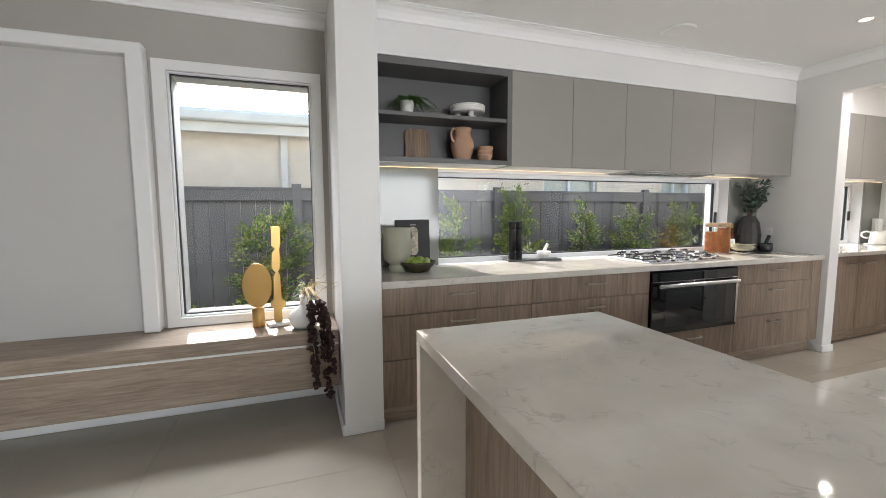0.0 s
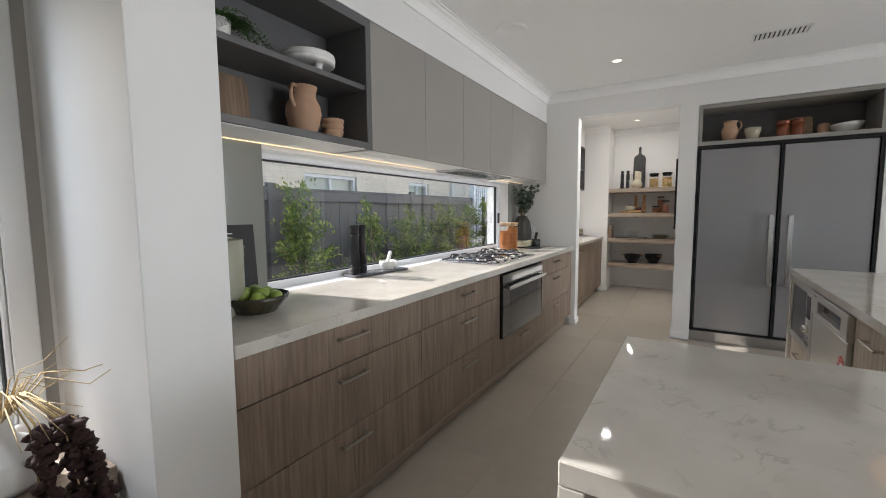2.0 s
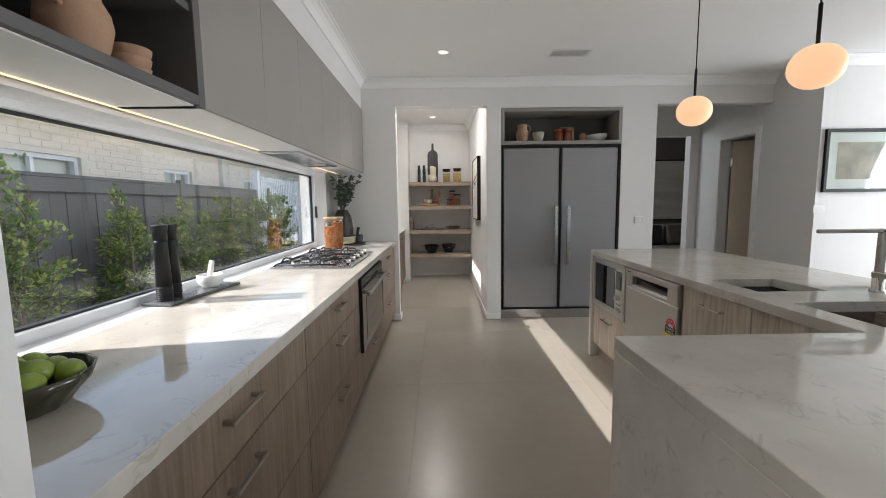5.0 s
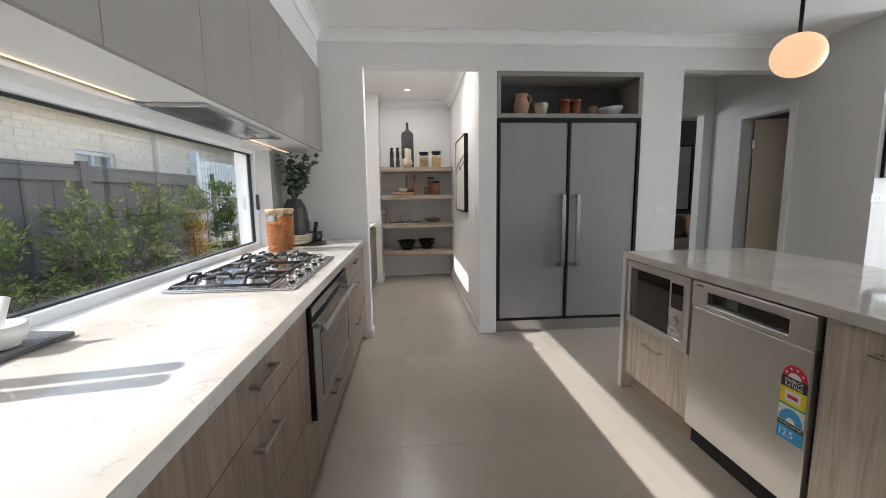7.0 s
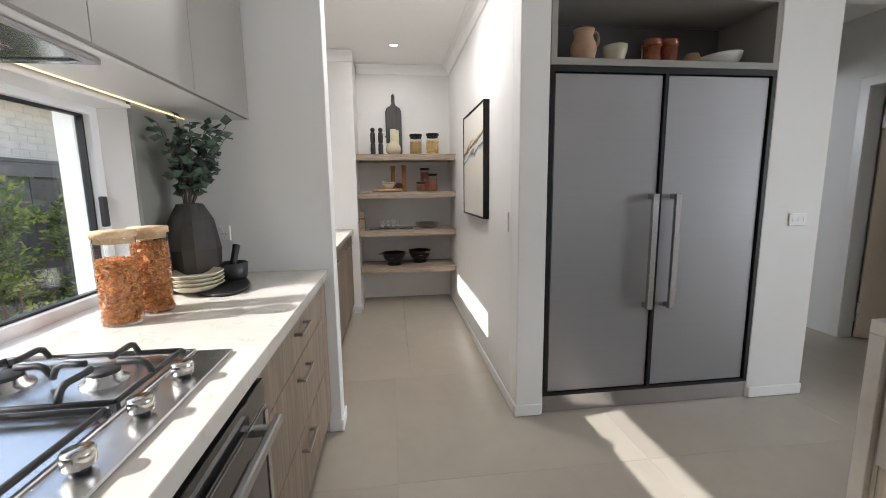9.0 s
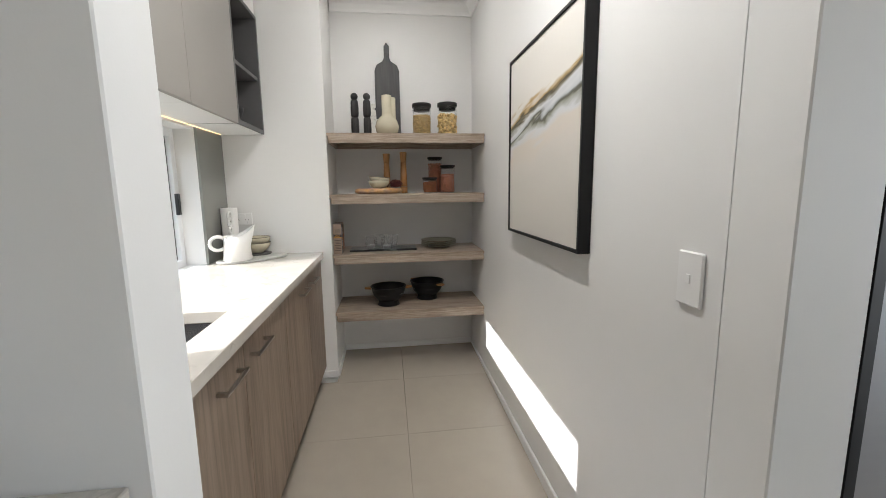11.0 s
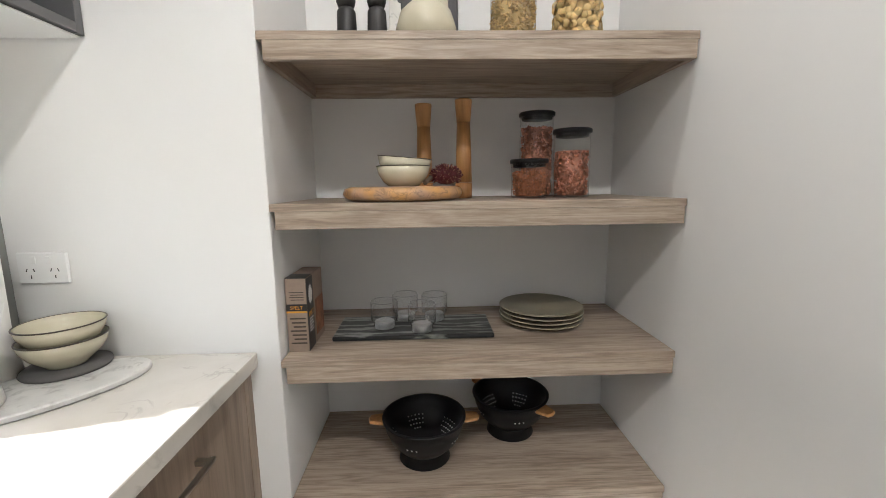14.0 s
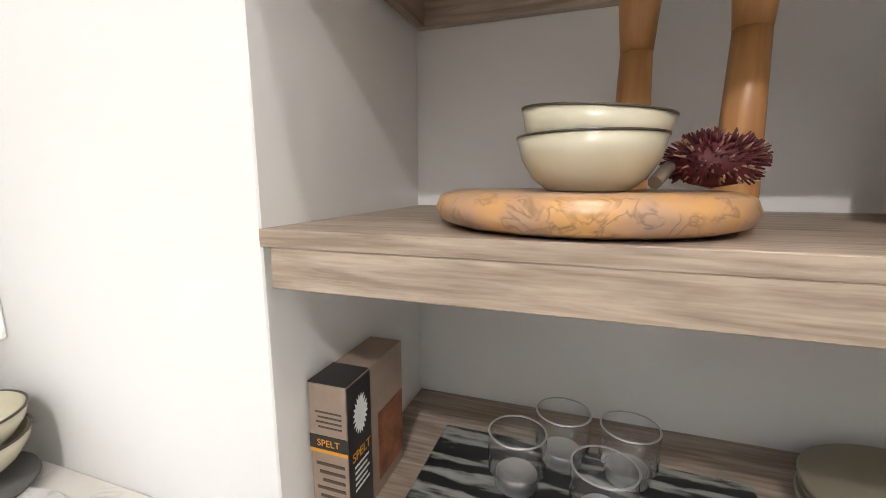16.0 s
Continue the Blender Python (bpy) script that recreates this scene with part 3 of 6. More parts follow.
# cooktop
ck = thing("cooktop", CK[0], CK[2], TOP, "stainless steel five-burner gas cooktop set in the benchtop", "cooktop")
W, D = CK[1] - CK[0], CK[3] - CK[2]
part("plate", box(0, W, 0, D, 0.001, 0.009, 0.003), M_COOK, ck, "brushed steel plate")
part("rim", slab([0.0, 0.012, W - 0.012, W], [0.085, 0.095, D - 0.012, D], lambda u, v: not (inside(u, 0.012, W - 0.012) and inside(v, 0.095, D - 0.012)), 0.009, 0.014, "xyz", 0.002), M_COOK, ck, "raised steel rim")
burn = [(0.15, 0.20, 0.036), (0.15, 0.39, 0.03), (0.435, 0.29, 0.062), (0.72, 0.20, 0.03), (0.72, 0.39, 0.036)]
for bxx, byy, br in burn:
    b = part("burner", lathe([(br * 1.45, 0.009), (br * 1.4, 0.013), (br * 1.05, 0.016), (br * 1.0, 0.028), (0, 0.028)], 24), M_STEEL, ck, "steel burner ring", (bxx, byy, 0))
    part("burner_cap", lathe([(br * 0.96, 0.028), (br * 0.97, 0.034), (br * 0.85, 0.037), (0, 0.038)], 24), M_IRON, b, "black enamel cap")
for g0, g1 in ((0.02, 0.285), (0.292, 0.578), (0.585, 0.85)):
    bm = bmesh.new()
    cx = (g0 + g1) / 2
    y0, y1, zt = 0.105, D - 0.02, 0.05
    for yy in (y0, y1):
        tube([(g0 + 0.01, yy, 0.022), (cx, yy, 0.022), (g1 - 0.01, yy, 0.022)], 0.006, 6, bm)
    for xx in (g0 + 0.01, g1 - 0.01):
        tube([(xx, y0, 0.022), (xx, (y0 + y1) / 2, 0.022), (xx, y1, 0.022)], 0.006, 6, bm)
        for yy in (y0, y1):
            bx(bm, xx - 0.006, xx + 0.006, yy - 0.006, yy + 0.006, 0.0095, 0.021)
    for (fx, fy) in ((cx, 0.20), (cx, 0.39)) if g1 - g0 < 0.28 else ((cx, 0.29),):
        for dx, dy in ((1, 0), (-1, 0), (0, 1), (0, -1)):
            r0 = 0.03
            lx = (g1 - g0) / 2 - 0.012 if dx else min(0.095, abs((y1 if dy > 0 else y0) - fy))
            arm = [(r0, zt + 0.001), (r0 + 0.02, zt), (lx - 0.026, zt + 0.002), (lx - 0.012, zt - 0.004), (lx - 0.004, 0.034), (lx, 0.022)]
            tube([(fx + dx * d, fy + dy * d, z) for d, z in arm], 0.0068, 6, bm)
    part("trivet", bm, M_IRON, ck, "black cast-iron trivet")
for k in range(5):
    kb = part("knob", lathe([(0, 0.018), (0.0195, 0.018), (0.021, 0.020), (0.021, 0.038), (0.0195, 0.041), (0, 0.041)], 28), M_CHROME, ck, "round metal knob", (0.126 + k * 0.148, 0.046, 0))
    part("collar", lathe([(0.013, 0.009), (0.013, 0.0178), (0, 0.0178)], 20), M_BLACK, kb, "black collar")

# upper cabinets
UZ0, UZ1, UY = 1.613, 2.272, 2.645
uo = thing("open_shelf_unit", 0.437, UY, UZ0, "dark grey open wall unit with one shelf", "shelf unit")
w = 1.004
part("side", box(0, 0.018, 0, 0.30, 0, UZ1 - UZ0, 0.001), M_GREY, uo)
part("side", box(w - 0.036, w, 0, 0.30, 0, UZ1 - UZ0, 0.001), M_GREY, uo)
part("top", box(0.018, w - 0.036, 0, 0.30, UZ1 - UZ0 - 0.045, UZ1 - UZ0, 0.001), M_GREY, uo)
part("bottom", box(0.018, w - 0.036, 0, 0.30, 0.004, 0.034, 0.001), M_GREY, uo)
part("back", box(0.018, w - 0.036, 0.285, 0.30, 0.034, UZ1 - UZ0 - 0.045), M_GREY, uo)
part("shelf", box(0.018, w - 0.036, 0.012, 0.284, 0.30, 0.325, 0.001), M_GREY, uo)
seams = [1.441, 1.951, 2.448, 2.92, 3.39, 3.88, 4.42]
for k in range(0, 6, 2):
    x0, x1, x2 = seams[k], seams[k + 1], seams[k + 2]
    u = thing("wall_cabinet", x0, UY, UZ0, "taupe laminate wall cabinet with two plain doors", "wall cabinet", "kitchen wall cabinets")
    part("body", box(0.001, x2 - x0 - 0.001, 0.02, 0.30, 0.012, UZ1 - UZ0 - 0.004), M_UNDER, u)
    for p, q in ((0, x1 - x0), (x1 - x0, x2 - x0)):
        part("door", box(p + 0.0012, q - 0.0012, 0, 0.018, 0, UZ1 - UZ0, 0.001), M_TAUPE, u)
setting("trim_under_cabinets", box(0.44, EX - 0.002, UY + 0.02, NY - 0.016, UZ0 + 0.0, UZ0 + 0.011), M_UNDER, "white underside panel of the wall cabinets", "underside panel")
setting("trim_cabinet_top", box(0.437, EX - 0.001, UY + 0.002, BULK + 0.05, 2.276, 2.291), M_TRIM, "white strip above the wall cabinets", "trim")
setting("trim_window_head", box(KWIN[0], KWIN[1], NY - 0.015, 3.05, 1.588, 1.6), M_TRIM, "white window head lining", "lining")
led = thing("led_strip", 0.45, 2.925, UZ0, "warm white light strip under the wall cabinets", "light strip")
part("diffuser", box(0, 2.05, -0.002, 0.003, -0.004, -0.001), M_LED, led, "glowing diffuser")
led = thing("led_strip", 3.53, 2.925, UZ0, "warm white light strip under the wall cabinets", "light strip")
part("diffuser", box(0, 0.88, -0.002, 0.003, -0.004, -0.001), M_LED, led, "glowing diffuser")
hd = thing("rangehood", 2.55, 2.70, UZ0, "slim steel rangehood set under the wall cabinets", "rangehood")
part("body", slab([0, 0.03, 0.93, 0.955], [0, 0.03, 0.25, 0.285], lambda u, v: not (inside(u, 0.03, 0.93) and inside(v, 0.03, 0.25)), -0.016, -0.001, "xyz", 0.002), M_STEEL, hd, "steel frame")
for k in range(2):
    f = part("filter", box(0.032 + k * 0.355, 0.38 + k * 0.355, 0.035, 0.245, -0.006, -0.001), M_DARKALU, hd, "dark filter backing")
    for j in range(22):
        part("baffle", box(0.034 + k * 0.355 + j * 0.0157, 0.043 + k * 0.355 + j * 0.0157, 0.038, 0.242, -0.011, -0.0062), M_STEEL, f)
gp = part("light_panel", box(0.745, 0.926, 0.035, 0.245, -0.010, -0.001), M_STEEL, hd, "plain steel panel")
part("lamp", lathe([(0.03, -0.0135), (0.032, -0.0105), (0, -0.0104)], 20), M_CHROME, gp, "round hood lamp", (0.835, 0.14, 0))

# ---- island ----
IX0, IX1, IX2, IY0, IY1, IY2 = 0.368, 1.135, 3.335, -0.27, 0.602, 1.342
S1, S2 = (1.18, 1.50, 0.06, 0.50), (1.69, 1.985, 0.19, 0.49)


def in_sink(u, v):
    return any(inside(u, a, b) and inside(v, c, d) for a, b, c, d in (S1, S2))


isl = thing("island_benchtop", IX0, IY1, TOP, "L-shaped pale veined stone benchtop with waterfall ends", "benchtop")
ux = sorted({0, IX1 - IX0, IX2 - IX0, S1[0] - IX0, S1[1] - IX0, S2[0] - IX0, S2[1] - IX0})
vy = sorted({IY0 - IY1, 0, IY2 - IY1, S1[2] - IY1, S1[3] - IY1, S2[2] - IY1, S2[3] - IY1})
part("slab", slab(ux, vy, lambda u, v: (v < 0 or u < IX1 - IX0) and not in_sink(u + IX0, v + IY1), -0.042, 0, "xyz", 0.0025), M_STONE, isl)
part("waterfall_panel", box(0.0, IX1 - IX0, IY2 - IY1 - 0.042, IY2 - IY1, -TOP + 0.002, -0.0421, 0.002), M_STONE, isl, "upright stone end panel")
part("waterfall_panel", box(IX2 - IX0 - 0.042, IX2 - IX0, IY0 - IY1, 0, -TOP + 0.002, -0.0421, 0.002), M_STONE, isl, "upright stone end panel")
bp_ = thing("island_back_panel", 0.535, 0, 0, "pale oak-grain panel under the island overhang", "panel")
part("panel", box(0, 0.018, IY0 + 0.02, IY2 - 0.043, 0.002, TOP - 0.043), M_WOOD, bp_)
bp_ = thing("island_inner_panel", IX1 - 0.03, 0, 0, "pale oak-grain inner panel of the island", "panel")
part("panel", box(0, 0.018, IY1 - 0.02, IY2 - 0.043, 0.002, TOP - 0.043), M_WOOD, bp_)
bp_ = thing("island_rear_panel", 0, IY0 + 0.04, 0, "pale oak-grain rear panel of the island", "panel")
part("panel", box(0.555, IX2 - 0.043, 0, 0.018, 0.002, TOP - 0.043), M_WOOD, bp_)

# oak lightened to paint window light onto the island's kitchen-facing fronts
M_WOODLIT = wood("window_lit_oak_laminate", (0.39, 0.325, 0.26), (0.60, 0.52, 0.435), 2)
FY = IY1 - 0.02


def facing(name, x1, label, category):
    """A thing whose local x runs towards -x and whose face looks along +y."""
    return thing(name, x1, FY, 0, label, category, rz=180)


mu = facing("microwave_unit", 3.29, "oak-grain island unit with a drawer under the microwave", "drawer unit")
part("body", box(0.001, 0.6, 0.40, 0.42, 0.115, 0.843), M_WOODX, mu)
part("side", box(-0.0, 0.012, 0.0, 0.40, 0.115, 0.843), M_WOODLIT, mu)
part("side", box(0.588, 0.6, 0.0, 0.40, 0.115, 0.843), M_WOODLIT, mu)
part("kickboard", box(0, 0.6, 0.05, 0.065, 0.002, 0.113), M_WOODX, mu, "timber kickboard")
d = part("drawer", box(0.014, 0.586, 0, 0.018, 0.118, 0.455, 0.001), M_WOODLIT, mu)
handle(d, 0.30, 0, 0.375, 0.165, M_CHROME)
mw = facing("microwave", 3.276, "built-in steel microwave with a black glass door", "microwave")
part("trim_frame", slab([0, 0.042, 0.53, 0.572], [0.458, 0.502, 0.80, 0.84], lambda u, v: not (inside(u, 0.042, 0.53) and inside(v, 0.502, 0.80)), -0.016, 0.004, "xzy", 0.002), M_APPL, mw, "steel trim frame")
part("body", box(0.03, 0.542, 0.012, 0.38, 0.462, 0.83), M_BLACK, mw)
part("door", box(0.043, 0.405, -0.012, 0.010, 0.503, 0.799, 0.003), M_BGLASS, mw, "black glass door")
cp = part("control_panel", box(0.41, 0.529, -0.014, 0.010, 0.503, 0.799, 0.003), M_APPL, mw, "steel control panel")
part("display", box(0.43, 0.52, -0.016, -0.0142, 0.66, 0.79, 0.001), M_BGLASS, cp, "black display")
part("knob", tube([(0.475, -0.014, 0.60), (0.475, -0.04, 0.60)], 0.022, 20), M_CHROME, cp, "round knob")
part("button", box(0.435, 0.515, -0.017, -0.014, 0.545, 0.56, 0.002), M_CHROME, cp)
part("button", box(0.435, 0.515, -0.017, -0.014, 0.505, 0.532, 0.002), M_CHROME, cp)
dwm = facing("dishwasher", 2.685, "stainless steel dishwasher with rating labels", "dishwasher")
part("body", box(0.004, 0.601, 0.02, 0.5, 0.02, 0.84), M_BLACK, dwm)
dd = part("door", box(0.002, 0.603, -0.018, 0.018, 0.118, 0.715, 0.004), M_APPL, dwm, "brushed steel door")
fc = part("control_fascia", slab([0.002, 0.10, 0.505, 0.603], [0.718, 0.742, 0.80, 0.838], lambda u, v: not (inside(u, 0.10, 0.505) and inside(v, 0.742, 0.80)), -0.022, 0.018, "xzy", 0.004), M_APPL, dwm, "steel fascia")
part("grip_recess", box(0.10, 0.505, 0.006, 0.016, 0.742, 0.80), M_BGLASS, fc, "dark recessed grip")
part("badge", box(0.03, 0.075, -0.0225, -0.0219, 0.818, 0.824), M_DARKALU, fc, "small dark maker's mark")
part("kickplate", box(0.002, 0.603, 0.03, 0.045, 0.004, 0.112), M_APPL, dwm, "steel kickplate")
# rating labels
M_WHITE = mat("label_white", (0.8, 0.8, 0.8), 0.4, var=0.01)
M_RED = mat("label_red", (0.62, 0.03, 0.05), 0.4, var=0.02)
M_YEL = mat("label_yellow", (0.85, 0.65, 0.02), 0.4, var=0.02)
M_BLUE = mat("label_blue", (0.04, 0.32, 0.66), 0.4, var=0.02)
M_GREEN = mat("label_green", (0.06, 0.40, 0.12), 0.4, var=0.02)
M_INK = mat("label_ink", (0.02, 0.02, 0.02), 0.5, var=0.02)
en = thing("energy_label", 2.685 - 0.497, FY + 0.0187, 0.36, "red and yellow energy rating and blue water rating stickers", "sticker", rz=180)


def sheet(name, x0, x1, z0, z1, k, m, parent, label=""):
    return part(name, box(x0, x1, -0.0004 * (k + 1), -0.0004 * k, z0, z1), m, parent, label)


def writing(text, x, z, size, k, m, parent):
    cu = bpy.data.curves.new("lettering", "FONT")
    cu.body, cu.size, cu.align_x, cu.extrude = text, size, "CENTER", 0.0002
    tmp = bpy.data.objects.new("lettering", cu)
    scene.collection.objects.link(tmp)
    me = bpy.data.meshes.new_from_object(tmp.evaluated_get(bpy.context.evaluated_depsgraph_get()))
    bpy.data.objects.remove(tmp)
    me.transform(Matrix.Translation((x, -0.0004 * k - 0.0002, z)) @ pose(0, 0, 0, 90, 0, 0))
    me.materials.clear()
    me.materials.append(m)
    ob = new("lettering", me)
    ob.parent = parent
    return ob


part("arch", prism([(0.05 - 0.05 * math.cos(a * math.pi / 16), 0.235 + 0.05 * math.sin(a * math.pi / 16)) for a in range(17)] + [(0.1, 0.14), (0, 0.14)], -0.0004, 0, "xzy"), M_WHITE, en, "white arched label")
part("star_band", prism([(0.05 - 0.048 * math.cos(a * math.pi / 16), 0.235 + 0.048 * math.sin(a * math.pi / 16)) for a in range(17)] + [(0.05 + 0.025 * math.cos(a * math.pi / 16), 0.235 + 0.02 * math.sin(a * math.pi / 16)) for a in range(17)], -0.0008, -0.0004, "xzy"), M_RED, en, "red band of stars")
for a in (25, 65, 105, 145):
    st = []
    for j in range(10):
        r = 0.0062 if j % 2 == 0 else 0.0026
        st.append((0.05 - 0.036 * math.cos(radians(a)) + r * math.sin(j * math.pi / 5), 0.235 + 0.034 * math.sin(radians(a)) + r * math.cos(j * math.pi / 5)))
    part("star", prism(st, -0.0012, -0.0008, "xzy"), M_WHITE, en)
sheet("title_bar", 0.0, 0.1, 0.196, 0.235, 2, M_INK, en, "black title bar")
writing("ENERGY", 0.05, 0.217, 0.019, 3, M_WHITE, en)
writing("RATING", 0.05, 0.200, 0.019, 3, M_WHITE, en)
sheet("panel", 0.0, 0.1, 0.135, 0.196, 2, M_YEL, en, "yellow panel")
sheet("figure_box", 0.02, 0.08, 0.145, 0.185, 3, M_WHITE, en, "white box")
sheet("figure_bar", 0.03, 0.07, 0.158, 0.172, 4, M_RED, en, "red figure")
sheet("stripe", 0.0, 0.1, 0.128, 0.135, 2, M_GREEN, en, "green stripe")
sheet("water_sheet", 0.0, 0.1, 0.0, 0.128, 2, M_WHITE, en, "white label")
part("water_arch", prism([(0.05 - 0.046 * math.cos(a * math.pi / 16), 0.07 + 0.05 * math.sin(a * math.pi / 16)) for a in range(17)] + [(0.05 + 0.018 * math.cos(a * math.pi / 16), 0.07 + 0.018 * math.sin(a * math.pi / 16)) for a in range(17)], -0.0016, -0.0012, "xzy"), M_BLUE, en, "blue band of stars")
sheet("water_bar", 0.0, 0.1, 0.05, 0.068, 3, M_INK, en, "dark bar")
writing("WATER RATING", 0.05, 0.055, 0.0125, 4, M_WHITE, en)
sheet("water_panel", 0.0, 0.1, 0.0, 0.05, 3, M_BLUE, en, "blue panel")
writing("12.5", 0.036, 0.014, 0.036, 4, M_WHITE, en)

su = facing("sink_unit", 2.07, "oak-grain island unit with bow handles, doors tinted lighter for window light", "base unit")
part("kickboard", box(0, 0.94, 0.05, 0.065, 0.002, 0.113), M_WOODX, su, "timber kickboard")
part("body", box(0.001, 0.94, 0.40, 0.42, 0.115, 0.842), M_WOODX, su)
for p, q in ((0.0, 0.47), (0.472, 0.94)):
    dd = part("door", box(p + 0.0015, q - 0.0015, 0, 0.018, 0.118, 0.842, 0.001), M_WOODLIT, su)
    handle(dd, (p + q) / 2, 0, 0.775, 0.165, M_CHROME)
for i, (a, b, c, d) in enumerate((S1, S2)):
    sk = thing("sink", (a + b) / 2, (c + d) / 2, TOP - 0.043, "undermount stainless steel sink bowl in the stone", "sink", "island sinks")
    hw, hd2 = (b - a) / 2, (d - c) / 2
    bm = slab([-hw - 0.002, -hw, hw, hw + 0.002], [-hd2 - 0.002, -hd2, hd2, hd2 + 0.002], lambda u, v: not (inside(u, -hw, hw) and inside(v, -hd2, hd2)), -0.18, 0, "xyz")
    bx(bm, -hw, hw, -hd2, hd2, -0.182, -0.178)
    part("bowl", bm, M_STEEL, sk, "brushed steel bowl")
    part("waste", lathe([(0.04, -0.177), (0.038, -0.174), (0.02, -0.176), (0, -0.176)], 20), M_CHROME, sk, "round drain")
tp = thing("kitchen_tap", 1.65, 0.02, TOP, "square-necked brushed nickel mixer tap on the island", "tap")
part("base", lathe([(0.026, 0.0005), (0.026, 0.01), (0.02, 0.012), (0.02, 0.06), (0, 0.06)], 20), M_CHROME, tp)
part("neck", box(-0.012, 0.012, -0.012, 0.012, 0.06, 0.265, 0.003), M_CHROME, tp, "flat upright neck")
part("spout", box(-0.012, 0.012, 0.0, 0.27, 0.249, 0.266, 0.003), M_CHROME, tp, "long flat spout")
part("lever", box(-0.09, 0.02, -0.016, 0.016, 0.06, 0.085, 0.004), M_CHROME, tp, "side lever")

# ---- fridges ----
FR0, FR1 = -0.105, 1.18


def fridge(y1, y0, hinge):
    """One tall fridge; its face looks along -x. Local x runs towards -y."""
    f = thing("fridge", EX + 0.012, y1, 0, "tall brushed-steel built-in fridge with a long bar handle", "fridge", "pair of fridges", rz=-90)
    w = y1 - y0
    part("body", box(0.005, w - 0.005, 0.05, 0.66, 0.105, 1.86), M_DARKALU, f)
    d = part("door", box(0.004, w - 0.004, 0, 0.048, 0.125, 1.858, 0.004), M_FRIDGE, f, "brushed steel door")
    hx = w - 0.042 if hinge else 0.068
    bm = bmesh.new()
    bx(bm, hx - 0.018, hx + 0.018, -0.062, -0.040, 0.60, 1.24, 0.003)
    for z in (0.615, 1.225):
        bx(bm, hx - 0.012, hx + 0.012, -0.04, 0.001, z - 0.014, z + 0.014, 0.003)
    part("handle", bm, M_STEEL, d, "long flat brushed bar handle")
    return f


mid = (FR0 + FR1) / 2
fridge(FR1 - 0.028, mid + 0.011, True)
fridge(mid - 0.011, FR0 + 0.028, False)
ft = thing("fridge_surround", EX + 0.004, FR1, 0, "black trim frame and steel kickplate round the fridges", "fridge surround", rz=-90)
W = FR1 - FR0
part("trim_frame", slab([0.002, 0.026, W / 2 - 0.010, W / 2 + 0.010, W - 0.026, W - 0.002], [0.105, 0.122, 1.862, 1.893], lambda u, v: not ((inside(u, 0.026, W / 2 - 0.010) or inside(u, W / 2 + 0.010, W - 0.026)) and inside(v, 0.122, 1.862)), -0.004, 0.03, "xzy", 0.001), M_BLACK, ft, "black metal frame")
part("kickplate", box(0.004, W - 0.004, 0.004, 0.02, 0.003, 0.104, 0.001), M_STEEL, ft, "steel kickplate")
nu = thing("niche_unit", EX + 0.006, FR1, 1.895, "grey laminate open unit above the fridges", "shelf unit", rz=-90)
H = 0.376
part("face_frame", slab([0.003, 0.035, W - 0.035, W - 0.003], [0.0, 0.035, H - 0.035, H], lambda u, v: not (inside(u, 0.035, W - 0.035) and inside(v, 0.035, H - 0.035)), -0.006, 0.016, "xzy", 0.001), M_TAUPE, nu, "grey face frame")
part("bottom", box(0.01, W - 0.01, 0.0165, 0.4, 0.012, 0.034), M_TAUPE, nu)
part("top", box(0.01, W - 0.01, 0.0165, 0.4, H - 0.034, H - 0.01), M_TAUPE, nu)
part("side", box(0.012, 0.034, 0.0165, 0.4, 0.0345, H - 0.0345), M_TAUPE, nu)
part("side", box(W - 0.034, W - 0.012, 0.0165, 0.4, 0.0345, H - 0.0345), M_TAUPE, nu)
part("back", box(0.034, W - 0.034, 0.4, 0.412, 0.0345, H - 0.0345), M_GREY, nu)

# ---- pantry ----
PF = 2.405
px0 = EX + 0.132
pc = [px0, 5.105, 5.605, 6.085, 6.50]
for k in range(4):
    w = pc[k + 1] - pc[k]
    u = thing("pantry_cabinet", pc[k], PF, 0, "oak-grain pantry base cabinet with one door", "base cabinet", "pantry base cabinets")
    carcass(u, w, 0.52, 0.115, 0.66 if k < 2 else 0.843, M_WOODX)
    d = part("door", box(0.0015, w - 0.0015, 0, 0.018, 0.118, 0.842, 0.001), M_WOOD, u)
    hx = w - 0.13 if k % 2 == 0 else 0.13
    handle(d, hx, 0, 0.775, 0.165, M_BRONZE)
setting("trim_pantry_filler", box(6.501, 6.539, PF, PF + 0.018, 0.115, 0.843), M_WOOD, "oak-grain filler strip", "filler")
PS = (4.78, 5.275, 2.505, 2.83)
solid("pantry_benchtop", slab(sorted([px0, PS[0], PS[1], 6.539]), sorted([2.385, PS[2], PS[3], NY - 0.015]), lambda u, v: not (inside(u, PS[0], PS[1]) and inside(v, PS[2], PS[3])), TOP - 0.038, TOP, "xyz", 0.002), M_STONE, "pale engineered stone pantry benchtop", "benchtop")
sk = thing("pantry_sink", (PS[0] + PS[1]) / 2, (PS[2] + PS[3]) / 2, TOP - 0.039, "undermount steel sink in the pantry bench", "sink")
hw, hd2 = (PS[1] - PS[0]) / 2, (PS[3] - PS[2]) / 2
bm = slab([-hw - 0.002, -hw, hw, hw + 0.002], [-hd2 - 0.002, -hd2, hd2, hd2 + 0.002], lambda u, v: not (inside(u, -hw, hw) and inside(v, -hd2, hd2)), -0.18, 0, "xyz")
bx(bm, -hw, hw, -hd2, hd2, -0.182, -0.178)
part("bowl", bm, M_STEEL, sk)
UPY = 2.69
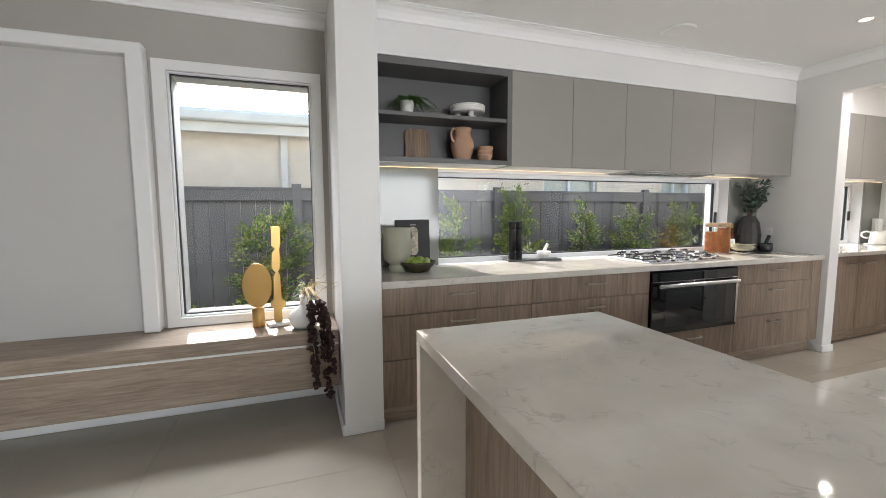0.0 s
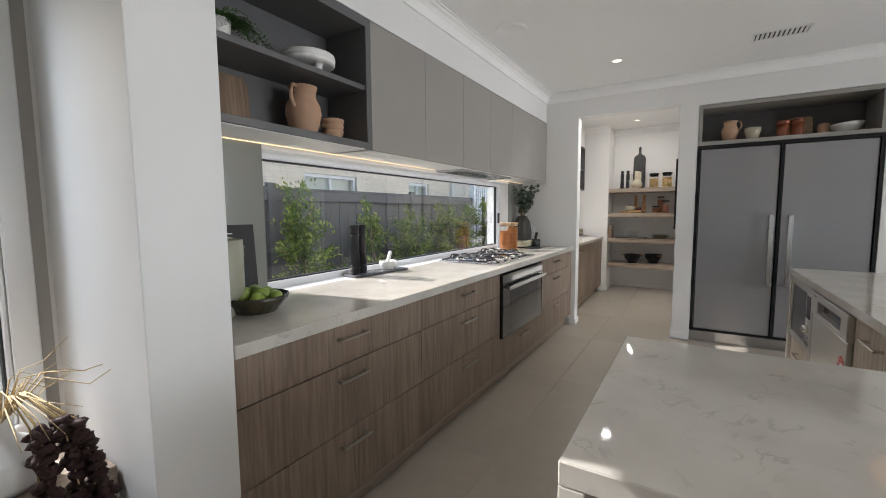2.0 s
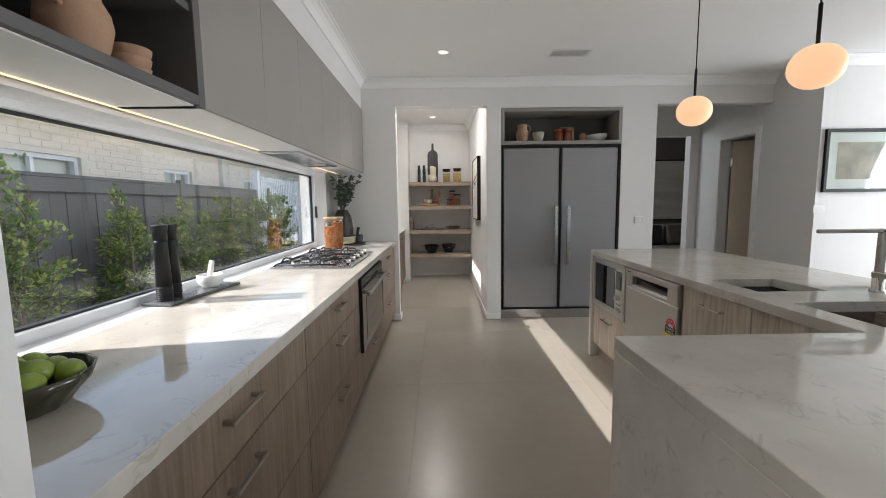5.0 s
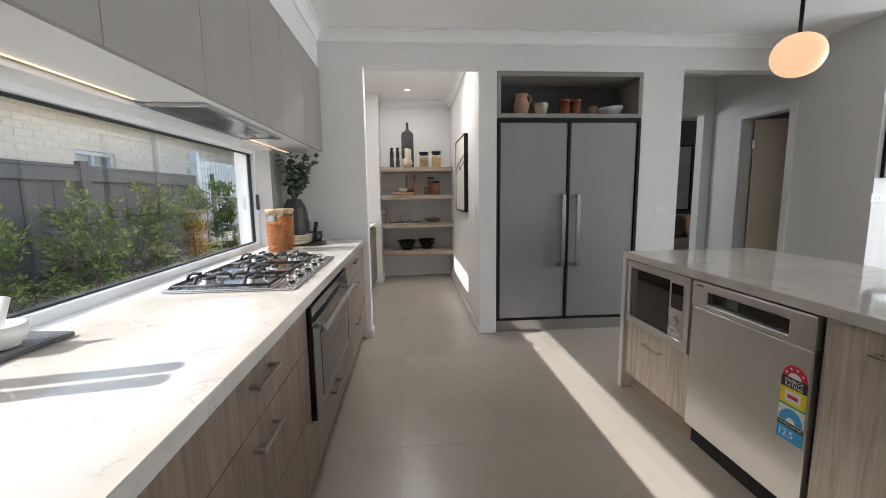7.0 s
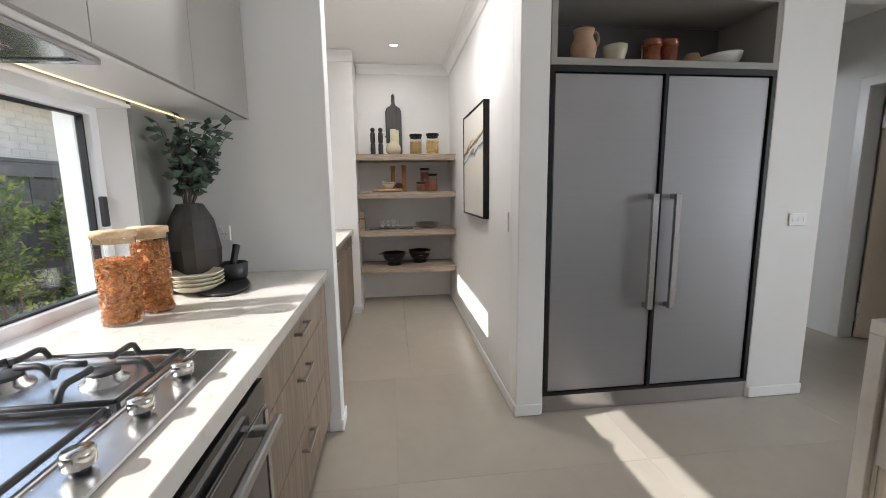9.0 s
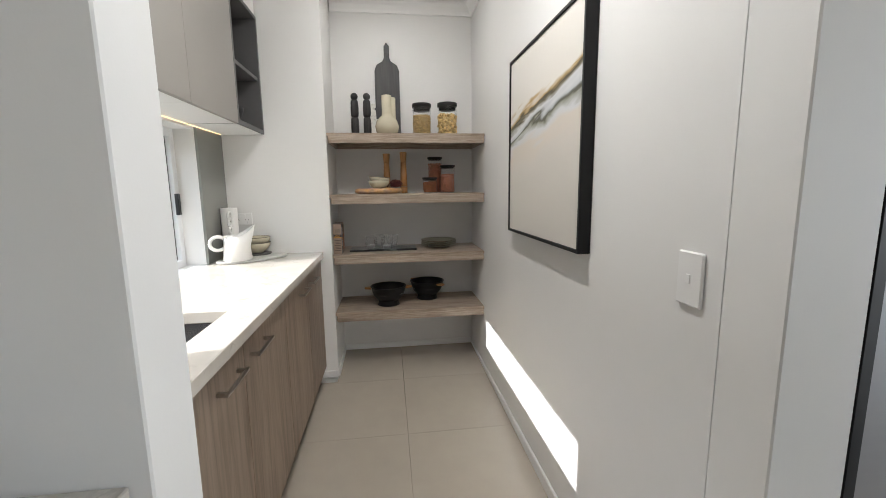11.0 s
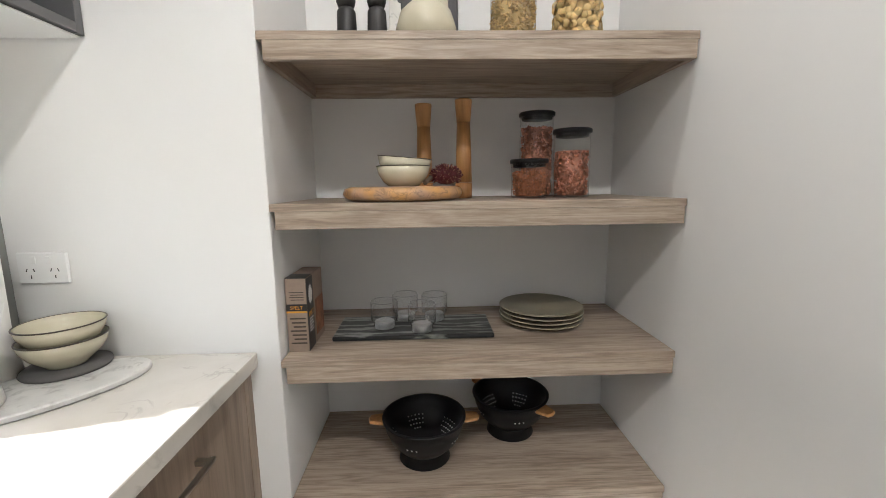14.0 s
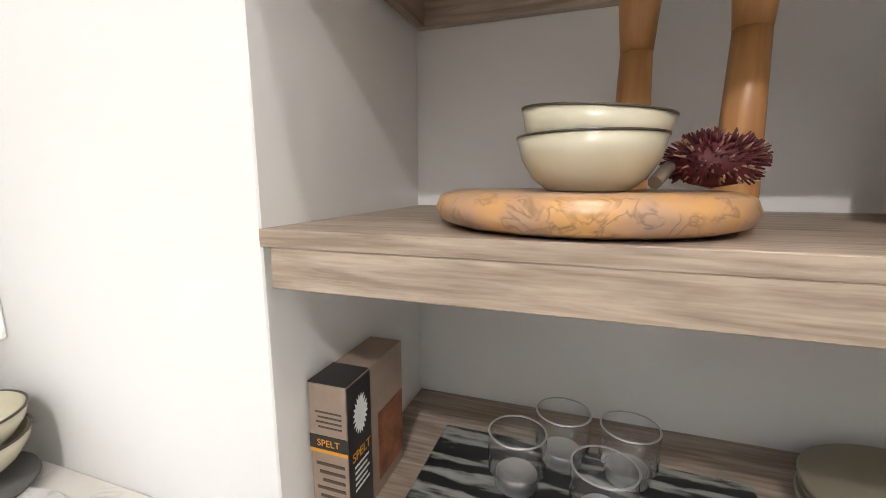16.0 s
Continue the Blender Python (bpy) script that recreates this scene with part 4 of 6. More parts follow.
for x0, x1 in ((px0, 5.09), (5.09, 5.60), (5.60, 6.105)):
    u = thing("pantry_wall_cabinet", x0, UPY, UZ0, "taupe laminate pantry wall cabinet", "wall cabinet", "pantry wall cabinets")
    part("body", box(0.001, x1 - x0 - 0.001, 0.02, 0.255, 0.0, UZ1 - UZ0), M_UNDER, u)
    part("door", box(0.0012, x1 - x0 - 0.0012, 0, 0.018, 0, UZ1 - UZ0, 0.001), M_TAUPE, u)
u = thing("pantry_open_unit", 6.106, UPY, UZ0, "grey open wall unit with one shelf", "shelf unit")
w = 0.43
part("side", box(0, 0.018, 0, 0.255, 0, UZ1 - UZ0, 0.001), M_GREY, u)
part("side", box(w - 0.02, w, 0, 0.255, 0, UZ1 - UZ0, 0.001), M_GREY, u)
part("top", box(0.018, w - 0.02, 0, 0.255, UZ1 - UZ0 - 0.02, UZ1 - UZ0, 0.001), M_GREY, u)
part("bottom", box(0.018, w - 0.02, 0, 0.255, 0.002, 0.022, 0.001), M_GREY, u)
part("back", box(0.018, w - 0.02, 0.243, 0.255, 0.022, UZ1 - UZ0 - 0.02), M_GREY, u)
part("shelf", box(0.018, w - 0.02, 0.01, 0.242, 0.30, 0.32, 0.001), M_GREY, u)
setting("trim_pantry_under", box(6.107, 6.535, UPY + 0.01, 2.944, UZ0 - 0.004, UZ0 - 0.0005), M_UNDER, "white underside panel", "underside panel")
setting("wall_pantry_bulkhead", box(px0, 6.539, UPY + 0.01, NY - 0.001, 2.275, CEIL - 0.001), M_WALL, "white bulkhead above the pantry cabinets", "bulkhead")
led = thing("led_strip", px0 + 0.02, 2.925, UZ0, "warm white light strip under the wall cabinets", "light strip")
part("diffuser", box(0, 1.92, -0.002, 0.003, -0.008, -0.0045), M_LED, led, "glowing diffuser")

# floating shelves
SX, SHY0, SHY1 = 6.535, SY + 0.002, 2.3285
SHZ = [1.625, 1.248, 0.862, 0.478]
for z in SHZ:
    s = thing("floating_shelf", SX, SHY0, z, "thick oak-grain floating pantry shelf", "shelf", "pantry shelves")
    L = SHY1 - SHY0
    part("board", box(0, 6.961 - SX, 0, L, -0.018, 0, 0.001), M_WOODY, s, "oak-grain board")
    part("front_rail", box(0.0006, 0.022, 0.003, L - 0.012, -0.060, -0.0182, 0.001), M_WOODY, s, "front edge board")
    part("side_rail", box(0.0222, 6.942 - SX, 0.003, 0.018, -0.060, -0.0182), M_WOODX, s)
    part("side_rail", box(0.0222, 6.942 - SX, L - 0.02, L - 0.004, -0.060, -0.0182), M_WOODX, s)
    part("back_rail", box(6.943 - SX, 6.959 - SX, 0.003, L - 0.004, -0.060, -0.0182), M_WOODY, s)

# ---- window seat ----
BF, BT = 2.545, 0.572
bn = thing("window_seat", -4.0, BF, BT, "long floating oak-grain window seat with a pale strip", "bench")
DB = NY - BF - 0.001
part("seat", box(0, 4.204, 0, DB, -0.077, 0.0, 0.002), M_WOODX, bn, "thick oak-grain seat board")
part("edge", box(0, 4.204, -0.004, 0.012, -0.090, -0.0772, 0.001), M_TRIM, bn, "pale metal strip")
part("front", box(0, 4.204, 0.002, 0.02, -0.345, -0.0902, 0.002), M_WOODX, bn, "oak-grain front board")
part("base", box(0, 4.204, 0.0202, DB, -0.345, -0.0775), M_UNDER, bn)
part("bottom_strip", box(0, 4.204, 0.002, 0.02, -0.353, -0.3452), M_WOODX, bn, "thin bottom edge")

# ---- ceiling fittings ----
for x, y in ((3.65, 1.797), (6.30, 1.93), (1.3, 1.75), (5.1, 1.93), (2.1, -1.3), (0.4, -1.3), (0.62, 0.35)):
    dl = thing("downlight", x, y, CEIL, "recessed white downlight, switched on", "downlight", "downlights")
    part("ring", lathe([(0.034, -0.001), (0.036, -0.006), (0.048, -0.004), (0.05, -0.0005)], 24), M_TRIM, dl, "white ring")
    part("lens", lathe([(0.034, -0.003), (0, -0.003)], 24), M_DOWN, dl, "glowing lens")
sp = thing("ceiling_speaker", 2.6, 2.34, CEIL, "round white flush ceiling speaker", "speaker")
part("grille", lathe([(0.115, -0.0005), (0.113, -0.008), (0.10, -0.011), (0.095, -0.008), (0, -0.009)], 32), M_CEIL, sp)
vt = thing("ceiling_vent", 3.70, 0.69, CEIL, "white slatted air vent in the ceiling", "vent")
part("frame", slab([-0.085, -0.07, 0.07, 0.085], [-0.17, -0.155, 0.155, 0.17], lambda u, v: not (inside(u, -0.07, 0.07) and inside(v, -0.155, 0.155)), -0.008, -0.0005, "xyz", 0.002), M_TRIM, vt)
part("backing", box(-0.07, 0.07, -0.155, 0.155, -0.002, -0.0006), M_DARKALU, vt)
for k in range(11):
    part("slat", box(-0.07, 0.07, -0.15 + k * 0.028, -0.134 + k * 0.028, -0.007, -0.0022), M_TRIM, vt)
for x, y in ((2.62, 0.24), (1.78, 0.24)):
    pd = thing("pendant_lamp", x, y, CEIL, "opal glass globe pendant with a black cord, lit", "pendant lamp", "pendants over the island")
    part("canopy", lathe([(0.05, -0.0005), (0.05, -0.022), (0.046, -0.026), (0, -0.026)], 24), M_BLACK, pd, "black ceiling canopy")
    part("cord", tube([(0, 0, -0.026), (0, 0, -0.48)], 0.0035, 8), M_BLACK, pd, "black cord")
    part("stem", tube([(0, 0, -0.48), (0, 0, -0.648)], 0.008, 10), M_BLACK, pd, "black stem")
    gl = []
    for k in range(17):
        a = math.pi * k / 16
        gl.append((0.100 * math.sin(a) ** 0.92, -0.735 + 0.090 * math.cos(a)))
    part("globe", lathe(gl, 40), M_LAMP, pd, "warm glowing opal glass globe")

# ---- outdoors ----
M_GROUND = mat("garden_ground", (0.30, 0.27, 0.235), 0.9, var=0.3, scale=8, bump=0.6, bscale=40)
tagged(part("ground", box(-300, 300, 3.2, 400, -0.4, -0.16), M_GROUND), "bare mulch and gravel ground", "ground", kind="structure")
M_FENCE = mat("grey_paling", (0.085, 0.083, 0.087), 0.7, var=0.25, scale=3, bump=0.3, bscale=40, stretch=(1, 1, 0.15))
fy = 4.97
fn = thing("fence", -8, fy, -0.16, "dark grey painted timber paling fence with a capping", "fence")
part("capping", box(0, 15.0, -0.05, 0.05, 1.69, 1.72, 0.003), M_FENCE, fn)
part("rail", box(0, 15.0, -0.045, -0.0005, 1.575, 1.689, 0.003), M_FENCE, fn)
part("plinth", box(0, 15.0, -0.03, 0.0, 0.0, 0.15), M_FENCE, fn)
pal = box(0, 0.146, 0, 0.018, 0.15, 1.689, 0.002)
p0 = part("paling", pal, M_FENCE, fn)
for k in range(1, 99):
    o = new("paling", p0.data)
    o.parent = fn
    o.location = (k * 0.151, 0.004 * (k % 2), 0)
for k in range(7):
    part("post", box(0.48 + k * 2.5 - 0.05, 0.48 + k * 2.5 + 0.05, -0.06, -0.001, 0, 1.76, 0.004), M_FENCE, fn)

M_BRICK = mat("cream_brick", (0.78, 0.68, 0.56), 0.85, var=0.10, scale=5, bump=0.4, bscale=60)
M_MORTAR = mat("mortar", (0.76, 0.68, 0.57), 0.9, var=0.1, scale=5)
HY = 6.25
nh = thing("neighbour_house", -9, HY, -0.16, "cream brick single-storey house beyond the fence", "house")
NWIN = [(4.03, 5.17, 1.2, 1.9), (6.7, 7.45, 1.2, 1.9), (9.4, 10.3, 1.2, 1.9), (11.8, 12.7, 1.2, 1.9)]
us = sorted({-9.0, 16.0} | {v for n in NWIN for v in n[:2]})
nh.location.z = 0
part("wall", slab([u + 9 for u in us], [-0.16, 1.2, 1.9, 2.7], lambda u, v: not any(inside(u - 9, a, b) and inside(v, c, d) for a, b, c, d in NWIN), 0.0045, 0.25, "xzy"), M_MORTAR, nh, "brick wall")
M_SHEER = mat("sheer_curtain", (0.55, 0.58, 0.55), 0.8, var=0.06, scale=4, stretch=(14, 1, 0.4))
for a, b, c, d in NWIN:
    wd = part("window", slab([a + 9, a + 9.05, b + 8.95, b + 9], [c, c + 0.05, d - 0.05, d], lambda u, v: not (inside(u, a + 9.05, b + 8.95) and inside(v, c + 0.05, d - 0.05)), 0.05, 0.12, "xzy"), M_ALU, nh, "pale framed window")
    part("pane", box(a + 9.05, b + 8.95, 0.10, 0.104, c + 0.05, d - 0.05), M_PANE, wd)
    part("mullion", box((a + b) / 2 + 8.98, (a + b) / 2 + 9.02, 0.06, 0.11, c + 0.05, d - 0.05), M_ALU, wd)
    part("curtain", box(a + 9.0, b + 9.0, 0.20, 0.22, c, d), M_SHEER, wd, "pale curtain")
M_GUTTER = mat("cream_gutter", (0.72, 0.69, 0.62), 0.4, var=0.04)
part("fascia", box(-0.2, 25.2, -0.30, -0.27, 2.30, 2.52), M_GUTTER, nh, "cream fascia")
part("gutter", box(-0.2, 25.2, -0.42, -0.30, 2.42, 2.55, 0.02), M_GUTTER, nh, "cream gutter")
part("eaves", box(-0.2, 25.2, -0.27, 0.011, 2.36, 2.38), M_GUTTER, nh, "eaves lining")
for xx in (8.83, 17.4):
    part("downpipe", box(xx - 0.05, xx + 0.05, -0.09, 0.009, -0.1, 2.36, 0.01), M_GUTTER, nh, "square downpipe")
M_ROOF = mat("roof_sheet", (0.80, 0.80, 0.79), 0.4, var=0.1)
part("roof", prism([(-0.42, 2.53), (-0.40, 2.57), (4.0, 3.85), (4.0, 3.80)], -0.3, 25.3, "yzx"), M_ROOF, nh, "pale sheet roof")

M_LEAF = mat("shrub_leaf", (0.12, 0.19, 0.04), 0.45, var=0.4, scale=6)
M_LEAF2 = mat("shrub_leaf_young", (0.33, 0.37, 0.09), 0.45, var=0.3, scale=6)
for m in (M_LEAF, M_LEAF2):
    # thin leaves let light through
    t = m.node_tree
    tl = t.nodes.new("ShaderNodeBsdfTranslucent")
    mx = t.nodes.new("ShaderNodeMixShader")
    mx.inputs[0].default_value = 0.45
    b = t.nodes["Principled BSDF"]
    t.links.new(b.inputs["Base Color"].links[0].from_socket, tl.inputs[0])
    t.links.new(b.outputs[0], mx.inputs[1])
    t.links.new(tl.outputs[0], mx.inputs[2])
    t.links.new(mx.outputs[0], t.nodes["Material Output"].inputs[0])
M_BARK = mat("bark", (0.12, 0.09, 0.065), 0.85, var=0.25, scale=20, bump=0.5)


def leaf(bm, p, d, size, wide=0.45, roll=0.0):
    """A pointed, folded leaf of four triangles."""
    d = d.normalized()
    s = d.cross(Vector((0, 0, 1)))
    if s.length < 0.1:
        s = Vector((1, 0, 0))
    s.normalize()
    n = s.cross(d)
    s = (s * math.cos(roll) + n * math.sin(roll))
    n = s.cross(d)
    a, t = bm.verts.new(p), bm.verts.new(p + d * size)
    m = p + d * size * 0.5 - n * size * 0.06
    l, r, c = bm.verts.new(m + s * size * wide * 0.5), bm.verts.new(m - s * size * wide * 0.5), bm.verts.new(m - n * size * 0.05)
    for f in ((a, l, c), (l, t, c), (t, r, c), (r, a, c)):
        bm.faces.new(f)


def shrub(x, y, z, h, rad, seed, leaves=4000):
    rnd = random.Random(seed)
    s = thing("shrub", x, y, z, "leafy green hedge shrub growing along the fence", "shrub", "shrubs along the fence")
    bm = bmesh.new()
    tips = []
    for k in range(4):
        a = rnd.uniform(0, 6.28)
        top = Vector((rad * 0.35 * math.cos(a), rad * 0.3 * math.sin(a), h * rnd.uniform(0.75, 0.95)))
        midp = top * 0.5 + Vector((rnd.uniform(-0.06, 0.06), rnd.uniform(-0.06, 0.06), 0))
        tube([(0.02 * k, 0, 0.0), midp, top], 0.014, 6, bm, 0.004)
        for j in range(15):
            f = rnd.uniform(0.12, 1.0)
            b0 = midp.lerp(top, (f - 0.5) * 2) if f > 0.5 else Vector((0, 0, 0)).lerp(midp, f * 2)
            a2 = rnd.uniform(0, 6.28)
            reach = rad * (1.12 - f * 0.82) * rnd.uniform(0.5, 1.05)
            b1 = b0 + Vector((math.cos(a2) * reach, math.sin(a2) * reach * 0.75, rnd.uniform(0.03, 0.22) * h * 0.5))
            tube([b0, b0.lerp(b1, 0.5) + Vector((0, 0, 0.02)), b1], 0.006, 4, bm, 0.002)
            tips.append((b0, b1))
    part("trunk", bm, M_BARK, s, "thin brown stems")
    for nm, m, share in (("foliage", M_LEAF, 0.68), ("young_foliage", M_LEAF2, 0.32)):
        bm = bmesh.new()
        for k in range(int(leaves * share)):
            b0, b1 = rnd.choice(tips)
            f = rnd.uniform(0.25, 1.08) if nm == "foliage" else rnd.uniform(0.75, 1.15)
            p = b0.lerp(b1, f) + Vector((rnd.gauss(0, 0.035), rnd.gauss(0, 0.035), rnd.gauss(0, 0.035)))
            d = (b1 - b0).normalized() + Vector((rnd.gauss(0, 0.7), rnd.gauss(0, 0.7), rnd.gauss(0.1, 0.6)))
            leaf(bm, p, d, rnd.uniform(0.034, 0.062), 0.5, rnd.uniform(-1, 1))
        part(nm, bm, m, s)
    return s


for k, (x, h, r) in enumerate(((-1.35, 1.0, 0.40), (-0.28, 1.62, 0.44), (0.62, 1.2, 0.42), (1.60, 1.62, 0.46), (2.68, 1.72, 0.42), (3.74, 1.66, 0.52), (4.42, 1.68, 0.5), (5.35, 1.55, 0.5), (6.2, 1.62, 0.5), (7.0, 1.72, 0.4))):
    shrub(x, 4.58, -0.16, h, r, 20 + k)
# pale ribbed screen at the end of the garden
M_SCREEN = mat("pale_ribbed_steel", (0.62, 0.66, 0.70), 0.45, var=0.05)
sc = thing("side_gate", 7.12, 4.93, -0.16, "pale ribbed steel gate panel at the garden's end", "gate")
for k in range(22):
    part("rib", box(k * 0.09, k * 0.09 + 0.05, 0, 0.03, 0.05, 1.93), M_SCREEN, sc)
part("sheet", box(0, 1.98, 0.0305, 0.04, 0.05, 1.95), M_SCREEN, sc)
part("post", box(-0.09, -0.002, -0.02, 0.07, 0, 2.05), M_SCREEN, sc)


# ---- small things: tools ----
def ball(bm, p, rx, ry, rz, m=None, sub=1):
    r = bmesh.ops.create_icosphere(bm, subdivisions=sub, radius=1.0, matrix=Matrix.Translation(p) @ (m or Matrix.Identity(4)) @ Matrix.Diagonal((rx, ry, rz, 1)))
    for v in r["verts"]:
        for f in v.link_faces:
            f.smooth = True


def spin(rnd):
    return Euler((rnd.uniform(0, 6.28), rnd.uniform(0, 6.28), rnd.uniform(0, 6.28))).to_matrix().to_4x4()


def filling(parent, r, z0, z1, kind, material, seed, label):
    """Dry food in a jar: a core, and loose pieces pressed against the glass and heaped on top."""
    rnd = random.Random(seed)
    bm = lathe([(0, z0), (r * 0.80, z0), (r * 0.80, z1 - 0.008), (0, z1 - 0.004)], 20)
    n = int({"bean": 4.6, "twist": 4.2, "shell": 1.6, "lentil": 8.0}[kind] * (2 * math.pi * r * (z1 - z0) + math.pi * r * r) / 0.00042)
    side = (z1 - z0) * 2 / ((z1 - z0) * 2 + r)
    for k in range(n):
        a = rnd.uniform(0, 6.283)
        if rnd.random() < side:
            p = Vector((r * rnd.uniform(0.86, 0.93) * math.cos(a), r * rnd.uniform(0.86, 0.93) * math.sin(a), rnd.uniform(z0 + 0.004, z1 - 0.002)))
        else:
            q = r * 0.85 * math.sqrt(rnd.random())
            p = Vector((q * math.cos(a), q * math.sin(a), z1 - 0.004))
        m = spin(rnd)
        if kind == "bean":
            ball(bm, p, 0.0062, 0.0036, 0.0036, m)
        elif kind == "lentil":
            ball(bm, p, 0.0036, 0.0036, 0.002, m)
        elif kind == "shell":
            lathe([(0.003, -0.010), (0.010, -0.004), (0.0115, 0.004), (0.007, 0.011)], 7, bm)
            bmesh.ops.transform(bm, matrix=Matrix.Translation(p * 1.0) @ m, verts=bm.verts[-28:], space=Matrix.Identity(4))
        else:
            pts = [m @ Vector((0.0025 * math.cos(j * 1.9), 0.0025 * math.sin(j * 1.9), (j - 2) * 0.0042)) + p for j in range(5)]
            tube(pts, 0.0021, 4, bm)
    return part("contents", bm, material, parent, label)


def canister(x, y, z, r, h, lid, lid_mat, label, fill, fill_h, fill_mat, fill_label, seed, group):
    j = thing("storage_jar", x, y, z, label, "jar", group)
    part("glass", lathe([(0, 0.0005), (r - 0.003, 0.0005), (r, 0.004), (r, h - lid - 0.001)], 32), M_JAR, j, "clear glass cylinder")
    filling(j, r - 0.002, 0.005, fill_h, fill, fill_mat, seed, fill_label)
    lp = [(0, h - lid * 1.9), (r * 0.9, h - lid * 1.9), (r * 0.9, h - lid), (r * 1.06, h - lid), (r * 1.07, h - 0.003), (r * 1.03, h), (0, h)]
    part("lid", lathe(lp, 32), lid_mat, j, "round flat lid")
    return j


def bowl_profile(r, h, t=0.004, foot=0.5):
    return [(0, 0.0005), (r * foot, 0.0005), (r * foot * 1.05, 0.004), (r * 0.80, h * 0.42), (r * 0.95, h * 0.72), (r, h), (r - t, h), (r * 0.93, h * 0.74), (r * 0.76, h * 0.45), (r * foot, 0.012), (0, 0.010)]


def plate_profile(r, h=0.018):
    return [(0, 0.0005), (r * 0.6, 0.0005), (r * 0.64, 0.004), (r, h), (r - 0.003, h + 0.002), (r * 0.62, 0.007), (0, 0.006)]


M_RIM = mat("dark_rim", (0.06, 0.045, 0.03), 0.4, var=0.1)
M_PASTA = mat("dry_pasta", (0.70, 0.50, 0.22), 0.6, var=0.15, scale=40)
M_REDPASTA = mat("red_lentil_pasta", (0.62, 0.24, 0.06), 0.6, var=0.25, scale=60)
M_BEAN = mat("dried_beans", (0.50, 0.20, 0.12), 0.4, var=0.4, scale=90)
M_LENTIL = mat("red_rice", (0.42, 0.15, 0.065), 0.5, var=0.4, scale=90)
for m in (M_PASTA, M_REDPASTA, M_BEAN, M_LENTIL):
    # every piece a shade of its own
    t = m.node_tree
    b = t.nodes["Principled BSDF"]
    src = b.inputs["Base Color"].links[0].from_socket
    geo = t.nodes.new("ShaderNodeNewGeometry")
    mr = t.nodes.new("ShaderNodeMapRange")
    mr.inputs[3].default_value, mr.inputs[4].default_value = 0.6, 1.25
    t.links.new(geo.outputs["Random Per Island"], mr.inputs[0])
    hs = t.nodes.new("ShaderNodeHueSaturation")
    t.links.new(mr.outputs[0], hs.inputs["Value"])
    t.links.new(src, hs.inputs["Color"])
    t.links.new(hs.outputs[0], b.inputs["Base Color"])
M_BAMBOO = wood("pale_bamboo", (0.45, 0.30, 0.17), (0.66, 0.48, 0.30), 0)
M_BEECH = wood("turned_beech", (0.36, 0.17, 0.06), (0.52, 0.27, 0.10), 2, 0.4)
M_DARKSTONE = stone_mat("black_slate", (0.03, 0.03, 0.032), (0.015, 0.015, 0.016), (0.12, 0.12, 0.12), 0.4, 9.0)

# ---- kitchen bench things ----
ts = thing("serving_tray", 1.805, 2.945, TOP, "flat dark stone tray holding mills and a mortar", "tray", rz=-6)
part("board", box(-0.235, 0.235, -0.064, 0.064, 0.001, 0.014, 0.004, 2), mat("grey_marble_tray", (0.10, 0.10, 0.105), 0.25, var=0.5, scale=9), ts)
for x, y, h in ((1.625, 2.965, 0.305), (1.692, 2.97, 0.305)):
    m = thing("pepper_mill", x, y, TOP + 0.0145, "tall matt black pepper mill with a ribbed foot", "pepper mill", "mills on the tray")
    foot = [(0, 0.0005)]
    for k in range(7):
        foot += [(0.030, 0.002 + k * 0.008), (0.030, 0.006 + k * 0.008), (0.0285, 0.007 + k * 0.008), (0.0285, 0.0095 + k * 0.008)]
    part("foot", lathe(foot + [(0.029, 0.06), (0, 0.06)], 28), M_BLACK, m, "ribbed black foot")
    part("body", lathe([(0, 0.0605), (0.029, 0.0605), (0.024, 0.235), (0.024, 0.245), (0, 0.245)], 28), M_BLACK, m)
    part("crown", lathe([(0, 0.2455), (0.0255, 0.2455), (0.0255, 0.28), (0.03, h - 0.004), (0.029, h), (0, h)], 28), M_BLACK, m, "flared crown")
m = thing("mortar", 1.912, 2.94, TOP + 0.0145, "small white marble mortar with its pestle", "mortar")
part("bowl", lathe([(0, 0.0005), (0.038, 0.0005), (0.04, 0.006), (0.055, 0.025), (0.058, 0.056), (0.053, 0.058), (0.047, 0.03), (0.02, 0.012), (0, 0.010)], 32), M_CERAMIC, m)
part("pestle", tube([(-0.015, 0, 0.022), (0.0, 0.0, 0.05), (0.04, 0.008, 0.115)], 0.014, 12, None, 0.012), M_CERAMIC, m, "white pestle")
v = thing("footed_vessel", 0.615, 2.71, TOP, "pale sage ceramic vessel with two lugs on a foot", "vase")
part("body", lathe([(0, 0.0005), (0.055, 0.0005), (0.055, 0.04), (0.048, 0.05), (0.06, 0.058), (0.088, 0.085), (0.092, 0.12), (0.092, 0.295), (0.086, 0.297), (0.084, 0.12), (0, 0.09)], 36), mat("sage_glaze", (0.34, 0.34, 0.26), 0.35, var=0.05, scale=12), v)
for s in (-1, 1):
    part("lug", tube([(s * 0.09, 0, 0.27), (s * 0.107, 0, 0.262), (s * 0.107, 0, 0.235), (s * 0.09, 0, 0.225)], 0.008, 8), M_OLIVE, v, "small ceramic lug")
b = thing("cook_book", 0.78, 2.90, TOP, "large black hardback book leaning against the splashback", "book")
o = part("cover", box(-0.125, 0.125, -0.016, 0.016, 0.002, 0.345, 0.002), mat("black_cloth_cover", (0.02, 0.019, 0.021), 0.6, var=0.1, scale=40, bump=0.2), b)
o.rotation_euler = (radians(-4), 0, 0)
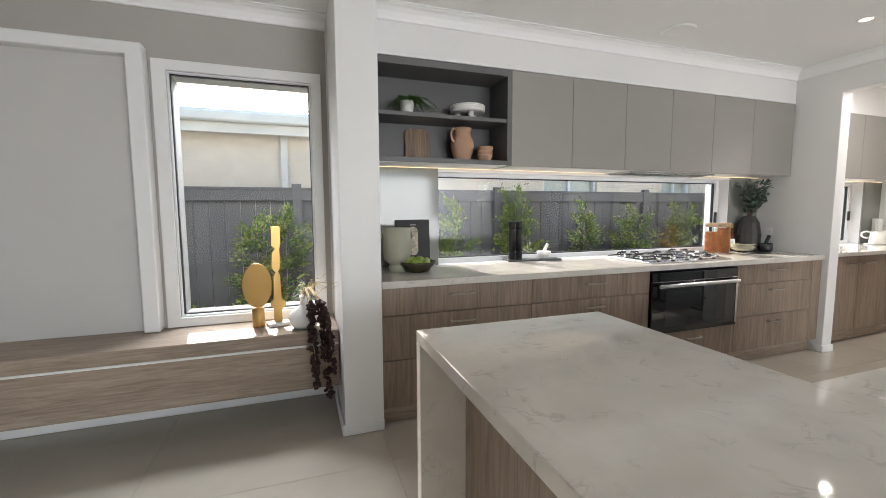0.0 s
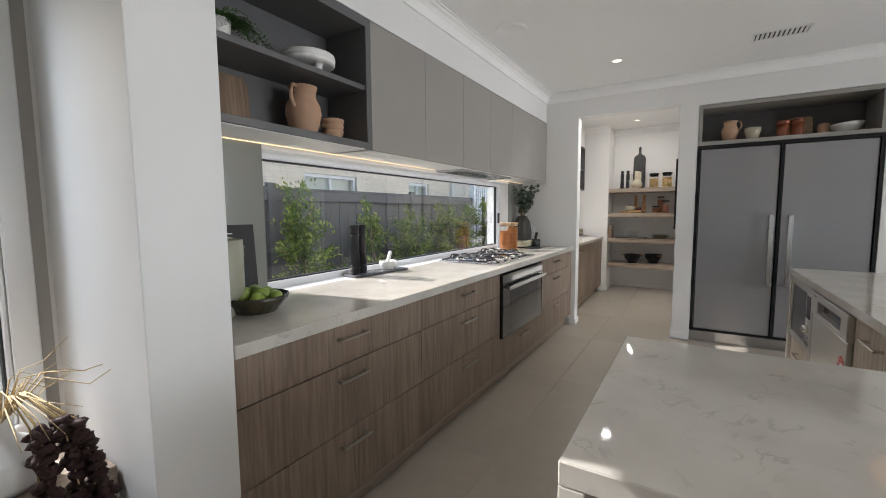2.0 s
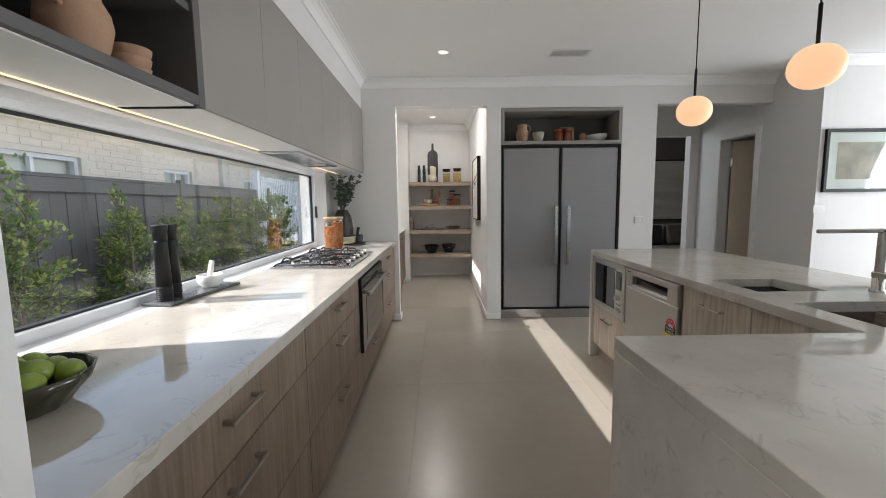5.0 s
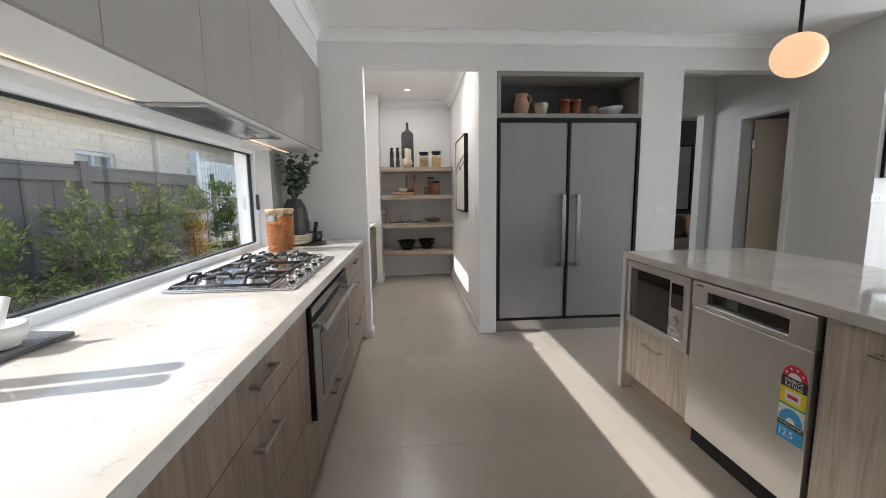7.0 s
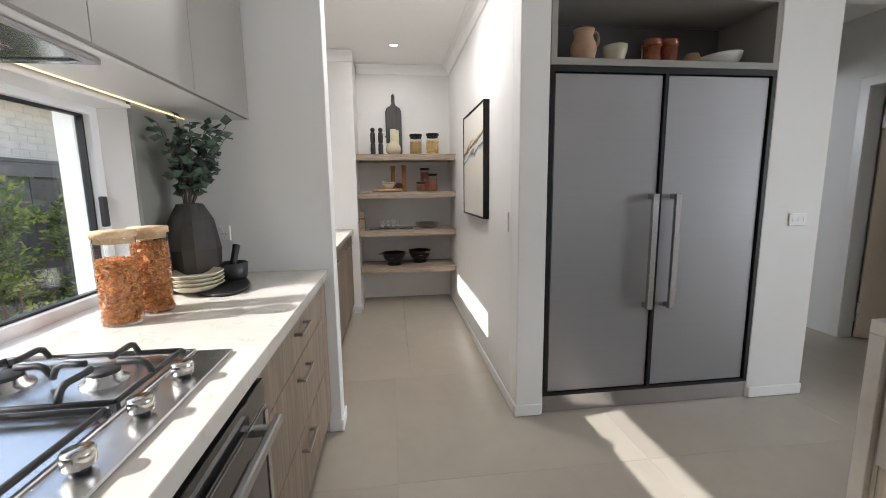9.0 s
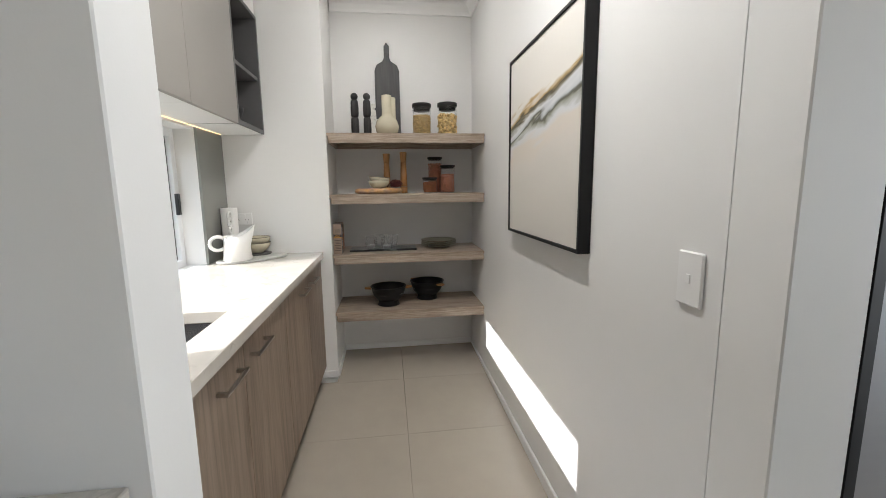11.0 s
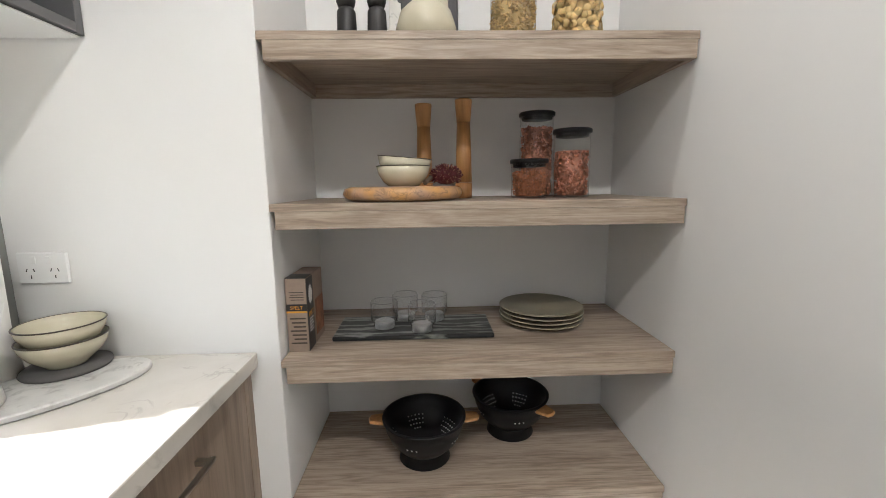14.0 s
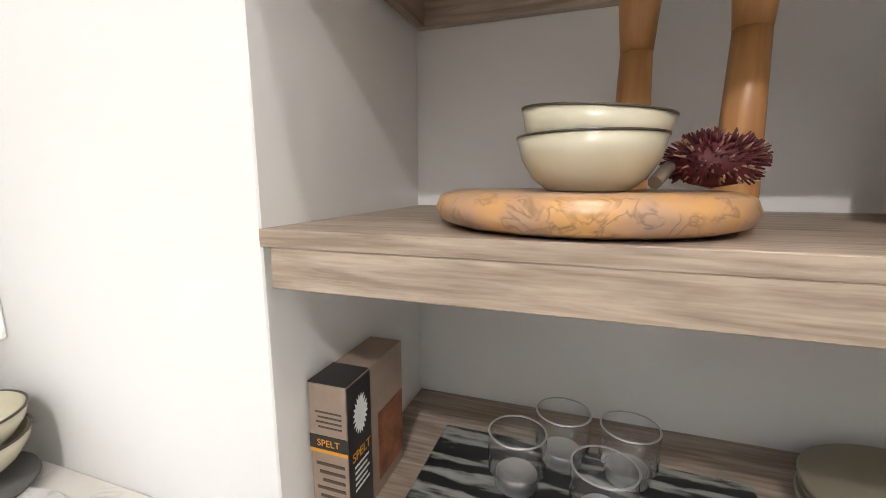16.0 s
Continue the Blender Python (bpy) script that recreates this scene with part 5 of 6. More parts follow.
p_ = part("picture", prism([(0.0 + 0.035 * math.cos(a * math.pi / 12), 0.19 + (0.07 if a <= 12 else -0.07) + 0.035 * math.sin(a * math.pi / 12)) for a in range(25)], -0.0172, -0.016, "xzy"), mat("cover_picture", (0.34, 0.29, 0.22), 0.5, var=0.7, scale=45), o, "oval cover picture")
part("title", box(-0.02, 0.02, -0.0168, -0.016, 0.305, 0.309), M_WHITE, o, "small pale title line")
bw = thing("fruit_bowl", 0.745, 2.68, TOP, "ribbed dark glass bowl of green limes", "bowl")
bm = lathe(bowl_profile(0.13, 0.07, 0.006, 0.62), 64)
for vv in bm.verts:
    a = math.atan2(vv.co.y, vv.co.x)
    f = 1 + 0.018 * math.cos(16 * a)
    vv.co.x *= f
    vv.co.y *= f
part("bowl", bm, mat("smoked_olive_glass", (0.045, 0.04, 0.022), 0.12, var=0.2, coat=0.3), bw)
M_LIME = mat("lime_skin", (0.24, 0.33, 0.05), 0.35, var=0.2, scale=30, bump=0.15, bscale=250)
rnd = random.Random(5)
for k in range(11):
    a, q = k * 2.4, 0.026 * math.sqrt(k) + 0.008
    bm = bmesh.new()
    ball(bm, Vector((0, 0, 0)), 0.032, 0.026, 0.026, Euler((0, rnd.uniform(-0.3, 0.3), rnd.uniform(0, 6))).to_matrix().to_4x4(), 3)
    solid("lime", bm, M_LIME, "whole green lime in the bowl", "lime", 0.745 + q * math.cos(a), 2.68 + q * math.sin(a), TOP + 0.062 + 0.012 * (k < 5), group="limes in the bowl")

canister(3.665, 2.825, TOP, 0.054, 0.285, 0.02, M_BAMBOO, "tall glass jar of orange pasta with a bamboo lid", "twist", 0.20, M_REDPASTA, "orange pasta twists", 3, "jars beside the cooktop")
canister(3.79, 2.795, TOP, 0.054, 0.285, 0.02, M_BAMBOO, "tall glass jar nearly full of orange pasta", "twist", 0.235, M_REDPASTA, "orange pasta twists", 4, "jars beside the cooktop")
tr = solid("oval_tray", prism(oval(0.225, 0.115, 48), 0.001, 0.012, "xyz", 0.004), M_DARKSTONE, "long oval black slate tray", "tray", 4.14, 2.73, TOP, 28)
for k in range(4):
    p_ = solid("side_plate", lathe(plate_profile(0.105, 0.026), 40), M_CREAM, "cream glazed side plate in a small stack", "plate", 4.03, 2.775, TOP + 0.0125 + k * 0.015, 0, "stack on the tray")
m = thing("stone_mortar", 4.225, 2.70, TOP + 0.0125, "black granite mortar with its pestle", "mortar")
part("bowl", lathe([(0, 0.0005), (0.05, 0.0005), (0.056, 0.012), (0.06, 0.07), (0.054, 0.073), (0.046, 0.04), (0, 0.02)], 28), M_DARKSTONE, m)
part("pestle", tube([(-0.02, 0, 0.035), (0.03, -0.01, 0.145)], 0.013, 12, None, 0.016), M_DARKSTONE, m, "black stone pestle")
bt = thing("oil_bottle", 4.02, 2.89, TOP, "dark glass bottle with a gold cap and pale label", "bottle")
part("glass", lathe([(0, 0.0005), (0.032, 0.0005), (0.033, 0.01), (0.033, 0.15), (0.014, 0.19), (0.013, 0.225), (0, 0.225)], 24), mat("amber_glass", (0.05, 0.025, 0.012), 0.08, var=0.1), bt)
part("cap", lathe([(0, 0.2255), (0.016, 0.2255), (0.016, 0.262), (0, 0.263)], 20), M_BRASS, bt, "gold cap")
part("label_band", lathe([(0.0334, 0.05), (0.0336, 0.052), (0.0336, 0.12), (0.0334, 0.122)], 24), M_WHITE, bt, "pale paper label")
v = thing("faceted_vase", 4.17, 2.83, TOP, "dark faceted stoneware vase with eucalyptus stems", "vase")
bm = lathe([(0, 0.0005), (0.075, 0.0005), (0.10, 0.07), (0.105, 0.16), (0.085, 0.28), (0.05, 0.345), (0.044, 0.347), (0.035, 0.30), (0, 0.29)], 14)
for f in bm.faces:
    f.smooth = False
part("body", bm, mat("dark_stoneware", (0.03, 0.026, 0.023), 0.45, var=0.25, scale=20, bump=0.2), v)
rnd = random.Random(11)
M_EUC = mat("eucalyptus_leaf", (0.065, 0.105, 0.075), 0.5, var=0.3, scale=30)
M_BERRY = mat("grey_berries", (0.055, 0.055, 0.06), 0.6, var=0.4, scale=60)
eu = thing("eucalyptus_stems", 4.17, 2.83, TOP + 0.292, "grey-green eucalyptus stems with dark berries in the vase", "foliage")
st, lf, br = bmesh.new(), bmesh.new(), bmesh.new()
for k in range(44):
    a = rnd.uniform(0, 6.28)
    L = rnd.uniform(0.17, 0.44)
    sp_ = rnd.uniform(0.3, 0.95) * (0.55 if math.sin(a) > 0.2 else 1.0)
    tip = Vector((math.cos(a) * L * sp_ * 0.60, math.sin(a) * L * sp_ * 0.5 - 0.03, 0.04 + L * (0.92 - 0.22 * sp_)))
    midp = tip * 0.5 + Vector((0, 0, 0.05))
    pts = [Vector((0.012 * math.cos(a), 0.012 * math.sin(a), 0.0)), Vector((0.02 * math.cos(a), 0.02 * math.sin(a), 0.06)), midp, tip]
    tube(pts, 0.0022, 5, st, 0.0012)
    berry = k % 3 == 0
    for j in range(12 if not berry else 16):
        f = 0.25 + 0.75 * j / 11 if not berry else rnd.uniform(0.3, 0.85)
        f = min(f, 1.0)
        p = pts[1].lerp(midp, f * 2) if f < 0.5 else midp.lerp(tip, f * 2 - 1)
        d = Vector((rnd.gauss(0, 1), rnd.gauss(0, 1), rnd.gauss(0.35, 0.5)))
        if berry:
            ball(br, p + d.normalized() * rnd.uniform(0.005, 0.03), 0.006, 0.006, 0.006)
        else:
            leaf(lf, p, d, rnd.uniform(0.036, 0.058), 0.85, rnd.uniform(-0.8, 0.8))
tagged(part("stems", st, M_BARK, eu, "thin brown stems"), "thin brown stems", kind="stuff")
part("leaves", lf, M_EUC, eu, "round grey-green leaves")
tagged(part("berries", br, M_BERRY, eu, "dark grey berries"), "dark grey berries", kind="stuff")


def outlet(x, y, z, w, h, rz, label, switches=2, sockets=2):
    """A plate whose face looks along -y before it is turned by rz."""
    o = thing("power_point" if sockets else "light_switch", x, y, z, label, "power point" if sockets else "light switch", rz=rz)
    part("plate", box(-w / 2, w / 2, -0.009, -0.0005, -h / 2, h / 2, 0.003), M_TRIM, o, "white plastic plate")
    for k in range(switches):
        xx = (k - (switches - 1) / 2) * 0.034
        part("rocker", box(xx - 0.006, xx + 0.006, -0.012, -0.0092, (0.012 if sockets else -0.01), (0.028 if sockets else 0.01), 0.001), M_TRIM, o)
    for k in range(sockets):
        xx = (k - (sockets - 1) / 2) * 0.055
        for dx, dz, t in ((-0.008, 0.002, 0.4), (0.008, 0.002, -0.4), (0, -0.014, 0)):
            q = part("slot", box(-0.001, 0.001, -0.0096, -0.0091, -0.004, 0.004), M_INK, o, "", (xx + dx, 0, dz - 0.006))
            q.rotation_euler = (0, t, 0)
    return o


outlet(EX, 2.83, 1.082, 0.115, 0.072, -90, "white double power point on the wall")
outlet(6.54, 2.855, 1.108, 0.115, 0.074, -90, "white double power point above the pantry bench")
outlet(4.64, SY, 1.088, 0.072, 0.115, 180, "white light switch on the pantry wall", 1, 0)
outlet(EX, -0.325, 1.08, 0.115, 0.072, -90, "white light switch plate beside the fridges", 3, 0)
outlet(3.85, -1.74, 1.18, 0.115, 0.072, -90, "white switch plate on the wall", 2, 0)

# ---- open shelf things ----
S_LO, S_HI = UZ0 + 0.0345, UZ0 + 0.3255
pt = thing("fern_pot", 0.72, 2.80, S_HI, "small white pot with a trailing green fern", "pot plant")
part("pot", lathe([(0, 0.0005), (0.038, 0.0005), (0.05, 0.10), (0.046, 0.10), (0.04, 0.02), (0, 0.02)], 24), M_CERAMIC, pt, "white pot")
bm = bmesh.new()
rnd = random.Random(21)
for k in range(64):
    a = rnd.uniform(0, 6.28) if k % 3 else rnd.uniform(-0.9, 0.35)
    out = max(0.0, math.cos(a))
    L = rnd.uniform(0.08, 0.17) + 0.13 * out * rnd.random()
    lift, droop = rnd.uniform(0.01, 0.06), rnd.uniform(0.5, 1.0)
    pts = []
    for j in range(7):
        f = j / 6
        pts.append(Vector((math.cos(a) * L * f + 0.01 * math.sin(f * 7 + k), math.sin(a) * L * f * (0.5 if math.sin(a) > 0 else 0.85), 0.095 + lift * math.sin(f * 3.0) - 0.13 * f * f * droop * (1 if math.sin(a) < -0.3 else 0.55))))
    for j in range(1, 7):
        for s in range(3):
            p = pts[j - 1].lerp(pts[j], s / 3)
            for sg in (-1, 1):
                d = (pts[j] - pts[j - 1]).normalized() + Vector((-math.sin(a) * sg, math.cos(a) * sg, rnd.uniform(-0.3, 0.5))) * 1.1
                leaf(bm, p, d, rnd.uniform(0.022, 0.034) * (1.15 - j / 8), 0.36)
part("fronds", bm, mat("fern_green", (0.06, 0.13, 0.03), 0.5, var=0.35, scale=20), pt, "feathery green fronds")
ck2 = thing("cake_stand", 1.165, 2.80, S_HI, "thick ribbed white dish on three round legs", "cake stand")
part("dish", lathe([(0, 0.05), (0.11, 0.05), (0.122, 0.056), (0.126, 0.064), (0.122, 0.069), (0.126, 0.075), (0.128, 0.081), (0.123, 0.086), (0.126, 0.092), (0.124, 0.099), (0.115, 0.103), (0.10, 0.096), (0, 0.095)], 48), M_CERAMIC, ck2, "thick ribbed white dish")
for k in range(3):
    a = k * 2.094 + 0.5
    part("leg", lathe([(0, 0.0005), (0.017, 0.0005), (0.021, 0.0495), (0, 0.0495)], 16), M_CERAMIC, ck2, "", (0.07 * math.cos(a), 0.07 * math.sin(a), 0))
bd = solid("chopping_board", prism([(-0.085, 0.0), (0.085, 0.0), (0.095, 0.04), (0.09, 0.13), (0.095, 0.19), (0.075, 0.235), (-0.07, 0.235), (-0.095, 0.2), (-0.09, 0.1), (-0.095, 0.03)], -0.009, 0.009, "xzy", 0.003), wood("walnut_board", (0.15, 0.095, 0.06), (0.28, 0.19, 0.12), 2), "brown timber chopping board leaning in the open shelf", "chopping board", 0.82, 2.895, S_LO + 0.001)
bd.matrix_basis = pose(0.82, 2.895, S_LO + 0.001, -7, 0, 0)


def jug(x, y, z, rz, s, material, label, category="jug"):
    j = thing("jug", x, y, z, label, category, rz=rz)
    part("body", lathe([(r * s, h * s) for r, h in ((0, 0.0005), (0.05, 0.0005), (0.055, 0.008), (0.073, 0.06), (0.084, 0.11), (0.079, 0.145), (0.062, 0.178), (0.058, 0.20), (0.068, 0.235), (0.064, 0.235), (0.053, 0.20), (0.056, 0.175), (0, 0.12))], 36), material, j)
    part("handle", tube([Vector(p) * s for p in ((-0.062, 0, 0.225), (-0.082, 0, 0.226), (-0.097, 0, 0.215), (-0.104, 0, 0.19), (-0.101, 0, 0.165), (-0.092, 0, 0.145), (-0.078, 0, 0.13))], 0.009 * s, 10), material, j, "looped handle")
    return j


jug(1.125, 2.80, S_LO, 20, 1.0, M_TERRA, "matt terracotta jug with a looped handle")
for k in range(3):
    solid("terracotta_bowl", lathe(bowl_profile(0.056 + 0.002 * k, 0.055, 0.005, 0.6), 32), M_TERRA, "small terracotta bowl in a stack", "bowl", 1.30, 2.79, S_LO + 0.0005 + k * 0.028, 0, "stacked terracotta bowls")

# ---- niche above the fridges ----
NZ = 1.895 + 0.0345
jug(4.62, 0.92, NZ, 90, 0.85, M_TERRA, "pale terracotta jug in the niche")
solid("cream_cup_bowl", lathe(bowl_profile(0.066, 0.115, 0.005, 0.6), 32), M_CREAM, "deep cream ceramic bowl", "bowl", 4.60, 0.745, NZ)
M_AMBER = mat("terracotta_jar_glass", (0.24, 0.07, 0.035), 0.12, var=0.3, scale=60, coat=0.3)
for y in (0.525, 0.425):
    j = thing("amber_jar", 4.60, y, NZ, "red-brown jar with a lid", "jar", "jars in the niche")
    part("body", lathe([(0, 0.0005), (0.045, 0.0005), (0.047, 0.01), (0.047, 0.115), (0, 0.115)], 28), M_AMBER, j)
    part("lid", lathe([(0, 0.1155), (0.049, 0.1155), (0.049, 0.15), (0.045, 0.155), (0, 0.155)], 28), M_AMBER, j, "red-brown lid")
bd = solid("pale_board", prism([(-0.085, 0.0), (0.085, 0.0), (0.085, 0.19), (0.07, 0.21), (-0.07, 0.21), (-0.085, 0.19)], -0.008, 0.008, "yzx", 0.003), M_BAMBOO, "pale timber board leaning at the back of the niche", "chopping board", 4.79, 0.37, NZ + 0.001)
bd.matrix_basis = pose(4.79, 0.37, NZ + 0.001, 0, 8, 0)
solid("knotted_ornament", lathe([(0, 0.0005), (0.03, 0.0005), (0.045, 0.025), (0.04, 0.055), (0.048, 0.075), (0.035, 0.105), (0, 0.115)], 24), M_TERRA, "small round timber ornament", "ornament", 4.66, 0.235, NZ)
bm = lathe(bowl_profile(0.112, 0.085, 0.006, 0.5), 40)
for vv in bm.verts:
    if vv.co.z > 0.05:
        vv.co.z += 0.16 * -vv.co.y * (vv.co.z - 0.05) / 0.035 * 0.5
solid("tilted_bowl", bm, M_CERAMIC, "wide white bowl with a sloping rim", "bowl", 4.61, 0.10, NZ)

# ---- pantry bench things ----
tr = solid("terrazzo_board", prism(oval(0.205, 0.10, 48), 0.001, 0.014, "xyz", 0.003), stone_mat("terrazzo", (0.62, 0.61, 0.58), (0.52, 0.51, 0.49), (0.2, 0.19, 0.18), 0.4, 14.0, 0.09), "long oval white terrazzo serving board", "board", 6.335, 2.745, TOP, -45)
j = thing("white_jug", 6.25, 2.80, TOP + 0.0145, "white ceramic jug with a tall pouring lip", "jug", rz=-62)
bm = lathe([(0, 0.0005), (0.07, 0.0005), (0.075, 0.006), (0.068, 0.07), (0.063, 0.135), (0.059, 0.135), (0.06, 0.07), (0.064, 0.014), (0, 0.012)], 40)
for vv in bm.verts:
    if vv.co.z > 0.1 and vv.co.x > 0:
        f = vv.co.x / 0.063
        vv.co.z += 0.055 * f * f
        vv.co.x += 0.035 * f * f
part("body", bm, M_CERAMIC, j)
part("handle", tube([(-0.092 + 0.040 * math.cos(radians(42 + k * 276 / 22)), 0, 0.098 + 0.037 * math.sin(radians(42 + k * 276 / 22))) for k in range(23)], 0.0095, 12), M_CERAMIC, j, "looped handle")
v = thing("looped_vase", 6.41, 2.885, TOP, "tall white vase with a column of small loops", "vase")
part("body", lathe([(0, 0.0005), (0.05, 0.0005), (0.052, 0.01), (0.043, 0.10), (0.045, 0.295), (0.041, 0.295), (0.039, 0.11), (0, 0.1)], 32), M_CERAMIC, v)
for k in range(4):
    z = 0.125 + k * 0.043
    ring = [(-0.052 + 0.0205 * math.cos(2 * math.pi * i / 18), -0.018, z + 0.0195 * math.sin(2 * math.pi * i / 18)) for i in range(19)]
    part("loop", tube(ring, 0.0078, 10), M_CERAMIC, v, "small ceramic loop")
solid("round_mat", lathe([(0, 0.0005), (0.078, 0.0005), (0.08, 0.004), (0.078, 0.009), (0, 0.009)], 36), mat("grey_felt", (0.10, 0.095, 0.09), 0.9, var=0.1, scale=40), "dark grey round mat", "mat", 6.445, 2.755, TOP + 0.0145)
for k in range(2):
    b = thing("cream_bowl", 6.445, 2.755, TOP + 0.0242 + k * 0.032, "cream glazed bowl with a thin dark rim", "bowl", "bowls on the pantry bench")
    part("body", lathe(bowl_profile(0.078, 0.062, 0.004, 0.45), 40), M_CREAM, b)
    part("rim", lathe([(0.0755, 0.0605), (0.0785, 0.0605), (0.0785, 0.063), (0.0755, 0.063), (0.0755, 0.0605)], 40), M_RIM, b, "dark rim line")
solid("white_beaker", lathe(bowl_profile(0.05, 0.10, 0.004, 0.7), 28), M_CERAMIC, "white ceramic beaker on the open shelf", "beaker", 6.28, 2.80, UZ0 + 0.3205)
solid("black_serving_bowl", lathe(bowl_profile(0.075, 0.085, 0.005, 0.5), 32), M_BLACK, "black bowl in the open pantry unit", "bowl", 6.27, 2.79, UZ0 + 0.0225)

# ---- pantry shelf things ----
z1, z2, z3, z4 = [z + 0.0005 for z in SHZ]
M_EBONY = wood("ebony_stained", (0.010, 0.010, 0.010), (0.035, 0.033, 0.031), 2, 0.5, 0.6)
for y in (2.165, 2.085):
    m = thing("carved_mill", 6.74, y, z1, "black carved timber mill with a ball top", "pepper mill", "black mills")
    for nm, a, b_ in (("lower", 0.001, 0.125), ("upper", 0.127, 0.235)):
        bm = lathe([(0, a), (0.021, a), (0.025, a + 0.012), (0.026, (a + b_) / 2), (0.024, b_ - 0.01), (0.018, b_), (0, b_)], 36)
        for vv in bm.verts:
            f = 1 - 0.07 * (round(math.atan2(vv.co.y, vv.co.x) / 6.2832 * 36) % 2)
            vv.co.x *= f
            vv.co.y *= f
        part(nm + "_body", bm, M_EBONY, m, "fluted black timber")
    bm = bmesh.new()
    ball(bm, Vector((0, 0, 0.257)), 0.0235, 0.0235, 0.0235, None, 3)
    part("top", bm, M_EBONY, m, "ball top")
tz = solid("speckled_board", prism([(-0.06, 0.0), (0.06, 0.0), (0.06, 0.235), (0.05, 0.245), (-0.05, 0.245), (-0.06, 0.235)], -0.007, 0.007, "yzx", 0.002), stone_mat("speckled_stone", (0.66, 0.64, 0.58), (0.6, 0.58, 0.53), (0.12, 0.11, 0.1), 0.4, 22.0, 0.12), "speckled cream stone board leaning at the wall", "board", 6.80, 2.005, z1)
tz.matrix_basis = pose(6.86, 2.005, z1 + 0.001, 0, 9, 0)
part("hole", tube([(-0.0085, 0.025, 0.205), (0.0085, 0.025, 0.205)], 0.009, 16), M_INK, tz, "dark drilled hole")
pb = solid("paddle_board", prism([(-0.085, 0.0), (0.085, 0.0), (0.085, 0.47), (0.07, 0.51), (0.03, 0.535), (0.018, 0.56), (0.018, 0.64), (0.0, 0.665), (-0.018, 0.64), (-0.018, 0.56), (-0.03, 0.535), (-0.07, 0.51), (-0.085, 0.47)], -0.009, 0.009, "yzx", 0.003), M_EBONY, "tall black paddle board leaning at the wall", "chopping board", 6.9, 1.945, z1)
pb.matrix_basis = pose(6.868, 1.945, z1 + 0.001, 0, 6.5, 0)
v = thing("double_neck_vase", 6.72, 1.955, z1, "matt cream round vase with a two-part neck", "vase")
part("body", lathe([(0, 0.0005), (0.045, 0.0005), (0.072, 0.03), (0.079, 0.065), (0.066, 0.105), (0.036, 0.132), (0.033, 0.145), (0.033, 0.262), (0.029, 0.262), (0.029, 0.14), (0, 0.12)], 40), M_CREAM, v)
part("second_neck", lathe([(0.026, 0.10), (0.024, 0.13), (0.024, 0.25), (0.021, 0.25), (0.02, 0.13)], 28), M_CREAM, v, "slimmer side neck", (0.012, -0.035, 0))
canister(6.74, 1.722, z1, 0.061, 0.215, 0.024, M_BLACK, "glass jar of twisted pasta with a black lid", "twist", 0.14, M_PASTA, "pale pasta twists", 31, "pasta jars")
canister(6.74, 1.548, z1, 0.063, 0.222, 0.024, M_BLACK, "glass jar of pasta shells with a black lid", "shell", 0.145, M_PASTA, "pale pasta shells", 32, "pasta jars")


def marble_disc():
    m = stone_mat("amber_marble", (0.56, 0.31, 0.115), (0.40, 0.26, 0.18), (0.05, 0.03, 0.025), 0.3, 19.0, 0.045, 0.40)
    d = solid("marble_platter", lathe([(0, 0.0005), (0.135, 0.0005), (0.152, 0.006), (0.159, 0.018), (0.154, 0.031), (0.14, 0.036), (0, 0.036)], 56), m, "thick round orange-veined marble platter", "platter", 6.685, 2.025, z2)
    return d


marble_disc()
for k, tilt in ((0, 0), (1, 5)):
    b = thing("glazed_bowl", 6.635, 2.02, z2 + 0.0365 + k * 0.022, "glossy pale olive bowl with a dark rim, stacked", "bowl", "bowls on the platter")
    b.matrix_basis = b.matrix_basis @ pose(0, 0, 0, tilt, -tilt * 0.5, 0)
    part("body", lathe([(0, 0.0005), (0.038, 0.0005), (0.052, 0.012), (0.063, 0.03), (0.068, 0.05), (0.065, 0.05), (0.059, 0.03), (0.047, 0.015), (0, 0.008)], 44), M_CREAM, b)
    part("rim", lathe([(0.0645, 0.0495), (0.0687, 0.0495), (0.0687, 0.0515), (0.0645, 0.0515), (0.0645, 0.0495)], 44), M_RIM, b, "dark rim line")
fl = thing("dried_banksia", 6.645, 1.92, z2 + 0.0365, "dark red spiky dried banksia flower", "dried flower")
bm, bs = bmesh.new(), bmesh.new()
rnd = random.Random(8)
ball(bm, Vector((0.015, -0.01, 0.026)), 0.028, 0.038, 0.023, None, 2)
for k in range(620):
    d = Vector((rnd.gauss(0, 1), rnd.gauss(0, 1), rnd.gauss(0, 1))).normalized()
    if d.z < -0.75:
        continue
    q = Vector((0.015 + d.x * 0.024, -0.01 + d.y * 0.034, 0.028 + d.z * 0.019))
    tube([q, q + Vector((d.x, d.y, d.z)) * rnd.uniform(0.007, 0.012)], 0.0014, 3, bs if k % 4 == 0 else bm, 0.0009)
part("head", bm, mat("dark_red_bristle", (0.10, 0.012, 0.018), 0.6, var=0.5, scale=80), fl)
part("bristle_tip", bs, mat("straw_bristle", (0.42, 0.24, 0.15), 0.6, var=0.3), fl, "pale bristle tips")
part("stem", tube([(-0.005, 0.03, 0.022), (-0.035, 0.045, 0.008)], 0.006, 8), M_BARK, fl, "short cut stem")
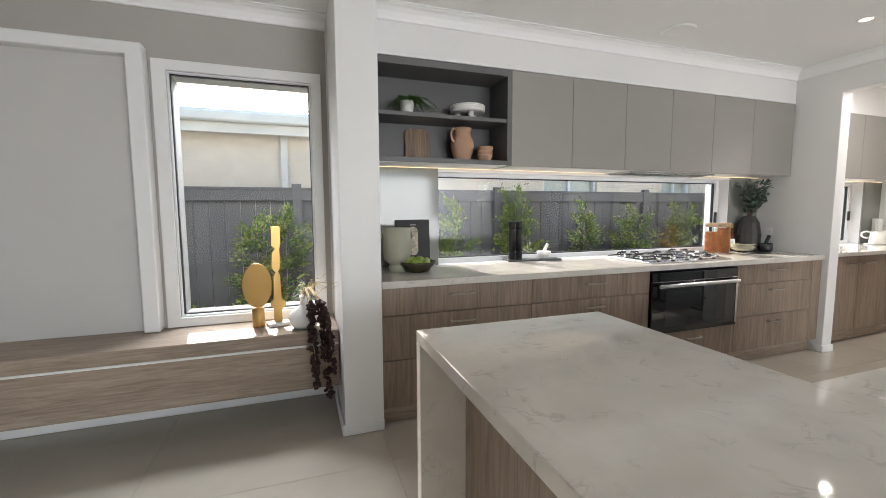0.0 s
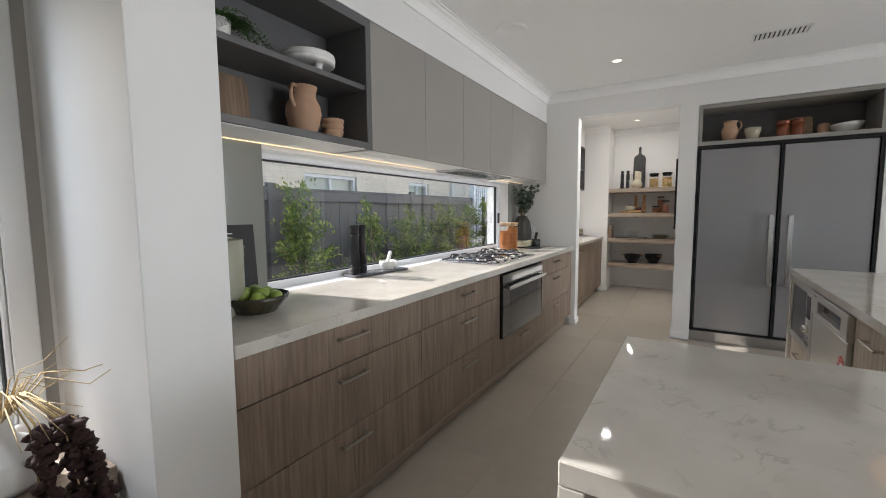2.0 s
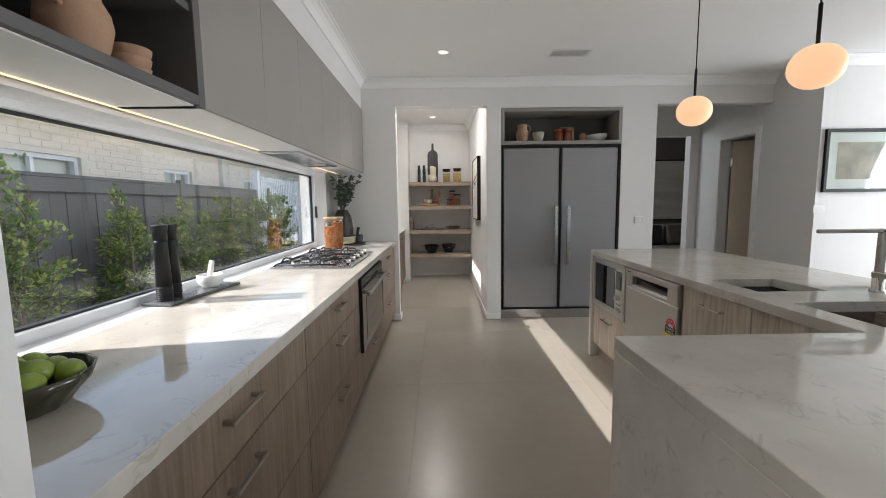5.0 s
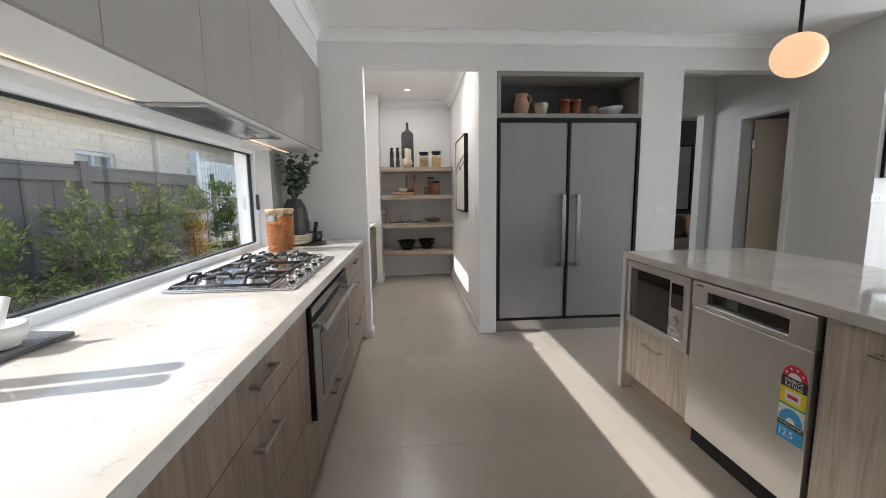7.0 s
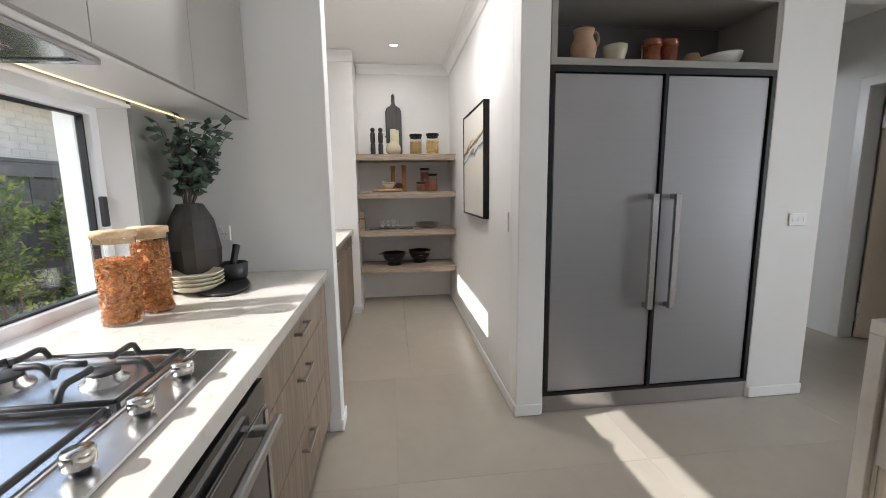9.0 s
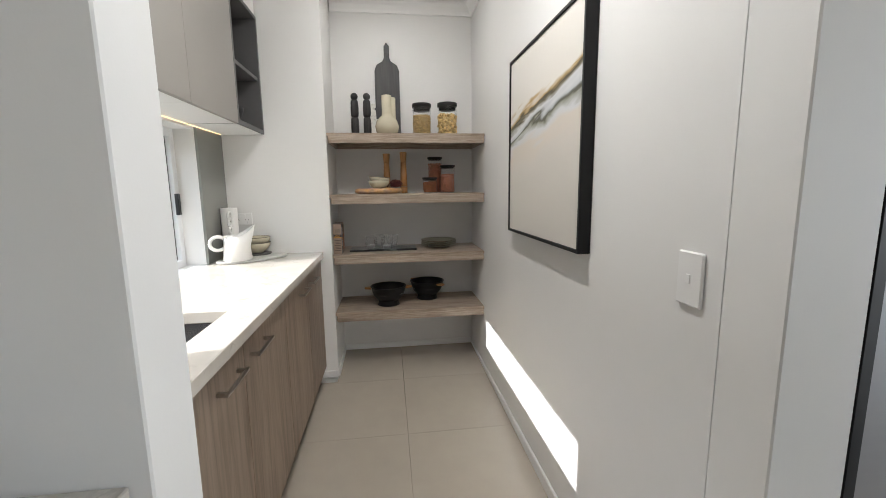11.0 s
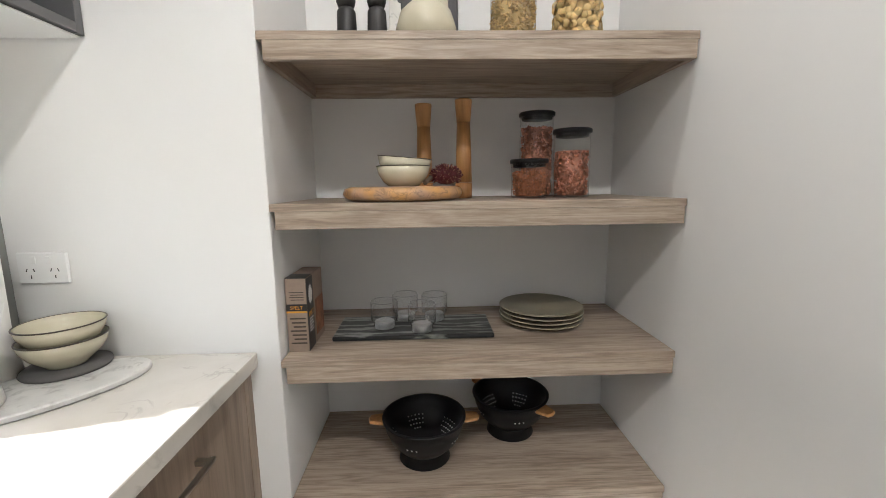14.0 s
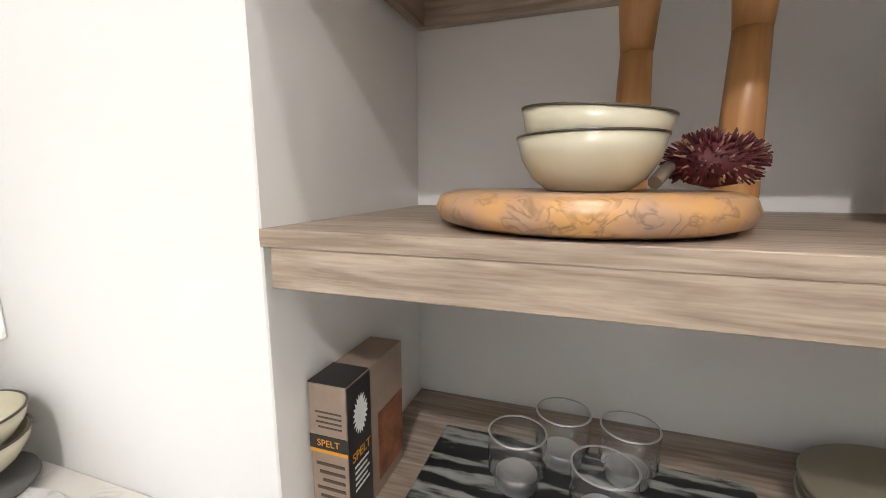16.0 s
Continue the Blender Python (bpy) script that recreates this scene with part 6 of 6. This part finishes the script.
for x, y, h in ((6.825, 1.968, 0.273), (6.795, 1.852, 0.28)):
    m = thing("beech_mill", x, y, z2, "tall turned beech timber mill", "pepper mill", "beech mills")
    part("base", lathe([(0, 0.0005), (0.025, 0.0005), (0.025, 0.045), (0, 0.045)], 28), M_BEECH, m)
    part("body", lathe([(0, 0.0465), (0.0245, 0.0465), (0.0225, 0.12), (0.0195, h - 0.065), (0, h - 0.065)], 28), M_BEECH, m)
    part("crown", lathe([(0, h - 0.0638), (0.0198, h - 0.0638), (0.025, h - 0.004), (0.024, h), (0, h)], 28), M_BEECH, m)
canister(6.71, 1.678, z2, 0.049, 0.105, 0.011, M_BLACK, "small glass jar of red rice with a black lid", "lentil", 0.075, M_LENTIL, "red rice", 41, "bean jars")
canister(6.735, 1.552, z2, 0.05, 0.187, 0.011, M_BLACK, "glass jar of red beans with a black lid", "bean", 0.128, M_BEAN, "red beans", 42, "bean jars")
canister(6.83, 1.628, z2, 0.05, 0.248, 0.011, M_BLACK, "tall glass jar of red beans with a black lid", "bean", 0.205, M_BEAN, "red beans", 43, "bean jars")

# third shelf
bxo = thing("flour_box", 6.592, 2.276, z3, "brown cardboard spelt flour box with a black band", "food box")
part("carton", box(0, 0.155, -0.003, 0.050, 0.0, 0.195, 0.0012), mat("brown_card", (0.30, 0.225, 0.175), 0.65, var=0.12, scale=14), bxo)
M_BAND = mat("black_print", (0.022, 0.02, 0.02), 0.45, var=0.1)
part("front_band", box(0.0, 0.055, -0.0042, -0.0032, 0.002, 0.193), M_BAND, bxo, "black printed band")
part("top_band", box(0.0, 0.055, -0.003, 0.050, 0.1952, 0.1958), M_BAND, bxo, "black printed band on the lid")
part("side_band", box(-0.0008, -0.0002, -0.003, 0.050, 0.110, 0.128), M_BAND, bxo, "black band")
part("side_stripe", box(-0.0008, -0.0002, -0.003, 0.050, 0.105, 0.1095), mat("orange_print", (0.70, 0.33, 0.03), 0.5, var=0.05), bxo, "orange stripe")
part("photo", box(0.075, 0.15, -0.0042, -0.0032, 0.02, 0.12), mat("printed_bread", (0.25, 0.09, 0.04), 0.5, var=0.7, scale=25), bxo, "printed picture of bread")
splat = []
rnd = random.Random(2)
for k in range(40):
    r = 0.021 if k % 2 else rnd.uniform(0.012, 0.017)
    splat.append((0.029 + r * 0.85 * math.cos(k * math.pi / 20), 0.148 + r * 1.25 * math.sin(k * math.pi / 20)))
part("emblem", prism(splat, -0.0048, -0.0043, "xzy"), M_WHITE, bxo, "white splash-shaped emblem")
for k in range(7):
    part("text_line", box(-0.0008, -0.0003, 0.002, 0.042 - 0.004 * (k % 3), 0.088 - k * 0.011, 0.092 - k * 0.011), M_RIM, bxo)
for k in range(4):
    part("text_line", box(-0.0008, -0.0003, 0.004, 0.040 - 0.003 * (k % 2), 0.158 - k * 0.0065, 0.160 - k * 0.0065), M_RIM, bxo)
for k in range(5):
    part("text_line", box(0.012, 0.046 - 0.005 * (k % 2), -0.0048, -0.0043, 0.082 - k * 0.008, 0.085 - k * 0.008), M_WHITE, bxo)
M_ORANGE = mat("orange_lettering", (0.75, 0.34, 0.03), 0.5, var=0.02)
w1 = writing("SPELT", 0.029, 0.092, 0.017, 11, M_ORANGE, bxo)
w2 = writing("SPELT", 0.0, 0.0, 0.0125, 0, M_ORANGE, bxo)
w2.matrix_basis = pose(-0.0009, 0.0235, 0.1145, 0, 0, -90)

bd = thing("marble_board", 6.745, 2.005, z3, "black and white veined marble serving board", "serving board")
m = bpy.data.materials.new("striped_black_marble")
m.use_nodes = True
t = m.node_tree
wv = t.nodes.new("ShaderNodeTexWave")
wv.bands_direction = "X"
wv.inputs["Scale"].default_value, wv.inputs["Distortion"].default_value, wv.inputs["Detail"].default_value, wv.inputs["Detail Scale"].default_value = 7.5, 11.0, 8.0, 2.6
co = t.nodes.new("ShaderNodeTexCoord")
mp = t.nodes.new("ShaderNodeMapping")
mp.inputs["Scale"].default_value = (1, 0.22, 1)
rp = t.nodes.new("ShaderNodeValToRGB")
rp.color_ramp.elements[0].position, rp.color_ramp.elements[0].color = 0.54, (0.012, 0.013, 0.013, 1)
rp.color_ramp.elements[1].position, rp.color_ramp.elements[1].color = 1.0, (0.30, 0.31, 0.28, 1)
t.links.new(co.outputs["Object"], mp.inputs[0])
t.links.new(mp.outputs[0], wv.inputs[0])
t.links.new(wv.outputs["Fac"], rp.inputs[0])
t.links.new(rp.outputs[0], t.nodes["Principled BSDF"].inputs["Base Color"])
t.nodes["Principled BSDF"].inputs["Roughness"].default_value = 0.3
part("slab", box(-0.09, 0.09, -0.225, 0.225, 0.0005, 0.013, 0.003, 2), m, bd)


def tumbler(x, y):
    """A ribbed tumbler that steps in to a narrower foot."""
    g = thing("ribbed_tumbler", x, y, z3 + 0.0135, "clear ribbed glass tumbler with a stepped foot", "glass", "four tumblers on the board")
    bm = lathe([(0, 0.0005), (0.029, 0.0005), (0.030, 0.003), (0.030, 0.021), (0.0385, 0.028), (0.0395, 0.079), (0.0385, 0.0805)], 72)
    for vv in bm.verts:
        r = math.hypot(vv.co.x, vv.co.y)
        if r > 0.0275 and vv.co.z < 0.07 and r > 0.037 or (abs(r - 0.030) < 0.0005):
            f = 1 + 0.026 * (round(math.atan2(vv.co.y, vv.co.x) / 6.2832 * 72) % 2)
            vv.co.x *= f
            vv.co.y *= f
    part("glass", bm, M_TUMBLER, g)
    ring = [(0.0386 * math.cos(k * math.pi / 18), 0.0386 * math.sin(k * math.pi / 18), 0.0805) for k in range(37)]
    part("rim", tube(ring, 0.0013, 6), M_EDGEGLASS, g, "bright rounded rim")
    part("foot", lathe([(0, 0.001), (0.0285, 0.001), (0.0285, 0.019), (0.026, 0.022), (0, 0.020)], 36), M_EDGEGLASS, g, "thick clear foot")
    return g


for x, y in ((6.728, 2.092), (6.692, 1.982), (6.80, 2.035), (6.79, 1.945)):
    tumbler(x, y)
M_SAGEPLATE = mat("sage_plate", (0.25, 0.225, 0.155), 0.35, var=0.06, scale=20)
for k in range(4):
    solid("dinner_plate", lathe(plate_profile(0.127, 0.016), 56), M_SAGEPLATE, "olive-grey glazed dinner plate in a stack", "plate", 6.79, 1.612 + 0.003 * (k % 2), z3 + k * 0.0125, 0, "stack of plates")

# colanders
for x, y, rz in ((6.70, 1.982, 90), (6.82, 1.70, 40)):
    c = thing("colander", x, y, z4, "matt black colander with timber handles on a foot ring", "colander", "pair of colanders", rz=rz)
    part("bowl", lathe([(0.045, 0.025), (0.075, 0.038), (0.10, 0.066), (0.114, 0.10), (0.118, 0.128), (0.124, 0.130), (0.124, 0.134), (0.115, 0.134), (0.109, 0.10), (0.096, 0.069), (0.07, 0.043), (0, 0.031)], 48), M_BLACK, c)
    part("foot", lathe([(0.072, 0.0005), (0.076, 0.002), (0.066, 0.025), (0.074, 0.038), (0.070, 0.038), (0.06, 0.025), (0.068, 0.003)], 40), M_BLACK, c, "black foot ring")
    for s in (-1, 1):
        part("handle", prism([(s * 0.118, -0.028), (s * 0.16, -0.018), (s * 0.165, 0.0), (s * 0.16, 0.018), (s * 0.118, 0.028)], 0.116, 0.127, "xyz", 0.003), M_BEECH, c, "orange timber grip")
    # pale beads paint the light that shines in the punched holes
    bm = bmesh.new()
    for k in range(5):
        for i in range(5):
            for jj in range(5):
                a = radians(k * 72 + (i - 2) * 7 * (1 if jj % 2 else 1.0))
                zz = 0.046 + jj * 0.010
                if abs(i - 2) + abs(jj - 2) > 3:
                    continue
                rr = 0.0715 + (zz - 0.043) * 0.86
                bmesh.ops.create_icosphere(bm, subdivisions=1, radius=0.0028, matrix=Matrix.Translation((rr * math.cos(a), rr * math.sin(a), zz)))
    part("holes", bm, mat("hole_shine", (0.62, 0.62, 0.60), 0.5, var=0.05), c, "rows of small pale beads for light shining in punched holes")

# ---- painting in the pantry ----
pa = thing("painting", 5.47, SY, 1.465, "abstract landscape canvas in a thin black frame", "painting", rz=180)
w2_, h2_ = 0.385, 0.395
part("frame", slab([-w2_, -w2_ + 0.012, w2_ - 0.012, w2_], [-h2_, -h2_ + 0.012, h2_ - 0.012, h2_], lambda u, v: not (abs(u) < w2_ - 0.012 and abs(v) < h2_ - 0.012), -0.042, -0.0005, "xzy", 0.001), M_BLACK, pa, "thin black floating frame")
m = bpy.data.materials.new("abstract_canvas")
m.use_nodes = True
t = m.node_tree
co = t.nodes.new("ShaderNodeTexCoord")
sep = t.nodes.new("ShaderNodeSeparateXYZ")
t.links.new(co.outputs["Object"], sep.inputs[0])
turn = t.nodes.new("ShaderNodeMapping")
turn.inputs["Rotation"].default_value = (0, radians(8), 0)
t.links.new(co.outputs["Object"], turn.inputs[0])
drag = t.nodes.new("ShaderNodeMapping")
drag.inputs["Scale"].default_value = (1.6, 1, 9.0)
t.links.new(turn.outputs[0], drag.inputs[0])
ns = t.nodes.new("ShaderNodeTexNoise")
ns.inputs["Scale"].default_value, ns.inputs["Detail"].default_value, ns.inputs["Distortion"].default_value = 1.6, 8, 0.5
t.links.new(drag.outputs[0], ns.inputs["Vector"])
big = t.nodes.new("ShaderNodeTexNoise")
big.inputs["Scale"].default_value, big.inputs["Detail"].default_value = 3.2, 3
t.links.new(co.outputs["Object"], big.inputs["Vector"])
sep = t.nodes.new("ShaderNodeSeparateXYZ")
t.links.new(turn.outputs[0], sep.inputs[0])
m1 = t.nodes.new("ShaderNodeMath")
m1.operation = "MULTIPLY_ADD"
m1.inputs[1].default_value = 0.17
t.links.new(ns.outputs["Fac"], m1.inputs[0])
t.links.new(sep.outputs["Z"], m1.inputs[2])
m2 = t.nodes.new("ShaderNodeMath")
m2.operation = "MULTIPLY_ADD"
m2.inputs[1].default_value = 0.10
t.links.new(big.outputs["Fac"], m2.inputs[0])
t.links.new(m1.outputs[0], m2.inputs[2])
rp = t.nodes.new("ShaderNodeValToRGB")
cr = rp.color_ramp
cr.elements[0].position, cr.elements[0].color = 0.0, (0.60, 0.57, 0.52, 1)
cr.elements[1].position, cr.elements[1].color = 1.0, (0.72, 0.70, 0.66, 1)
for p, c in ((0.09, (0.62, 0.58, 0.53)), (0.14, (0.64, 0.58, 0.51)), (0.175, (0.60, 0.61, 0.62)), (0.195, (0.30, 0.30, 0.25)), (0.205, (0.055, 0.05, 0.025)), (0.225, (0.50, 0.52, 0.54)), (0.25, (0.62, 0.63, 0.64)), (0.27, (0.16, 0.14, 0.09)), (0.28, (0.05, 0.04, 0.02)), (0.292, (0.46, 0.32, 0.14)), (0.31, (0.70, 0.67, 0.62))):
    e = cr.elements.new(p)
    e.color = (*c, 1)
t.links.new(m2.outputs[0], rp.inputs[0])
t.links.new(rp.outputs[0], t.nodes["Principled BSDF"].inputs["Base Color"])
t.nodes["Principled BSDF"].inputs["Roughness"].default_value = 0.7
part("canvas", box(-w2_ + 0.0125, w2_ - 0.0125, -0.036, -0.002, -h2_ + 0.0125, h2_ - 0.0125), m, pa, "canvas with soft cream fields and a dark ridge")

# ---- window seat things ----
BZ = BT + 0.0005
s = thing("disc_sculpture", -0.265, 2.79, BZ, "brass disc sculpture on a short cylinder", "sculpture")
part("stand", lathe([(0, 0.0005), (0.035, 0.0005), (0.036, 0.004), (0.036, 0.118), (0.033, 0.12), (0, 0.12)], 32), M_BRASS, s)
part("disc", prism([(0.086 * math.cos(k * math.pi / 24), 0.262 + 0.14 * math.sin(k * math.pi / 24)) for k in range(48)], -0.011, 0.011, "xzy", 0.003), M_BRASS, s, "upright oval brass disc")
s = thing("tower_sculpture", -0.15, 2.785, BZ, "tall notched brass sculpture on a white base", "sculpture", rz=12)
part("base", box(-0.065, 0.065, -0.045, 0.045, 0.0005, 0.022, 0.003), M_CERAMIC, s, "white stone base")
part("tower", prism([(-0.022, 0.023), (0.025, 0.023), (0.025, 0.10), (0.048, 0.125), (0.048, 0.15), (0.025, 0.165), (0.02, 0.32), (0.008, 0.345), (0.024, 0.37), (0.024, 0.46), (0.02, 0.48), (0.03, 0.52), (0.03, 0.63), (-0.026, 0.63), (-0.026, 0.51), (-0.006, 0.49), (-0.026, 0.46), (-0.03, 0.37), (-0.008, 0.34), (-0.022, 0.31), (-0.022, 0.17), (-0.04, 0.15), (-0.04, 0.125), (-0.022, 0.11)], -0.012, 0.012, "xzy", 0.002), M_BRASS, s, "notched brass column")
v = thing("squat_vase", 0.01, 2.67, BZ, "squat matt white vase with a narrow neck", "vase")
part("body", lathe([(0, 0.0005), (0.06, 0.0005), (0.085, 0.025), (0.095, 0.07), (0.085, 0.10), (0.03, 0.14), (0.024, 0.155), (0.026, 0.19), (0.03, 0.20), (0.026, 0.20), (0.02, 0.16), (0, 0.15)], 40), M_CERAMIC, v)
df = thing("dried_amaranth", 0.01, 2.67, BZ + 0.19, "dark red dried amaranth and grasses hanging from the vase", "dried flowers")
M_AMAR = mat("dark_amaranth", (0.03, 0.009, 0.008), 0.8, var=0.5, scale=60, bump=0.5)
M_STRAW = mat("straw", (0.42, 0.31, 0.15), 0.7, var=0.3, scale=30)
rnd = random.Random(14)
st, hd_, ld = bmesh.new(), bmesh.new(), bmesh.new()
for k in range(8):
    dx, dy, drop = rnd.uniform(0.03, 0.16), -rnd.uniform(0.15, 0.21), rnd.uniform(0.25, 0.66)
    pts = [Vector((0, 0, -0.02)), Vector((dx * 0.3, dy * 0.35, 0.07)), Vector((dx * 0.75, dy * 0.85, 0.0)), Vector((dx, dy, -drop * 0.5)), Vector((dx + 0.02, dy - 0.01, -drop))]
    tube(pts, 0.003, 5, st, 0.0015)
    for j in range(46):
        f = rnd.uniform(0.0, 1.0)
        p = pts[2].lerp(pts[3], f * 2) if f < 0.5 else pts[3].lerp(pts[4], f * 2 - 1)
        ball(hd_, p + Vector((rnd.gauss(0, 0.008), rnd.gauss(0, 0.008), 0)), 0.012, 0.012, 0.02, spin(rnd))
for k in range(16):
    a = rnd.uniform(-1.9, 1.3)
    d = Vector((math.cos(a), math.sin(a) - 0.4, rnd.uniform(0.1, 0.7)))
    pts = [Vector((0, 0, -0.02)), d * 0.08 + Vector((0, 0, 0.05)), d * 0.16 + Vector((0, 0, 0.03 - 0.06 * rnd.random())), d * rnd.uniform(0.2, 0.27) + Vector((0, 0, -0.06 * rnd.random()))]
    tube(pts, 0.0024, 4, ld, 0.0008)
part("stems", st, M_STRAW, df, "thin straw stems")
part("tassels", hd_, M_AMAR, df, "dark red hanging tassels")
part("grass", ld, M_STRAW, df, "dry grass blades")

# ---- hall and the room beyond ----
dj = thing("door_1", 5.19, -1.72, 0, "plain off-white hall door standing ajar, tinted tan for warm light", "door", kind="structure")
dj.matrix_basis = pose(5.19, -1.83, 0, 0, 0, 235)
# the leaf's tan colour paints warm light over off-white
part("leaf", box(0.0, 0.55, -0.018, 0.018, 0.008, 2.005, 0.002), mat("door_paint_warm_lit", (0.68, 0.58, 0.45), 0.4, var=0.02), dj)
part("door_handle", tube([(0.48, -0.018, 1.0), (0.48, -0.055, 1.0), (0.40, -0.055, 1.0)], 0.009, 10), M_CHROME, dj, "lever handle")
for z in (0.25, 1.75):
    part("hinge", box(-0.012, 0.012, -0.024, -0.019, z - 0.05, z + 0.05, 0.001), M_CHROME, dj, "steel hinge")
setting("trim_door", slab([4.56, 4.63, 5.20, 5.27], [0.002, 2.02, 2.09], lambda u, v: not (inside(u, 4.63, 5.20) and v < 2.02), -1.70, -1.682, "xzy", 0.003), M_TRIM, "white door architrave", "architrave")
pf = thing("framed_picture", 3.85, -2.10, 1.63, "framed print behind glass with a white mount", "picture", rz=-90)
part("frame", slab([-0.36, -0.33, 0.33, 0.36], [-0.29, -0.26, 0.26, 0.29], lambda u, v: not (abs(u) < 0.33 and abs(v) < 0.26), -0.03, -0.001, "xzy", 0.002), M_BLACK, pf, "black timber frame")
part("mount", box(-0.33, 0.33, -0.012, -0.002, -0.26, 0.26), M_UNDER, pf, "white mount")
part("print", box(-0.24, 0.24, -0.0135, -0.0125, -0.17, 0.17), mat("arch_print", (0.40, 0.35, 0.29), 0.6, var=0.5, scale=5), pf, "muted abstract print")
p_ = part("glazing", box(-0.33, 0.33, -0.022, -0.020, -0.26, 0.26), M_PANE, pf, "picture glass")
hp = thing("large_painting", 8.5, -2.85, 1.50, "large pale abstract painting in a dark frame", "painting", rz=-90)
part("frame", slab([-0.62, -0.59, 0.59, 0.62], [-0.62, -0.59, 0.59, 0.62], lambda u, v: not (abs(u) < 0.59 and abs(v) < 0.59), -0.05, -0.001, "xzy", 0.002), M_BLACK, hp, "dark frame")
m = mat("misty_canvas", (0.34, 0.32, 0.28), 0.7, var=0.2, scale=1.5, stretch=(0.5, 1, 5))
part("canvas", box(-0.59, 0.59, -0.035, -0.002, -0.59, 0.59), m, hp, "pale horizontal fields of colour")
so = thing("sofa", 8.0, -2.6, 0, "low upholstered sofa with dark and pale cushions", "sofa", rz=-90)
M_FAB = mat("beige_upholstery", (0.26, 0.225, 0.19), 0.9, var=0.1, scale=30, bump=0.3, bscale=300)
part("base", box(-1.1, 1.1, -0.45, 0.42, 0.06, 0.42, 0.05, 3), M_FAB, so)
part("backrest", box(-1.1, 1.1, 0.18, 0.46, 0.42, 0.82, 0.07, 3), M_FAB, so)
part("arm", box(-1.3, -1.1, -0.45, 0.46, 0.06, 0.62, 0.06, 3), M_FAB, so)
part("arm", box(1.1, 1.3, -0.45, 0.46, 0.06, 0.62, 0.06, 3), M_FAB, so)
for x, m in ((-0.75, M_FAB), (-0.3, M_BLACK), (0.2, M_RIM), (0.7, M_TERRA)):
    c = solid("cushion", box(-0.22, 0.22, -0.07, 0.07, 0, 0.40, 0.06, 3), m, "square cushion resting on the sofa", "cushion", 7.98, -2.6 - x, 0.425, -90, "sofa cushions")
    c.matrix_basis = pose(7.93, -2.6 - x, 0.43, 0, 0, -90) @ pose(0, 0, 0, -14, 0, 0)

# bricks of the neighbour's wall: the stretch seen over the fence as pieces, the rest joined
bl, bh = 0.23, 0.076
bmesh_one = box(0, bl, 0, 0.05, 0, bh, 0.004)
house_wall = next(o for o in nh.children if o.name.startswith("wall"))
b0_ = None
rest = bmesh.new()
rb = random.Random(77)
for r in range(13):
    z = 1.36 + r * 0.086
    for c in range(76):
        x = -3.6 + c * 0.24 + (0.12 if r % 2 else 0.0)
        if any(a - 0.2 < x < b + 0.0 and z < d for a, b, _, d in NWIN):
            continue
        near = 3.2 < x < 9.2 and z > 1.5
        if near:
            if b0_ is None:
                b0_ = o = part("brick", bmesh_one, M_BRICK, house_wall)
            else:
                o = new("brick", b0_.data)
                o.parent = house_wall
            o.location = (x + 9, 0.0, z)
        else:
            bx(rest, x + 9, x + 9 + bl, 0.0, 0.05, z, z + bh)
tagged(part("brickwork", rest, M_BRICK, house_wall), kind="stuff")

# ---- floor tiles ----
T = 1.187
floor = tagged(part("floor", box(-4.1, 9.4, -5.6, NY + 0.24, -0.2, -0.004), M_GROUT), "large matt greige porcelain floor tiles", "floor", kind="structure")
tile = box(0.0007, T - 0.0007, 0.0007, T - 0.0007, -0.0035, 0, 0.0004)
t0 = None
for i in range(-7, 5):
    for j in range(-7, 1):
        if t0 is None:
            t0 = o = part("tile", tile, M_TILE, floor)
        else:
            o = new("tile", t0.data)
            o.parent = floor
        o.location = (3.98 + i * T, 2.005 + j * T - 0.0, 0)

# the pantry's floor lies a little higher towards its end
for x0, x1 in ((5.0, 5.84), (5.84, 6.43), (6.43, 6.961)):
    for y0, y1 in ((SY + 0.001, 1.90), (1.90, 2.47)):
        za, zb = (x0 - 5.0) * 0.0306 + 0.0006, (x1 - 5.0) * 0.0306 + 0.0006
        part("tile", prism([(x0 + 0.0007, -0.003), (x1 - 0.0007, -0.003), (x1 - 0.0007, zb), (x0 + 0.0007, za)], y0 + 0.0012, (min(y1, 2.3285) if x0 > 6.4 else y1) - 0.0012, "xzy"), M_TILE, floor)
